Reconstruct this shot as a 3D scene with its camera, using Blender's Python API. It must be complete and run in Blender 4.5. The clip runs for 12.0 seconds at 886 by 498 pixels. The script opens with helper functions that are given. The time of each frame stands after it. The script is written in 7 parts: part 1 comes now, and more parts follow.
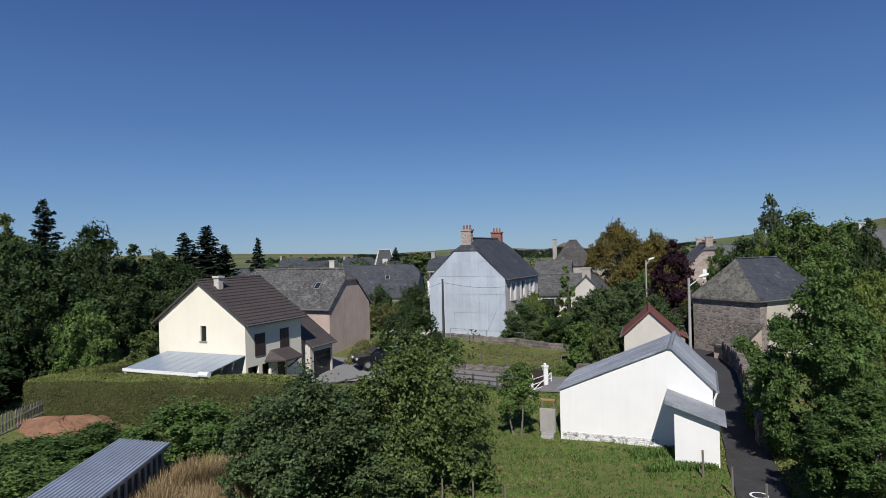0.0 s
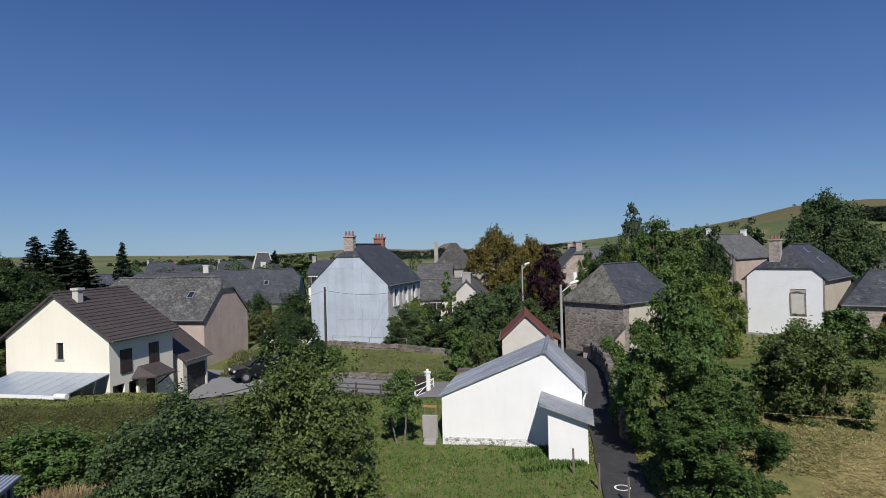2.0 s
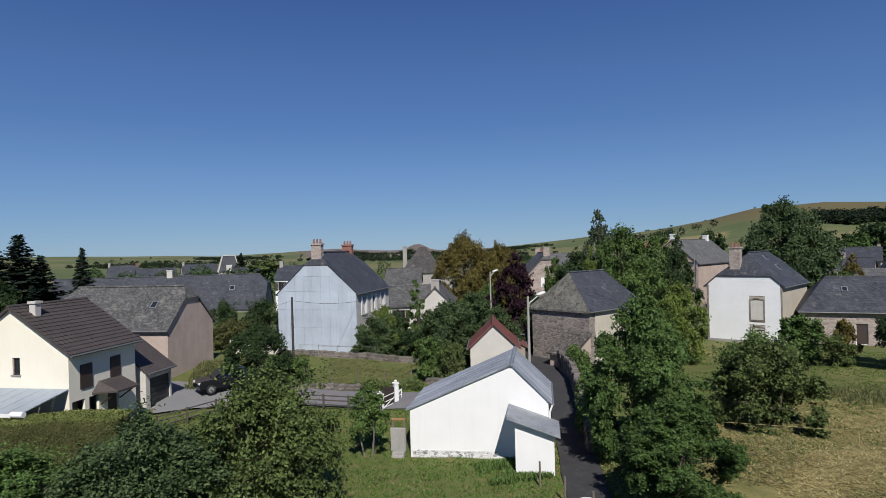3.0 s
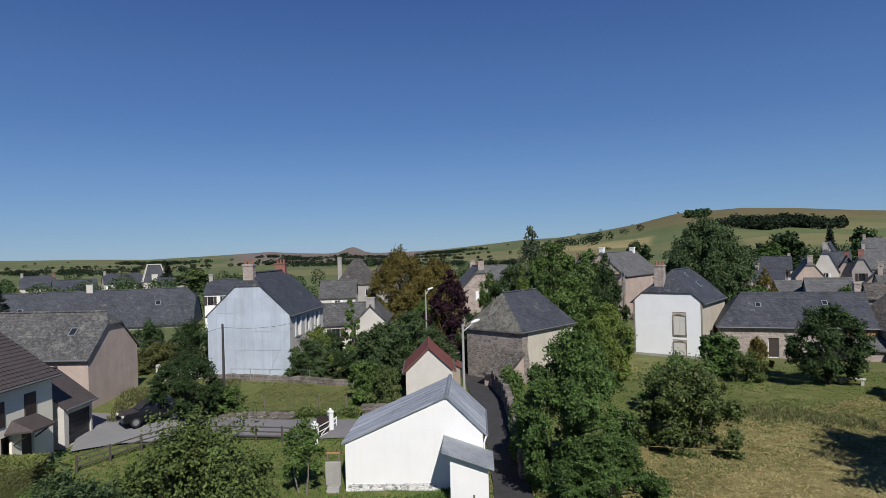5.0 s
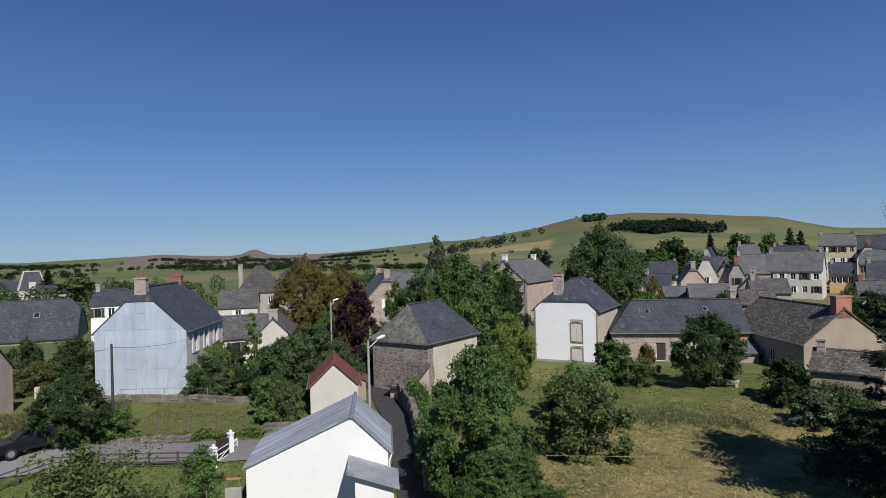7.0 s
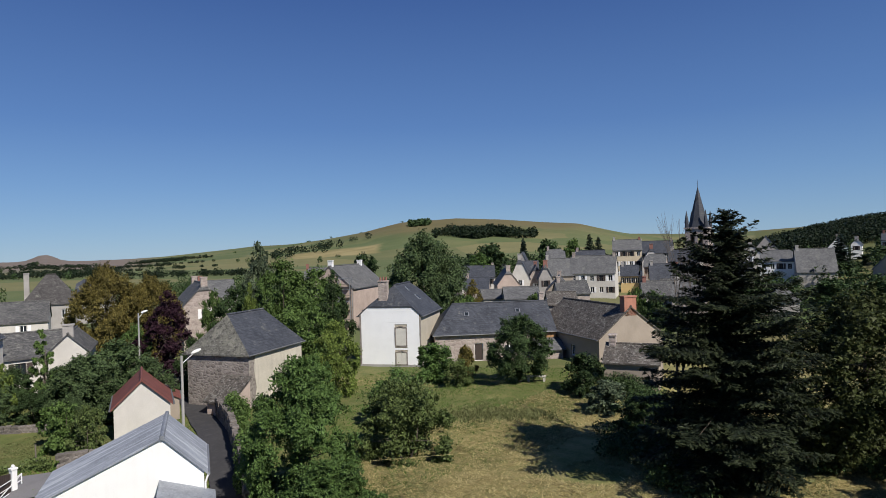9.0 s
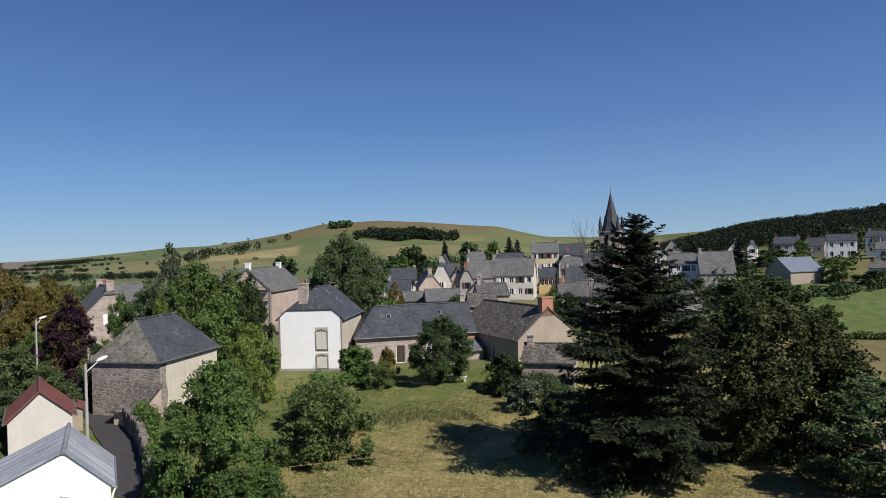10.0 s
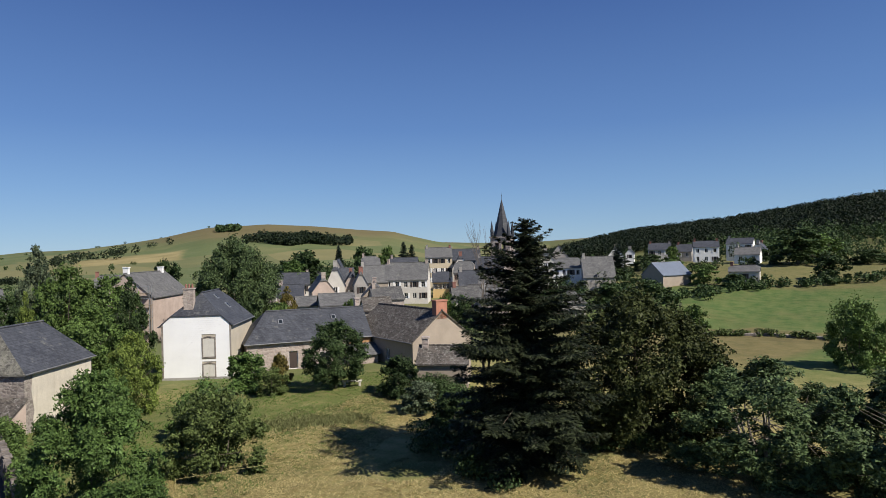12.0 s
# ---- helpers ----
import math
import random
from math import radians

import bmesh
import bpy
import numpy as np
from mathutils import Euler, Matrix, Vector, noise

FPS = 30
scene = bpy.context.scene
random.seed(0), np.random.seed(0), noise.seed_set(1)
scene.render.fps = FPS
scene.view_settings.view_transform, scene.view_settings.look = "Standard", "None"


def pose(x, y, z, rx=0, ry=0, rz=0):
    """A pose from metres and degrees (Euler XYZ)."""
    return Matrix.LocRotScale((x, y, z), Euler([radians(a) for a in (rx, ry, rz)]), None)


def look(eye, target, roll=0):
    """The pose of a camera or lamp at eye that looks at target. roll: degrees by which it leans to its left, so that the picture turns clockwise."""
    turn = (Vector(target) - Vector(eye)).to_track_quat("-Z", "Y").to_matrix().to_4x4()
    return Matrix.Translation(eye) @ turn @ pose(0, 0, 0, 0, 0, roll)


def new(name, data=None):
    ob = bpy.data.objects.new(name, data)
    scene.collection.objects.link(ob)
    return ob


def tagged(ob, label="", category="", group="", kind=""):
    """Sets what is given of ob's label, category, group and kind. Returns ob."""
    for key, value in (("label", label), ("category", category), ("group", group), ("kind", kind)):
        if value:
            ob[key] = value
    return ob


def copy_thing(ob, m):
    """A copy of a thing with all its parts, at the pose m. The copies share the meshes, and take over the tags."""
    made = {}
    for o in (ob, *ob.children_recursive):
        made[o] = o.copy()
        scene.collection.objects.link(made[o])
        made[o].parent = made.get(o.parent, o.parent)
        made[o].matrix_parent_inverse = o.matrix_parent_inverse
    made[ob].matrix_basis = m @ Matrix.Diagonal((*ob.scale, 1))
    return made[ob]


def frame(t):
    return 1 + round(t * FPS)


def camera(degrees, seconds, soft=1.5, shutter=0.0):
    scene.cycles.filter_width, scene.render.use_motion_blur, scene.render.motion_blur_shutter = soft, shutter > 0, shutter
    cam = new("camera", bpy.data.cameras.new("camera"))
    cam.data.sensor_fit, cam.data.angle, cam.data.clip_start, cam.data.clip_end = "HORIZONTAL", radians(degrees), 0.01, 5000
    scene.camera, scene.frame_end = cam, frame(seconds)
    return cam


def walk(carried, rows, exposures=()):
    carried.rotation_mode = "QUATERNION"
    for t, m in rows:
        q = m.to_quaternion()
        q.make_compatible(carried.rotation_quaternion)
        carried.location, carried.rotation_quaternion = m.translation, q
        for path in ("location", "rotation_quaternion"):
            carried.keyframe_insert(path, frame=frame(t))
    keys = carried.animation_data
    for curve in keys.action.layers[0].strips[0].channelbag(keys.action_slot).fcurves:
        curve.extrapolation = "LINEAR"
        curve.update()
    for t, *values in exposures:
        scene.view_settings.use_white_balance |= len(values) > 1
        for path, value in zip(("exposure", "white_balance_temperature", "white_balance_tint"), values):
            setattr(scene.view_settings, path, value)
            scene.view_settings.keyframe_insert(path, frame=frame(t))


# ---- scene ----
# Lens and path of the rising, slowly panning drone: seconds, x, y, z, yaw, pitch, roll.
cam = camera(70.51, 12.0, soft=0.7)
PATH = [
    (0, 0.000, 0.000, 10.066, 0.00, 0.15, -1.41),
    (0.5, -0.002, -0.059, 10.075, -4.23, 0.06, -1.43),
    (1, -0.027, -0.122, 10.138, -8.55, -0.03, -1.50),
    (1.5, -0.038, -0.186, 10.284, -9.93, -0.01, -1.53),
    (2, -0.064, -0.268, 10.573, -10.74, -0.04, -1.52),
    (2.5, -0.042, -0.333, 10.882, -11.69, -0.02, -1.51),
    (3, -0.029, -0.393, 11.270, -13.58, -0.05, -1.48),
    (5, -0.037, -0.619, 12.938, -19.47, 0.04, -1.54),
    (5.5, -0.061, -0.703, 13.173, -20.91, 0.04, -1.55),
    (6, -0.039, -0.766, 13.341, -23.68, 0.01, -1.58),
    (6.5, -0.037, -0.784, 13.562, -25.96, -0.01, -1.59),
    (7, -0.056, -0.877, 13.858, -28.01, -0.00, -1.55),
    (7.5, -0.005, -1.001, 14.057, -32.65, -0.03, -1.61),
    (9.5, -0.182, -1.382, 14.104, -47.08, -0.04, -1.63),
    (10, -0.251, -1.418, 14.081, -50.86, -0.03, -1.56),
    (10.5, -0.315, -1.421, 14.092, -54.56, -0.04, -1.52),
    (11, -0.346, -1.437, 14.050, -57.93, -0.01, -1.50),
    (11.5, -0.431, -1.500, 13.992, -59.43, 0.08, -1.44),
    (12, -0.646, -1.538, 13.940, -60.52, 0.19, -1.36),
]


def drone(x, y, z, yaw, pitch, roll):
    return pose(x, y, z, 90 + pitch, 0, yaw) @ pose(0, 0, 0, 0, 0, roll)


walk(cam, [(row[0], drone(*row[1:])) for row in PATH], [(0, 0.1, 6550, 10), (7, 0.12, 6550, 10), (12, 0.48, 7000, 10)])

# ---- world, sun and exposure ----
SUN_AZ = 185.0      # degrees clockwise from +y, towards the sun
SUN_EL = 44.0
world = bpy.data.worlds.new("sky")
scene.world = world
world.use_nodes = True
wn = world.node_tree.nodes
sky = wn.new("ShaderNodeTexSky")
sky.sky_type = "NISHITA"
sky.sun_disc = False
sky.sun_elevation = radians(SUN_EL)
sky.sun_rotation = radians(SUN_AZ)
sky.altitude = 1200
sky.air_density = 1.0
sky.dust_density = 0.0
sky.ozone_density = 5.0
air = wn.new("ShaderNodeMix")
air.data_type, air.blend_type = "RGBA", "MULTIPLY"
air.inputs["Factor"].default_value = 1.0
air.inputs[7].default_value = (0.82, 0.97, 1.27, 1)
world.node_tree.links.new(sky.outputs[0], air.inputs[6])
# clear upland air: the same deepening blue all round, from a pale horizon to the zenith
wc, wz, wr = wn.new("ShaderNodeTexCoord"), wn.new("ShaderNodeSeparateXYZ"), wn.new("ShaderNodeValToRGB")
world.node_tree.links.new(wc.outputs["Generated"], wz.inputs[0])
world.node_tree.links.new(wz.outputs[2], wr.inputs[0])
wr.color_ramp.elements[0].position, wr.color_ramp.elements[0].color = 0.0, (0.40, 0.65, 0.93, 1)
wr.color_ramp.elements[1].position, wr.color_ramp.elements[1].color = 1.0, (0.03, 0.09, 0.32, 1)
for at_, col_ in ((0.1, (0.25, 0.48, 0.86)), (0.19, (0.15, 0.33, 0.74)), (0.37, (0.073, 0.18, 0.53))):
    wr.color_ramp.elements.new(at_).color = (*col_, 1)
lift_, blend_ = wn.new("ShaderNodeMix"), wn.new("ShaderNodeMix")
for node_, how_, fac_ in ((lift_, "MULTIPLY", 1.0), (blend_, "MIX", 0.65)):
    node_.data_type, node_.blend_type = "RGBA", how_
    node_.inputs["Factor"].default_value = fac_
lift_.inputs[7].default_value = (12, 12, 12, 1)
world.node_tree.links.new(wr.outputs[0], lift_.inputs[6])
world.node_tree.links.new(air.outputs[2], blend_.inputs[6])
world.node_tree.links.new(lift_.outputs[2], blend_.inputs[7])
world.node_tree.links.new(blend_.outputs[2], wn["Background"].inputs[0])
wn["Background"].inputs[1].default_value = 0.05
sun = new("sun", bpy.data.lights.new("sun", "SUN"))
sun.data.energy = 4.6
sun.data.angle = radians(0.5)
sun.data.color = (1.0, 0.96, 0.91)
to_sun = Vector((math.sin(radians(SUN_AZ)) * math.cos(radians(SUN_EL)),
                 math.cos(radians(SUN_AZ)) * math.cos(radians(SUN_EL)), math.sin(radians(SUN_EL))))
sun.matrix_world = look(to_sun * 50, (0, 0, 0))
scene.view_settings.exposure = 0.0


# ---- materials ----
def nodes_of(name):
    m = bpy.data.materials.new(name)
    m.use_nodes = True
    return m, m.node_tree.nodes, m.node_tree.links


def coords(n, l, scale=(1, 1, 1), kind="Object"):
    tc, mp = n.new("ShaderNodeTexCoord"), n.new("ShaderNodeMapping")
    mp.inputs["Scale"].default_value = scale
    l.new(tc.outputs[kind], mp.inputs["Vector"])
    return mp.outputs[0]


def noise_of(n, l, vec, scale, detail=4, rough=0.6):
    t = n.new("ShaderNodeTexNoise")
    t.inputs["Scale"].default_value = scale
    t.inputs["Detail"].default_value = detail
    t.inputs["Roughness"].default_value = rough
    if vec is not None:
        l.new(vec, t.inputs["Vector"])
    return t.outputs["Fac"]


def ramp_of(n, l, fac, stops):
    r = n.new("ShaderNodeValToRGB")
    e = r.color_ramp.elements
    e[0].position, e[0].color = stops[0][0], (*stops[0][1], 1)
    e[1].position, e[1].color = stops[-1][0], (*stops[-1][1], 1)
    for p, c in stops[1:-1]:
        k = e.new(p)
        k.color = (*c, 1)
    l.new(fac, r.inputs[0])
    return r.outputs[0]


def mix_of(n, l, fac, a, b, how="MIX"):
    m = n.new("ShaderNodeMix")
    m.data_type, m.blend_type = "RGBA", how
    for sock, v in ((m.inputs["Factor"], fac), (m.inputs[6], a), (m.inputs[7], b)):
        if isinstance(v, (int, float)):
            sock.default_value = v
        elif isinstance(v, tuple):
            sock.default_value = (*v, 1)
        else:
            l.new(v, sock)
    return m.outputs[2]


def bump_of(n, l, height, strength, distance=0.02):
    b = n.new("ShaderNodeBump")
    b.inputs["Strength"].default_value = strength
    b.inputs["Distance"].default_value = distance
    l.new(height, b.inputs["Height"])
    return b.outputs[0]


def scaled(c, k):
    return tuple(min(1.0, v * k) for v in c)


def plain(name, col, rough=0.7, metal=0.0, vary=0.15, scale=3.0, bump=0.15, stain=0.0, stain_col=(0.1, 0.1, 0.09)):
    """Paint, plaster, wood or metal with grain and blotches."""
    m, n, l = nodes_of(name)
    v = coords(n, l)
    fine, broad = noise_of(n, l, v, scale * 8, 5), noise_of(n, l, v, scale * 0.25, 3)
    c = ramp_of(n, l, broad, [(0.3, scaled(col, 1 - vary)), (0.7, scaled(col, 1 + vary * 0.6))])
    c = mix_of(n, l, 0.35, c, ramp_of(n, l, fine, [(0.35, scaled(col, 1 - vary * 1.4)), (0.65, scaled(col, 1 + vary))]))
    if stain:
        streak = noise_of(n, l, coords(n, l, (1.4, 1.4, 0.12)), scale * 0.9, 4)
        k = ramp_of(n, l, streak, [(0.5, (0, 0, 0)), (0.75, (stain, stain, stain))])
        c = mix_of(n, l, k, c, stain_col)
    p = n["Principled BSDF"]
    l.new(c, p.inputs["Base Color"])
    p.inputs["Roughness"].default_value = rough
    p.inputs["Metallic"].default_value = metal
    l.new(bump_of(n, l, fine, bump), p.inputs["Normal"])
    return m


def slate(name, cols, lichen=0.0, size=(0.28, 0.2), rough=0.55, lichen_col=(0.2, 0.2, 0.175), fleck=0.0):
    """Roof slates: rows of small pieces with their own tone, mossy patches."""
    m, n, l = nodes_of(name)
    tc, sp, cb, ad = (n.new("ShaderNodeTexCoord"), n.new("ShaderNodeSeparateXYZ"), n.new("ShaderNodeCombineXYZ"), n.new("ShaderNodeMath"))
    l.new(tc.outputs["Object"], sp.inputs[0])
    l.new(sp.outputs[0], ad.inputs[0]), l.new(sp.outputs[1], ad.inputs[1])
    ad.operation = "MULTIPLY_ADD"
    ad.inputs[1].default_value = 1.0
    l.new(sp.outputs[1], ad.inputs[2])
    for lk in list(ad.inputs[1].links):
        l.remove(lk)
    ad.inputs[1].default_value = 1.0
    l.new(ad.outputs[0], cb.inputs[0]), l.new(sp.outputs[2], cb.inputs[1])
    br = n.new("ShaderNodeTexBrick")
    l.new(cb.outputs[0], br.inputs["Vector"])
    br.inputs["Scale"].default_value = 1.0
    br.inputs["Brick Width"].default_value, br.inputs["Row Height"].default_value = size
    br.inputs["Mortar Size"].default_value = 0.012
    br.inputs["Color1"].default_value, br.inputs["Color2"].default_value = (*cols[0], 1), (*cols[1], 1)
    br.inputs["Mortar"].default_value = (*scaled(cols[0], 0.45), 1)
    obj = coords(n, l)
    broad, fine = noise_of(n, l, obj, 0.5, 4), noise_of(n, l, obj, 6, 5)
    c = mix_of(n, l, 0.35, br.outputs[0], ramp_of(n, l, broad, [(0.3, scaled(cols[0], 0.7)), (0.7, scaled(cols[1], 1.25))]))
    if lichen:
        k = ramp_of(n, l, noise_of(n, l, obj, 1.1, 6, 0.75), [(0.62 - 0.25 * lichen, (0, 0, 0)), (0.72 - 0.2 * lichen, (0.85, 0.85, 0.85))])
        c = mix_of(n, l, k, c, lichen_col)
    c = mix_of(n, l, 0.3, c, ramp_of(n, l, fine, [(0.3, scaled(cols[0], 0.5)), (0.7, scaled(cols[1], 1.5))]))
    if fleck:
        # pale weathered edges of single stones
        k = ramp_of(n, l, noise_of(n, l, coords(n, l, (1, 1, 1.8)), 3.4, 6, 0.8), [(0.53, (0, 0, 0)), (0.6, (fleck, fleck, fleck))])
        c = mix_of(n, l, k, c, (0.27, 0.26, 0.24))
        k = ramp_of(n, l, noise_of(n, l, coords(n, l, (1.3, 1.3, 2)), 2.6, 6, 0.8), [(0.4, (fleck, fleck, fleck)), (0.47, (0, 0, 0))])
        c = mix_of(n, l, k, c, (0.014, 0.013, 0.012))
    p = n["Principled BSDF"]
    l.new(c, p.inputs["Base Color"])
    p.inputs["Roughness"].default_value = rough
    p.inputs["Specular IOR Level"].default_value = 0.25
    l.new(bump_of(n, l, br.outputs["Fac"], -0.5, 0.03), p.inputs["Normal"])
    return m


def stone(name, cols, size=3.0, joint=(0.3, 0.28, 0.24)):
    """Rubble masonry with pale joints."""
    m, n, l = nodes_of(name)
    v = coords(n, l, (1, 1, 1.5))
    vo, ed = n.new("ShaderNodeTexVoronoi"), n.new("ShaderNodeTexVoronoi")
    ed.feature = "DISTANCE_TO_EDGE"
    for t in (vo, ed):
        t.inputs["Scale"].default_value = size
        l.new(v, t.inputs["Vector"])
    sp = n.new("ShaderNodeSeparateXYZ")
    l.new(vo.outputs["Color"], sp.inputs[0])
    c = ramp_of(n, l, sp.outputs[0], [(0.0, cols[0]), (0.5, cols[1]), (1.0, cols[2])])
    k = ramp_of(n, l, ed.outputs["Distance"], [(0.02, (1, 1, 1)), (0.07, (0, 0, 0))])
    c = mix_of(n, l, k, c, joint)
    c = mix_of(n, l, 0.35, c, ramp_of(n, l, noise_of(n, l, v, 9, 5), [(0.3, scaled(cols[0], 0.6)), (0.7, scaled(cols[2], 1.2))]))
    p = n["Principled BSDF"]
    l.new(c, p.inputs["Base Color"])
    p.inputs["Roughness"].default_value = 0.9
    l.new(bump_of(n, l, ed.outputs["Distance"], 0.8, 0.08), p.inputs["Normal"])
    return m


def leafy(name, dark, light, translucent=0.13, rough=0.55):
    """Leaves: each its own tone, some light shining through."""
    m, n, l = nodes_of(name)
    geo = n.new("ShaderNodeNewGeometry")
    oi = n.new("ShaderNodeObjectInfo")
    c = ramp_of(n, l, geo.outputs["Random Per Island"], [(0.0, scaled(dark, 0.65)), (0.5, scaled(light, 0.66)), (1.0, scaled(light, 1.25))])
    broad = noise_of(n, l, coords(n, l), 0.7, 3)
    c = mix_of(n, l, ramp_of(n, l, broad, [(0.35, (0, 0, 0)), (0.7, (0.45, 0.45, 0.45))]), c, scaled(light, 1.35))
    hs = n.new("ShaderNodeHueSaturation")
    mr = n.new("ShaderNodeMapRange")
    mr.inputs["To Min"].default_value, mr.inputs["To Max"].default_value = 0.8, 1.2
    l.new(oi.outputs["Random"], mr.inputs["Value"])
    l.new(mr.outputs[0], hs.inputs["Value"])
    l.new(c, hs.inputs["Color"])
    p, tr, mx = n["Principled BSDF"], n.new("ShaderNodeBsdfTranslucent"), n.new("ShaderNodeMixShader")
    l.new(hs.outputs[0], p.inputs["Base Color"])
    l.new(hs.outputs[0], tr.inputs["Color"])
    p.inputs["Roughness"].default_value = rough
    p.inputs["Specular IOR Level"].default_value = 0.12
    mx.inputs[0].default_value = translucent
    l.new(p.outputs[0], mx.inputs[1]), l.new(tr.outputs[0], mx.inputs[2])
    l.new(mx.outputs[0], n["Material Output"].inputs["Surface"])
    return m


def corrugated(name, col, rough=0.45, metal=0.3, stain=0.5, stain_col=(0.12, 0.12, 0.12)):
    return plain(name, col, rough, metal, 0.18, 2.0, 0.1, stain, stain_col)


def glassy(name, col=(0.02, 0.025, 0.03)):
    m, n, l = nodes_of(name)
    p = n["Principled BSDF"]
    p.inputs["Base Color"].default_value = (*col, 1)
    p.inputs["Roughness"].default_value = 0.06
    p.inputs["Specular IOR Level"].default_value = 0.3
    l.new(bump_of(n, l, noise_of(n, l, coords(n, l), 1.5, 2), 0.05), p.inputs["Normal"])
    return m


WHITE_RENDER = plain("white_render", (0.78, 0.78, 0.77), 0.85, 0, 0.05, 3, 0.2, 0.14, (0.58, 0.56, 0.52))
CREAM = plain("cream_render", (0.8, 0.755, 0.63), 0.85, 0, 0.05, 2.5, 0.15, 0.1, (0.5, 0.46, 0.36))
PINKISH = plain("weathered_pink_render", (0.45, 0.36, 0.31), 0.9, 0, 0.22, 2.5, 0.3, 0.2, (0.2, 0.17, 0.14))
OCHRE = plain("ochre_render", (0.32, 0.27, 0.22), 0.9, 0, 0.2, 2.5, 0.3, 0.15, (0.25, 0.21, 0.16))
GREY_RENDER = plain("grey_render", (0.34, 0.32, 0.3), 0.9, 0, 0.22, 2.5, 0.3, 0.15, (0.2, 0.18, 0.16))
OFFWHITE = plain("off_white_render", (0.55, 0.525, 0.48), 0.9, 0, 0.16, 2.5, 0.25, 0.15, (0.35, 0.32, 0.28))
YELLOW = plain("yellow_render", (0.5, 0.36, 0.17), 0.9, 0, 0.1, 2.5, 0.2, 0.2, (0.4, 0.28, 0.12))
BUFF = plain("buff_render", (0.55, 0.47, 0.34), 0.9, 0, 0.1, 2.5, 0.2, 0.2, (0.35, 0.3, 0.22))
BUFF_PALE = plain("pale_buff_render", (0.44, 0.395, 0.32), 0.9, 0, 0.16, 2.5, 0.25, 0.2, (0.35, 0.3, 0.22))
RUBBLE = stone("rubble_masonry", [(0.12, 0.10, 0.09), (0.22, 0.19, 0.17), (0.34, 0.30, 0.27)], 2.6)
PINK_STONE = stone("pink_grey_masonry", [(0.25, 0.2, 0.18), (0.33, 0.27, 0.24), (0.42, 0.36, 0.32)], 2.0, (0.4, 0.36, 0.32))
SLATE_WARM = slate("worn_brown_slate", [(0.022, 0.02, 0.02), (0.088, 0.083, 0.08)], 0.25, rough=0.75)
SLATE = slate("dark_slate", [(0.018, 0.021, 0.028), (0.074, 0.08, 0.094)], 0.15, rough=0.65)
SLATE_OLD = slate("lichened_slate", [(0.026, 0.027, 0.03), (0.115, 0.114, 0.112)], 0.3, rough=0.7, fleck=0.45)
SLATE_LICHEN = slate("lichen_covered_slate", [(0.05, 0.05, 0.046), (0.15, 0.146, 0.125)], 0.6, rough=0.85, lichen_col=(0.23, 0.225, 0.185), fleck=0.6)
SLATE_GREY = slate("grey_slate", [(0.045, 0.047, 0.05), (0.15, 0.15, 0.15)], 0.3, rough=0.75)
LAUZE = slate("stone_slabs", [(0.028, 0.025, 0.023), (0.12, 0.105, 0.092)], 0.3, (0.4, 0.26), 0.85, fleck=0.75)
TILE_BROWN = plain("brown_roof_tile", (0.062, 0.05, 0.047), 0.75, 0, 0.3, 4, 0.3, 0.3, (0.13, 0.1, 0.09))
TILE_RED = plain("red_roof_tile", (0.17, 0.055, 0.042), 0.75, 0, 0.3, 4, 0.3, 0.4, (0.08, 0.04, 0.035))
BRICK = plain("red_brick", (0.25, 0.115, 0.09), 0.85, 0, 0.25, 5, 0.3, 0.3, (0.12, 0.08, 0.07))
BRICK_ORANGE = plain("orange_brick", (0.38, 0.17, 0.115), 0.85, 0, 0.2, 5, 0.3, 0.3, (0.2, 0.11, 0.08))
CONCRETE = plain("concrete", (0.34, 0.33, 0.31), 0.9, 0, 0.2, 3, 0.3, 0.4, (0.18, 0.17, 0.16))
FIBRE = plain("grey_fibre_cement", (0.25, 0.27, 0.30), 0.55, 0, 0.45, 1.2, 0.25, 0.6, (0.1, 0.11, 0.125))
def streaked(name, col, pale, dark):
    """Weathered fibre-cement sheet, streaked down the slope."""
    m = plain(name, col, 0.5, 0, 0.4, 1.2, 0.25)
    n, l = m.node_tree.nodes, m.node_tree.links
    p = n["Principled BSDF"]
    src = p.inputs["Base Color"].links[0].from_socket
    run = noise_of(n, l, coords(n, l, (0.2, 4.5, 0.2)), 1.0, 5, 0.7)
    c = mix_of(n, l, ramp_of(n, l, run, [(0.5, (0, 0, 0)), (0.66, (0.85, 0.85, 0.85))]), src, pale)
    c = mix_of(n, l, ramp_of(n, l, run, [(0.3, (0.8, 0.8, 0.8)), (0.42, (0, 0, 0))]), c, dark)
    l.new(c, p.inputs["Base Color"])
    return m


FIBRE_ROOF = streaked("streaked_fibre_cement", (0.22, 0.24, 0.275), (0.44, 0.47, 0.51), (0.09, 0.1, 0.115))
TIN = corrugated("ribbed_steel", (0.36, 0.4, 0.48), 0.4, 0.2, 0.3, (0.14, 0.15, 0.18))
AWNING = corrugated("pale_awning_panel", (0.28, 0.33, 0.385), 0.35, 0.0, 0.4, (0.22, 0.25, 0.28))
BOARD_WHITE = plain("white_board", (0.84, 0.85, 0.86), 0.6, 0, 0.06, 3, 0.1)
WHITE_PAINT = plain("white_paint", (0.78, 0.78, 0.77), 0.5, 0, 0.05, 3, 0.1)
DARK_PAINT = plain("dark_paint", (0.03, 0.03, 0.035), 0.5, 0, 0.2, 3, 0.1)
BROWN_PAINT = plain("brown_shutter_paint", (0.05, 0.035, 0.03), 0.6, 0, 0.2, 3, 0.1)
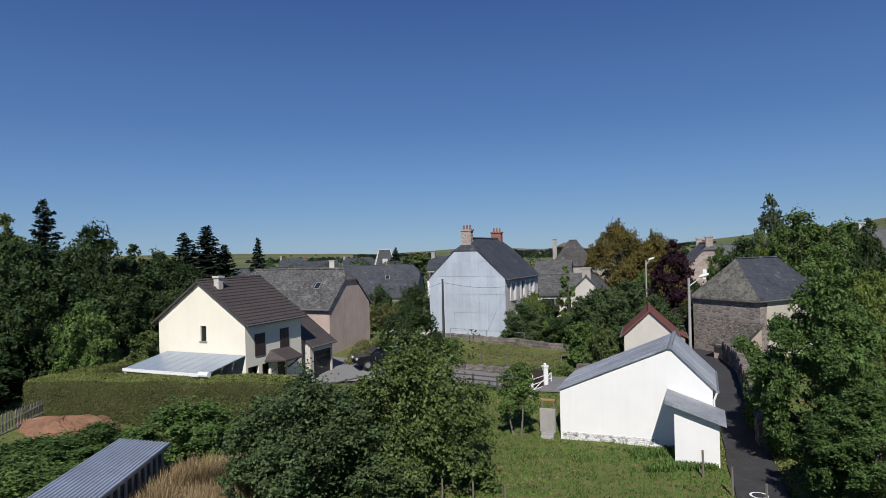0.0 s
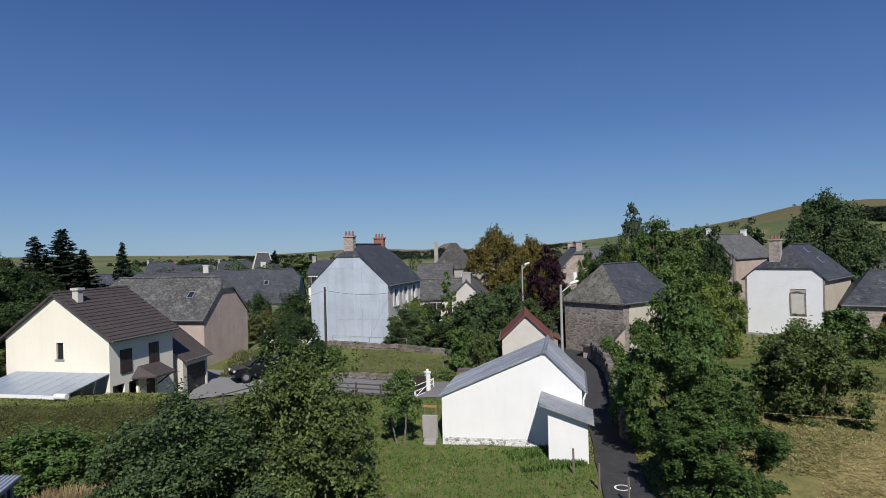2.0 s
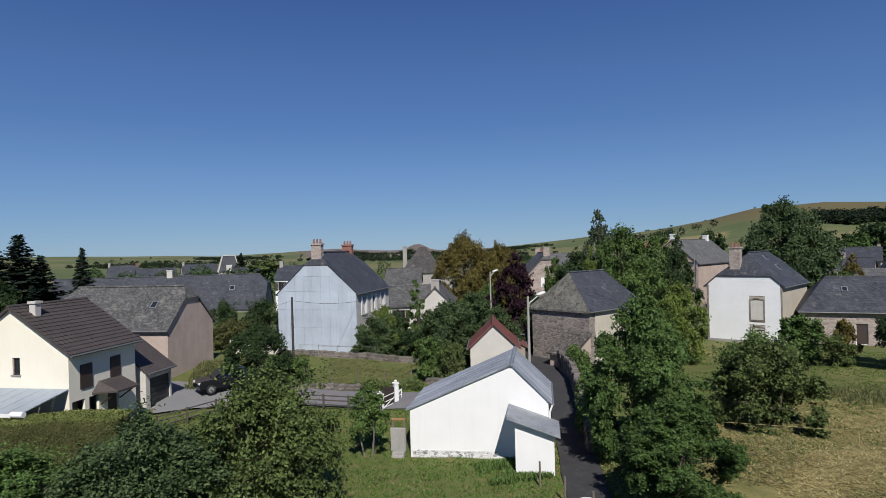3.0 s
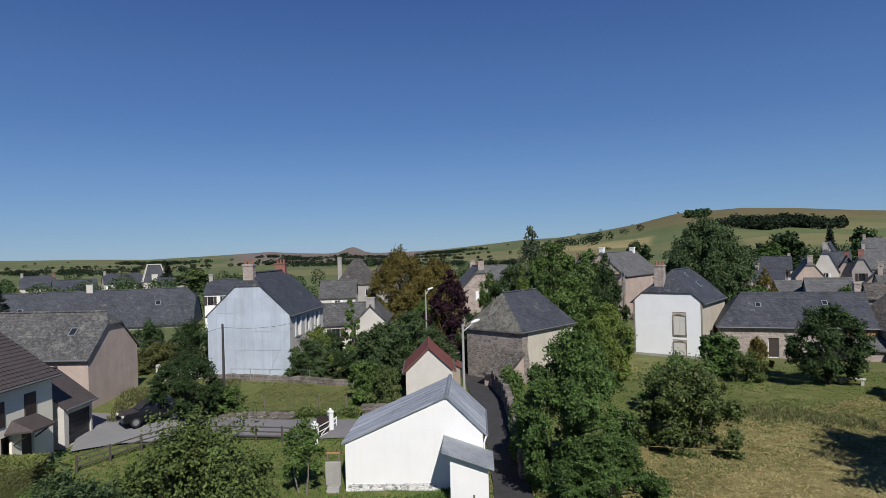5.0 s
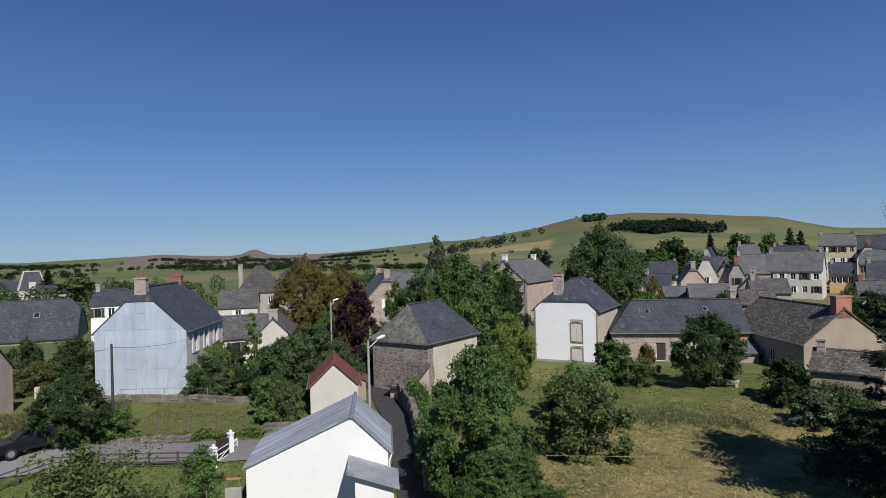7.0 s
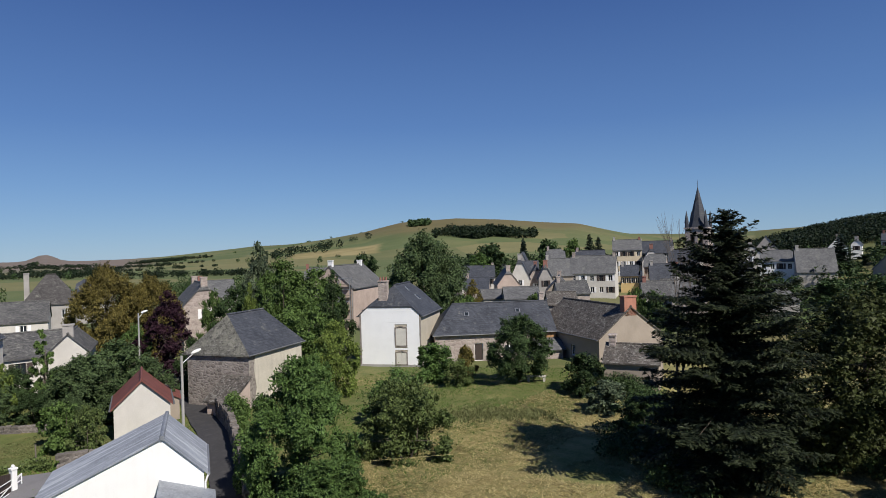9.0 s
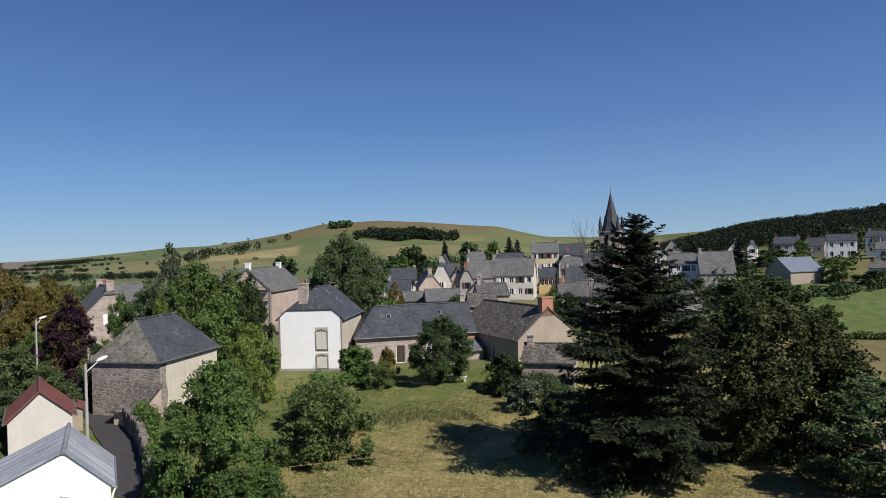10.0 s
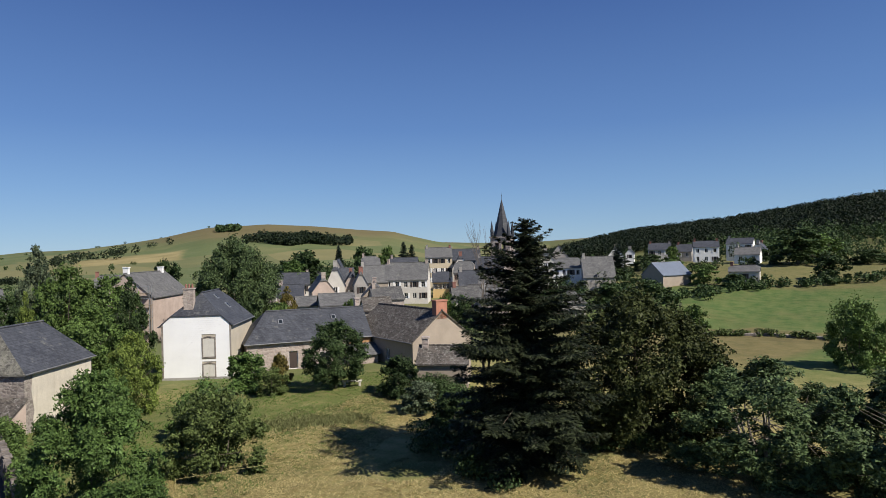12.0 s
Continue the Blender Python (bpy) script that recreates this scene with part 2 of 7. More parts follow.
BARK_PALE = plain("pale_grey_bark", (0.2, 0.18, 0.15), 0.9, 0, 0.3, 5, 0.4)
WOOD = plain("weathered_wood", (0.17, 0.145, 0.12), 0.85, 0, 0.3, 5, 0.4)
WOOD_ORANGE = plain("orange_timber", (0.36, 0.2, 0.09), 0.75, 0, 0.25, 5, 0.3)
BARK = plain("bark", (0.11, 0.09, 0.07), 0.95, 0, 0.35, 5, 0.6)
STEEL = plain("galvanised_steel", (0.4, 0.41, 0.42), 0.45, 0.7, 0.15, 4, 0.1)
GUTTER = plain("aged_zinc_gutter", (0.14, 0.145, 0.15), 0.6, 0.2, 0.2, 4, 0.1)
GLASS = glassy("window_glass")
CAR_PAINT = glassy("black_car_paint", (0.012, 0.013, 0.016))
RUBBER = plain("tyre_rubber", (0.02, 0.02, 0.02), 0.85, 0, 0.2, 5, 0.2)
LAMP_GLASS = plain("lamp_glass", (0.7, 0.7, 0.66), 0.25, 0, 0.05, 3, 0.05)
ASPHALT = plain("asphalt", (0.036, 0.035, 0.037), 0.9, 0, 0.25, 1.5, 0.3, 0.3, (0.1, 0.096, 0.092))
ROAD_GREY = plain("worn_asphalt", (0.17, 0.165, 0.17), 0.9, 0, 0.2, 1.5, 0.3, 0.3, (0.12, 0.115, 0.112))
FARM_ROOF = corrugated("dark_blue_sheet", (0.13, 0.16, 0.21), 0.5, 0.1, 0.4, (0.08, 0.09, 0.11))
DRIVE = plain("pale_drive", (0.2, 0.2, 0.2), 0.9, 0, 0.15, 1.5, 0.3)
LEAF = {
    "dark": leafy("dark_leaves", (0.015, 0.03, 0.012), (0.05, 0.082, 0.03)),
    "near_dark": leafy("blue_green_leaves", (0.024, 0.045, 0.018), (0.082, 0.122, 0.05)),
    "near_olive": leafy("fruit_tree_leaves", (0.024, 0.042, 0.013), (0.09, 0.122, 0.038)),
    "mid": leafy("green_leaves", (0.032, 0.063, 0.015), (0.105, 0.167, 0.047)),
    "fresh": leafy("fresh_leaves", (0.03, 0.062, 0.016), (0.088, 0.148, 0.042)),
    "oak": leafy("oak_leaves", (0.016, 0.027, 0.009), (0.064, 0.078, 0.026)),
    "wood": leafy("far_wood_leaves", (0.010, 0.018, 0.010), (0.022, 0.035, 0.017), 0.15),
    "spruce_tip": leafy("fir_tip_needles", (0.015, 0.022, 0.011), (0.045, 0.057, 0.029), 0.2),
    "lime": leafy("lime_leaves", (0.06, 0.1, 0.019), (0.15, 0.2, 0.047)),
    "olive": leafy("olive_leaves", (0.034, 0.053, 0.015), (0.115, 0.155, 0.051)),
    "autumn": leafy("browning_leaves", (0.055, 0.056, 0.016), (0.17, 0.14, 0.04)),
    "purple": leafy("purple_leaves", (0.014, 0.006, 0.011), (0.04, 0.018, 0.027)),
    "birch": leafy("willow_leaves", (0.035, 0.055, 0.030), (0.095, 0.125, 0.074)),
    "fir": leafy("fir_needles", (0.007, 0.015, 0.011), (0.028, 0.045, 0.030), 0.15),
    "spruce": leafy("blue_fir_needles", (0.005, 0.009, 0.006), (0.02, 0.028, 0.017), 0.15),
    "hedge_top": leafy("pale_hedge_top_leaves", (0.09, 0.115, 0.03), (0.17, 0.195, 0.06)),
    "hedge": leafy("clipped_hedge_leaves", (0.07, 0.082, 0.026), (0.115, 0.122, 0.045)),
    "lawn": leafy("lawn_blades", (0.055, 0.119, 0.024), (0.121, 0.210, 0.047), 0.4, 0.9),
    "straw": leafy("dry_grass", (0.34, 0.28, 0.13), (0.52, 0.44, 0.22), 0.45, 0.9),
    "weeds": leafy("dry_weeds", (0.22, 0.16, 0.085), (0.42, 0.32, 0.18), 0.35, 0.9),
    "grass": leafy("grass_blades", (0.12, 0.145, 0.049), (0.23, 0.24, 0.108), 0.45, 0.9),
}


# ---- terrain ----
def smooth(a, b, v):
    t = np.clip((v - a) / (b - a), 0, 1)
    return t * t * (3 - 2 * t)


def terrain(x, y):
    """Height of the ground: gardens near 0 to 2 m, a rise to the east, hills far off."""
    x, y = np.asarray(x, float), np.asarray(y, float)
    r, az = np.hypot(x, y), np.degrees(np.arctan2(x, y))
    z = -0.2 + 1.2 * smooth(34, 48, y + 0.25 * x) + 0.8 * smooth(47, 60, y) * smooth(18, 4, x)
    z = z + 1.1 * smooth(14, 24, x) * smooth(50, 25, y)
    z = z * smooth(250, 100, r) + 1.2 * smooth(100, 250, r)
    z = z + 7.0 * smooth(95, 215, r) * smooth(66, 82, az) + 2.0 * smooth(100, 220, r) * smooth(70, 50, az)
    ripple = 0.06 * np.sin(x * 0.9 + 1.3 * np.sin(y * 0.37)) * np.sin(y * 0.8 + 0.7 * np.sin(x * 0.41))
    z = z + ripple * smooth(20, 30, r) * smooth(400, 200, r)
    # bank at the hedge's foot
    z = z + 1.0 * smooth(-15, -20, x) * smooth(30, 34.5, y) * smooth(48, 42, y) * smooth(-36, -29, x)
    # far plateau with one small peak
    far = np.interp(az, [-180, -60, -18, -10, -6, 0, 4, 9, 13, 17, 22, 27, 90, 180], [8, 14, 2, -8, -20, -2, 6, -10, -16, -12, 6, 24, 30, 8])
    far = far + 30 * np.exp(-((az - 11.3) / 1.15) ** 2)
    z = z + (12 + far) * smooth(300, 2600, r)
    # the bare round hill
    hill = np.interp(az, [14, 20, 25.3, 29, 32.8, 36.5, 40, 45, 49, 53, 56, 60, 64, 72], [0, 0.0015, 0.004, 0.008, 0.0152, 0.0238, 0.037, 0.0412, 0.0372, 0.0305, 0.027, 0.011, 0.002, 0])
    z = z + (hill * 1150 + 6 * smooth(25, 40, az) * smooth(66, 55, az)) * smooth(480, 1150, r) * (1 - 0.5 * smooth(1250, 1900, r))
    # the wooded ridge
    ridge = np.interp(az, [66, 69.5, 72, 76.5, 81, 85.5, 89.6, 91.6, 96, 110, 140], [0, 0.0, 0.010, 0.0235, 0.029, 0.0375, 0.048, 0.055, 0.064, 0.07, 0.0])
    z = z + ridge * 560 * smooth(260, 620, r) * (1 - 0.3 * smooth(700, 1500, r))
    return z


def ground_z(x, y):
    return float(terrain(x, y))


STUB = (0.61, 0.82, 685, 795)   # x / y and distance of the stubble field


def ground_material():
    m, n, l = nodes_of("meadow")
    pos = coords(n, l)
    patch = noise_of(n, l, pos, 0.09, 5, 0.65)
    mid = noise_of(n, l, pos, 0.8, 5, 0.7)
    fine = noise_of(n, l, pos, 9, 6, 0.75)
    near = ramp_of(n, l, mid, [(0.3, (0.06, 0.1, 0.026)), (0.5, (0.1, 0.135, 0.04)), (0.72, (0.2, 0.17, 0.075))])
    dry = ramp_of(n, l, mid, [(0.3, (0.17, 0.17, 0.06)), (0.6, (0.40, 0.33, 0.15))])
    sx = n.new("ShaderNodeSeparateXYZ")
    l.new(pos, sx.inputs[0])
    east = n.new("ShaderNodeMapRange")
    east.inputs["From Min"].default_value, east.inputs["From Max"].default_value = 14, 24
    east.inputs["To Min"].default_value, east.inputs["To Max"].default_value = -0.12, 0.09
    l.new(sx.outputs[0], east.inputs["Value"])
    sm = n.new("ShaderNodeMath")
    north, both_ways = n.new("ShaderNodeMapRange"), n.new("ShaderNodeMath")
    north.inputs["From Min"].default_value, north.inputs["From Max"].default_value = 27, 33
    north.inputs["To Min"].default_value, north.inputs["To Max"].default_value = 0.05, -0.13
    l.new(sx.outputs[1], north.inputs["Value"])
    l.new(east.outputs[0], both_ways.inputs[0]), l.new(north.outputs[0], both_ways.inputs[1])
    l.new(patch, sm.inputs[0]), l.new(both_ways.outputs[0], sm.inputs[1])
    c = mix_of(n, l, ramp_of(n, l, sm.outputs[0], [(0.46, (0, 0, 0)), (0.62, (1, 1, 1))]), near, dry)
    c = mix_of(n, l, 0.45, c, ramp_of(n, l, fine, [(0.3, (0.035, 0.045, 0.014)), (0.7, (0.24, 0.22, 0.09))]))
    # far fields
    vo = n.new("ShaderNodeTexVoronoi")
    vo.inputs["Scale"].default_value = 0.009
    warp = n.new("ShaderNodeVectorMath")
    warp.operation = "MULTIPLY_ADD"
    nz = n.new("ShaderNodeTexNoise")
    nz.inputs["Scale"].default_value = 0.006
    l.new(pos, nz.inputs["Vector"])
    l.new(nz.outputs["Color"], warp.inputs[0])
    warp.inputs[1].default_value = (60, 60, 0)
    l.new(pos, warp.inputs[2])
    l.new(warp.outputs[0], vo.inputs["Vector"])
    sp = n.new("ShaderNodeSeparateXYZ")
    l.new(vo.outputs["Color"], sp.inputs[0])
    fields = ramp_of(n, l, sp.outputs[0], [(0.0, (0.085, 0.122, 0.055)), (0.35, (0.11, 0.145, 0.066)), (0.6, (0.165, 0.17, 0.08)), (0.88, (0.23, 0.2, 0.105)), (1.0, (0.08, 0.115, 0.052))])
    fields = mix_of(n, l, 0.4, fields, ramp_of(n, l, noise_of(n, l, pos, 0.03, 6, 0.7), [(0.3, (0.06, 0.08, 0.028)), (0.7, (0.16, 0.15, 0.065))]))
    ln = n.new("ShaderNodeVectorMath")
    ln.operation = "LENGTH"
    flat = n.new("ShaderNodeCombineXYZ")
    l.new(sx.outputs[0], flat.inputs[0]), l.new(sx.outputs[1], flat.inputs[1])
    l.new(flat.outputs[0], ln.inputs[0])
    k = n.new("ShaderNodeMapRange")
    k.inputs["From Min"].default_value, k.inputs["From Max"].default_value = 75, 130
    l.new(ln.outputs["Value"], k.inputs["Value"])
    # pasture strips on the eastern slope
    rr = n.new("ShaderNodeMath")
    rr.operation = "MULTIPLY_ADD"
    l.new(noise_of(n, l, pos, 0.03, 3), rr.inputs[0])
    rr.inputs[1].default_value = 34
    l.new(ln.outputs["Value"], rr.inputs[2])
    rn = n.new("ShaderNodeMath")
    rn.operation = "DIVIDE"
    l.new(rr.outputs[0], rn.inputs[0])
    rn.inputs[1].default_value = 300
    green, tan = (0.052, 0.122, 0.032), (0.16, 0.128, 0.06)
    strips = ramp_of(n, l, rn.outputs[0], [(0.0, tan), (0.37, tan), (0.376, (0.13, 0.1, 0.05)), (0.398, (0.14, 0.11, 0.055)), (0.403, green), (0.545, scaled(green, 0.9)), (0.555, (0.105, 0.11, 0.045)), (0.62, (0.14, 0.13, 0.055)), (1.0, (0.08, 0.095, 0.035))])
    south, close, both = n.new("ShaderNodeMapRange"), n.new("ShaderNodeMapRange"), n.new("ShaderNodeMath")
    south.inputs["From Min"].default_value, south.inputs["From Max"].default_value = 33, 30.5
    close.inputs["From Min"].default_value, close.inputs["From Max"].default_value = 0.352, 0.347
    both.operation = "MULTIPLY"
    line = n.new("ShaderNodeMath")
    line.operation = "MULTIPLY_ADD"
    l.new(sx.outputs[0], line.inputs[0])
    line.inputs[1].default_value = 0.4
    l.new(sx.outputs[1], line.inputs[2])
    l.new(line.outputs[0], south.inputs["Value"]), l.new(rn.outputs[0], close.inputs["Value"])
    l.new(south.outputs[0], both.inputs[0]), l.new(close.outputs[0], both.inputs[1])
    strips = mix_of(n, l, both.outputs[0], strips, green)
    strips = mix_of(n, l, ramp_of(n, l, noise_of(n, l, pos, 0.11, 6, 0.7), [(0.48, (0, 0, 0)), (0.68, (0.5, 0.5, 0.5))]), strips, (0.15, 0.135, 0.06))
    strips = mix_of(n, l, 0.42, strips, ramp_of(n, l, noise_of(n, l, pos, 0.45, 6, 0.75), [(0.32, (0.04, 0.065, 0.02)), (0.68, (0.22, 0.19, 0.085))]))
    wedge = n.new("ShaderNodeMath")
    wedge.operation = "MULTIPLY_ADD"
    l.new(sx.outputs[0], wedge.inputs[0])
    wedge.inputs[1].default_value = -0.36
    l.new(sx.outputs[1], wedge.inputs[2])
    wm = n.new("ShaderNodeMapRange")
    wm.inputs["From Min"].default_value, wm.inputs["From Max"].default_value = 2, -4
    l.new(wedge.outputs[0], wm.inputs["Value"])
    fields = mix_of(n, l, wm.outputs[0], fields, strips)
    k.inputs["From Min"].default_value, k.inputs["From Max"].default_value = 62, 78
    c = mix_of(n, l, k.outputs[0], c, fields)
    # heather and dry upland
    k2 = n.new("ShaderNodeMapRange")
    k2.inputs["From Min"].default_value, k2.inputs["From Max"].default_value = 36, 62
    hz = n.new("ShaderNodeMath")
    hz.operation = "MULTIPLY_ADD"
    l.new(noise_of(n, l, pos, 0.012, 5), hz.inputs[0])
    hz.inputs[1].default_value = 30
    l.new(sx.outputs[2], hz.inputs[2])
    l.new(hz.outputs[0], k2.inputs["Value"])
    upland = mix_of(n, l, noise_of(n, l, pos, 0.02, 6), (0.056, 0.09, 0.036), (0.105, 0.115, 0.05))
    k4 = n.new("ShaderNodeMapRange")
    k4.inputs["From Min"].default_value, k4.inputs["From Max"].default_value = 43, 56
    l.new(hz.outputs[0], k4.inputs["Value"])
    upland = mix_of(n, l, k4.outputs[0], upland, mix_of(n, l, noise_of(n, l, pos, 0.03, 6, 0.7), (0.10, 0.092, 0.043), (0.16, 0.13, 0.066)))
    c = mix_of(n, l, k2.outputs[0], c, upland)
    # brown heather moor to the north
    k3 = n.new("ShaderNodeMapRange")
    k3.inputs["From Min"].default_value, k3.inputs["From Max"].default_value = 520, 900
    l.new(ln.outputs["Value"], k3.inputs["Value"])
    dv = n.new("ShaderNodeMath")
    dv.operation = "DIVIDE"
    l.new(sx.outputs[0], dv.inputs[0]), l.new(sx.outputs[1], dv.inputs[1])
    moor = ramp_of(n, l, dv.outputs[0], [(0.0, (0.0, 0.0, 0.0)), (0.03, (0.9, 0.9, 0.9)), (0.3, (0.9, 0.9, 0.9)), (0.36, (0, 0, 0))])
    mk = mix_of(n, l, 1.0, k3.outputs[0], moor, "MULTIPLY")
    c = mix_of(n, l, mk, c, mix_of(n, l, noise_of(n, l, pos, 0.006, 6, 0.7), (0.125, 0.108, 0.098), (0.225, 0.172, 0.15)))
    # stubble field on the shoulder of the hill
    wob = noise_of(n, l, pos, 0.008, 4)
    dw, rw = n.new("ShaderNodeMath"), n.new("ShaderNodeMath")
    dw.operation = rw.operation = "MULTIPLY_ADD"
    l.new(wob, dw.inputs[0]), l.new(wob, rw.inputs[0])
    dw.inputs[1].default_value, rw.inputs[1].default_value = 0.08, 90
    l.new(dv.outputs[0], dw.inputs[2]), l.new(ln.outputs["Value"], rw.inputs[2])
    dm = ramp_of(n, l, dw.outputs[0], [(STUB[0], (0, 0, 0)), (STUB[0] + 0.02, (1, 1, 1)), (STUB[1], (1, 1, 1)), (STUB[1] + 0.015, (0, 0, 0))])
    rs = n.new("ShaderNodeMath")
    rs.operation = "DIVIDE"
    l.new(rw.outputs[0], rs.inputs[0])
    rs.inputs[1].default_value = 2000
    rm = ramp_of(n, l, rs.outputs[0], [(STUB[2] / 2000, (0, 0, 0)), (STUB[2] / 2000 + 0.01, (1, 1, 1)), (STUB[3] / 2000, (1, 1, 1)), (STUB[3] / 2000 + 0.01, (0, 0, 0))])
    c = mix_of(n, l, mix_of(n, l, 1.0, dm, rm, "MULTIPLY"), c, ramp_of(n, l, noise_of(n, l, pos, 0.03, 5), [(0.3, (0.19, 0.165, 0.075)), (0.7, (0.30, 0.25, 0.125))]))
    p = n["Principled BSDF"]
    l.new(c, p.inputs["Base Color"])
    p.inputs["Roughness"].default_value = 0.95
    p.inputs["Specular IOR Level"].default_value = 0.1
    l.new(bump_of(n, l, fine, 0.6, 0.08), p.inputs["Normal"])
    return m


def mesh_object(name, verts, faces, mat, parent=None):
    me = bpy.data.meshes.new(name)
    me.from_pydata(verts, [], faces)
    me.update()
    me.materials.append(mat)
    ob = new(name, me)
    ob.parent = parent
    return ob


def build_ground():
    radii = np.concatenate([np.linspace(0, 130, 105), 130 * (4800 / 130) ** np.linspace(0.008, 1, 95)])
    turns = np.radians(np.concatenate([np.linspace(-180, -45, 40)[:-1], np.linspace(-45, 115, 330)[:-1], np.linspace(115, 180, 20)[:-1]]))
    r, a = np.meshgrid(radii, turns, indexing="ij")
    x, y = r * np.sin(a), r * np.cos(a)
    v = np.stack([x, y, terrain(x, y)], -1).reshape(-1, 3)
    nt = len(turns)
    i, j = np.meshgrid(np.arange(len(radii) - 1), np.arange(nt), indexing="ij")
    j2 = (j + 1) % nt
    q = np.stack([i * nt + j, (i + 1) * nt + j, (i + 1) * nt + j2, i * nt + j2], -1).reshape(-1, 4)[:, ::-1]
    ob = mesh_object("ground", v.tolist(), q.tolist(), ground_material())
    for f in ob.data.polygons:
        f.use_smooth = True
    return tagged(ob, "mown and dry grass meadow with fields and hills beyond", "ground", kind="structure")


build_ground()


# ---- building blocks ----
def part(name, bm, mat, parent, label=""):
    me = bpy.data.meshes.new(name)
    bm.normal_update()
    bm.to_mesh(me)
    bm.free()
    me.materials.append(mat)
    ob = new(name, me)
    ob.parent = parent
    if label:
        ob["label"] = label
    return ob


def thing(name, x, y, z, turn, label, category, group="", kind=""):
    ob = new(name)
    ob.matrix_world = pose(x, y, z, 0, 0, turn)
    return tagged(ob, label, category, group, kind)


def add_box(bm, x0, x1, y0, y1, z0, z1):
    v = [bm.verts.new(p) for p in ((x0, y0, z0), (x1, y0, z0), (x1, y1, z0), (x0, y1, z0), (x0, y0, z1), (x1, y0, z1), (x1, y1, z1), (x0, y1, z1))]
    return [bm.faces.new([v[i] for i in q]) for q in ((3, 2, 1, 0), (4, 5, 6, 7), (0, 1, 5, 4), (1, 2, 6, 5), (2, 3, 7, 6), (3, 0, 4, 7))]


def box_bm(*b, bevel=0.0):
    bm = bmesh.new()
    add_box(bm, *b)
    if bevel:
        bmesh.ops.bevel(bm, geom=bm.edges[:], offset=bevel, segments=2, affect="EDGES", profile=0.5)
    return bm


def face(bm, pts):
    return bm.faces.new([bm.verts.new(p) for p in pts])


def tube(bm, a, b, r0, r1, sides=8, caps=True):
    a, b = Vector(a), Vector(b)
    q = (b - a).to_track_quat("Z", "Y")
    rings = []
    for p, r in ((a, r0), (b, r1)):
        rings.append([bm.verts.new(p + q @ Vector((r * math.cos(t), r * math.sin(t), 0))) for t in (2 * math.pi * k / sides for k in range(sides))])
    for k in range(sides):
        bm.faces.new((rings[0][k], rings[0][(k + 1) % sides], rings[1][(k + 1) % sides], rings[1][k]))
    if caps:
        bm.faces.new(rings[0][::-1])
        bm.faces.new(rings[1])


def slab(bm, pts, t):
    """A plate of thickness t under a polygon."""
    top = [bm.verts.new(p) for p in pts]
    low = [bm.verts.new((p[0], p[1], p[2] - t)) for p in pts]
    bm.faces.new(top)
    bm.faces.new(low[::-1])
    for k in range(len(pts)):
        bm.faces.new((top[k], low[k], low[(k + 1) % len(pts)], top[(k + 1) % len(pts)]))


def wall_grid(bm, at, length, height, holes, depth=0.18):
    """A wall face with openings and their reveals. at(s, h, d): the place s along, h up and d inwards."""
    ss = sorted({0.0, length, *[v for o in holes for v in o[:2]]})
    hh = sorted({0.0, height, *[v for o in holes for v in o[2:4]]})
    for s0, s1 in zip(ss, ss[1:]):
        for h0, h1 in zip(hh, hh[1:]):
            sm, hm = (s0 + s1) / 2, (h0 + h1) / 2
            if not any(o[0] < sm < o[1] and o[2] < hm < o[3] for o in holes):
                face(bm, [at(s0, h0, 0), at(s1, h0, 0), at(s1, h1, 0), at(s0, h1, 0)])
    for s0, s1, h0, h1 in holes:
        c = [(s0, h0), (s1, h0), (s1, h1), (s0, h1)]
        for (a, b), (c2, d2) in zip(c, c[1:] + c[:1]):
            face(bm, [at(a, b, 0), at(a, b, depth), at(c2, d2, depth), at(c2, d2, 0)])




def side_frame(side, L, W):
    """Local matrix with its origin at the left foot of a side as seen from outside, x along, -y outwards."""
    k = {"S": pose(-L / 2, -W / 2, 0, 0, 0, 0), "E": pose(L / 2, -W / 2, 0, 0, 0, 90), "N": pose(L / 2, W / 2, 0, 0, 0, 180), "W": pose(-L / 2, W / 2, 0, 0, 0, 270)}
    return k[side]


def bar_frame(bm, s0, s1, h0, h1, y0, y1, w):
    add_box(bm, s0, s1, y0, y1, h0, h0 + w)
    add_box(bm, s0, s1, y0, y1, h1 - w, h1)
    add_box(bm, s0, s0 + w, y0, y1, h0 + w, h1 - w)
    add_box(bm, s1 - w, s1, y0, y1, h0 + w, h1 - w)


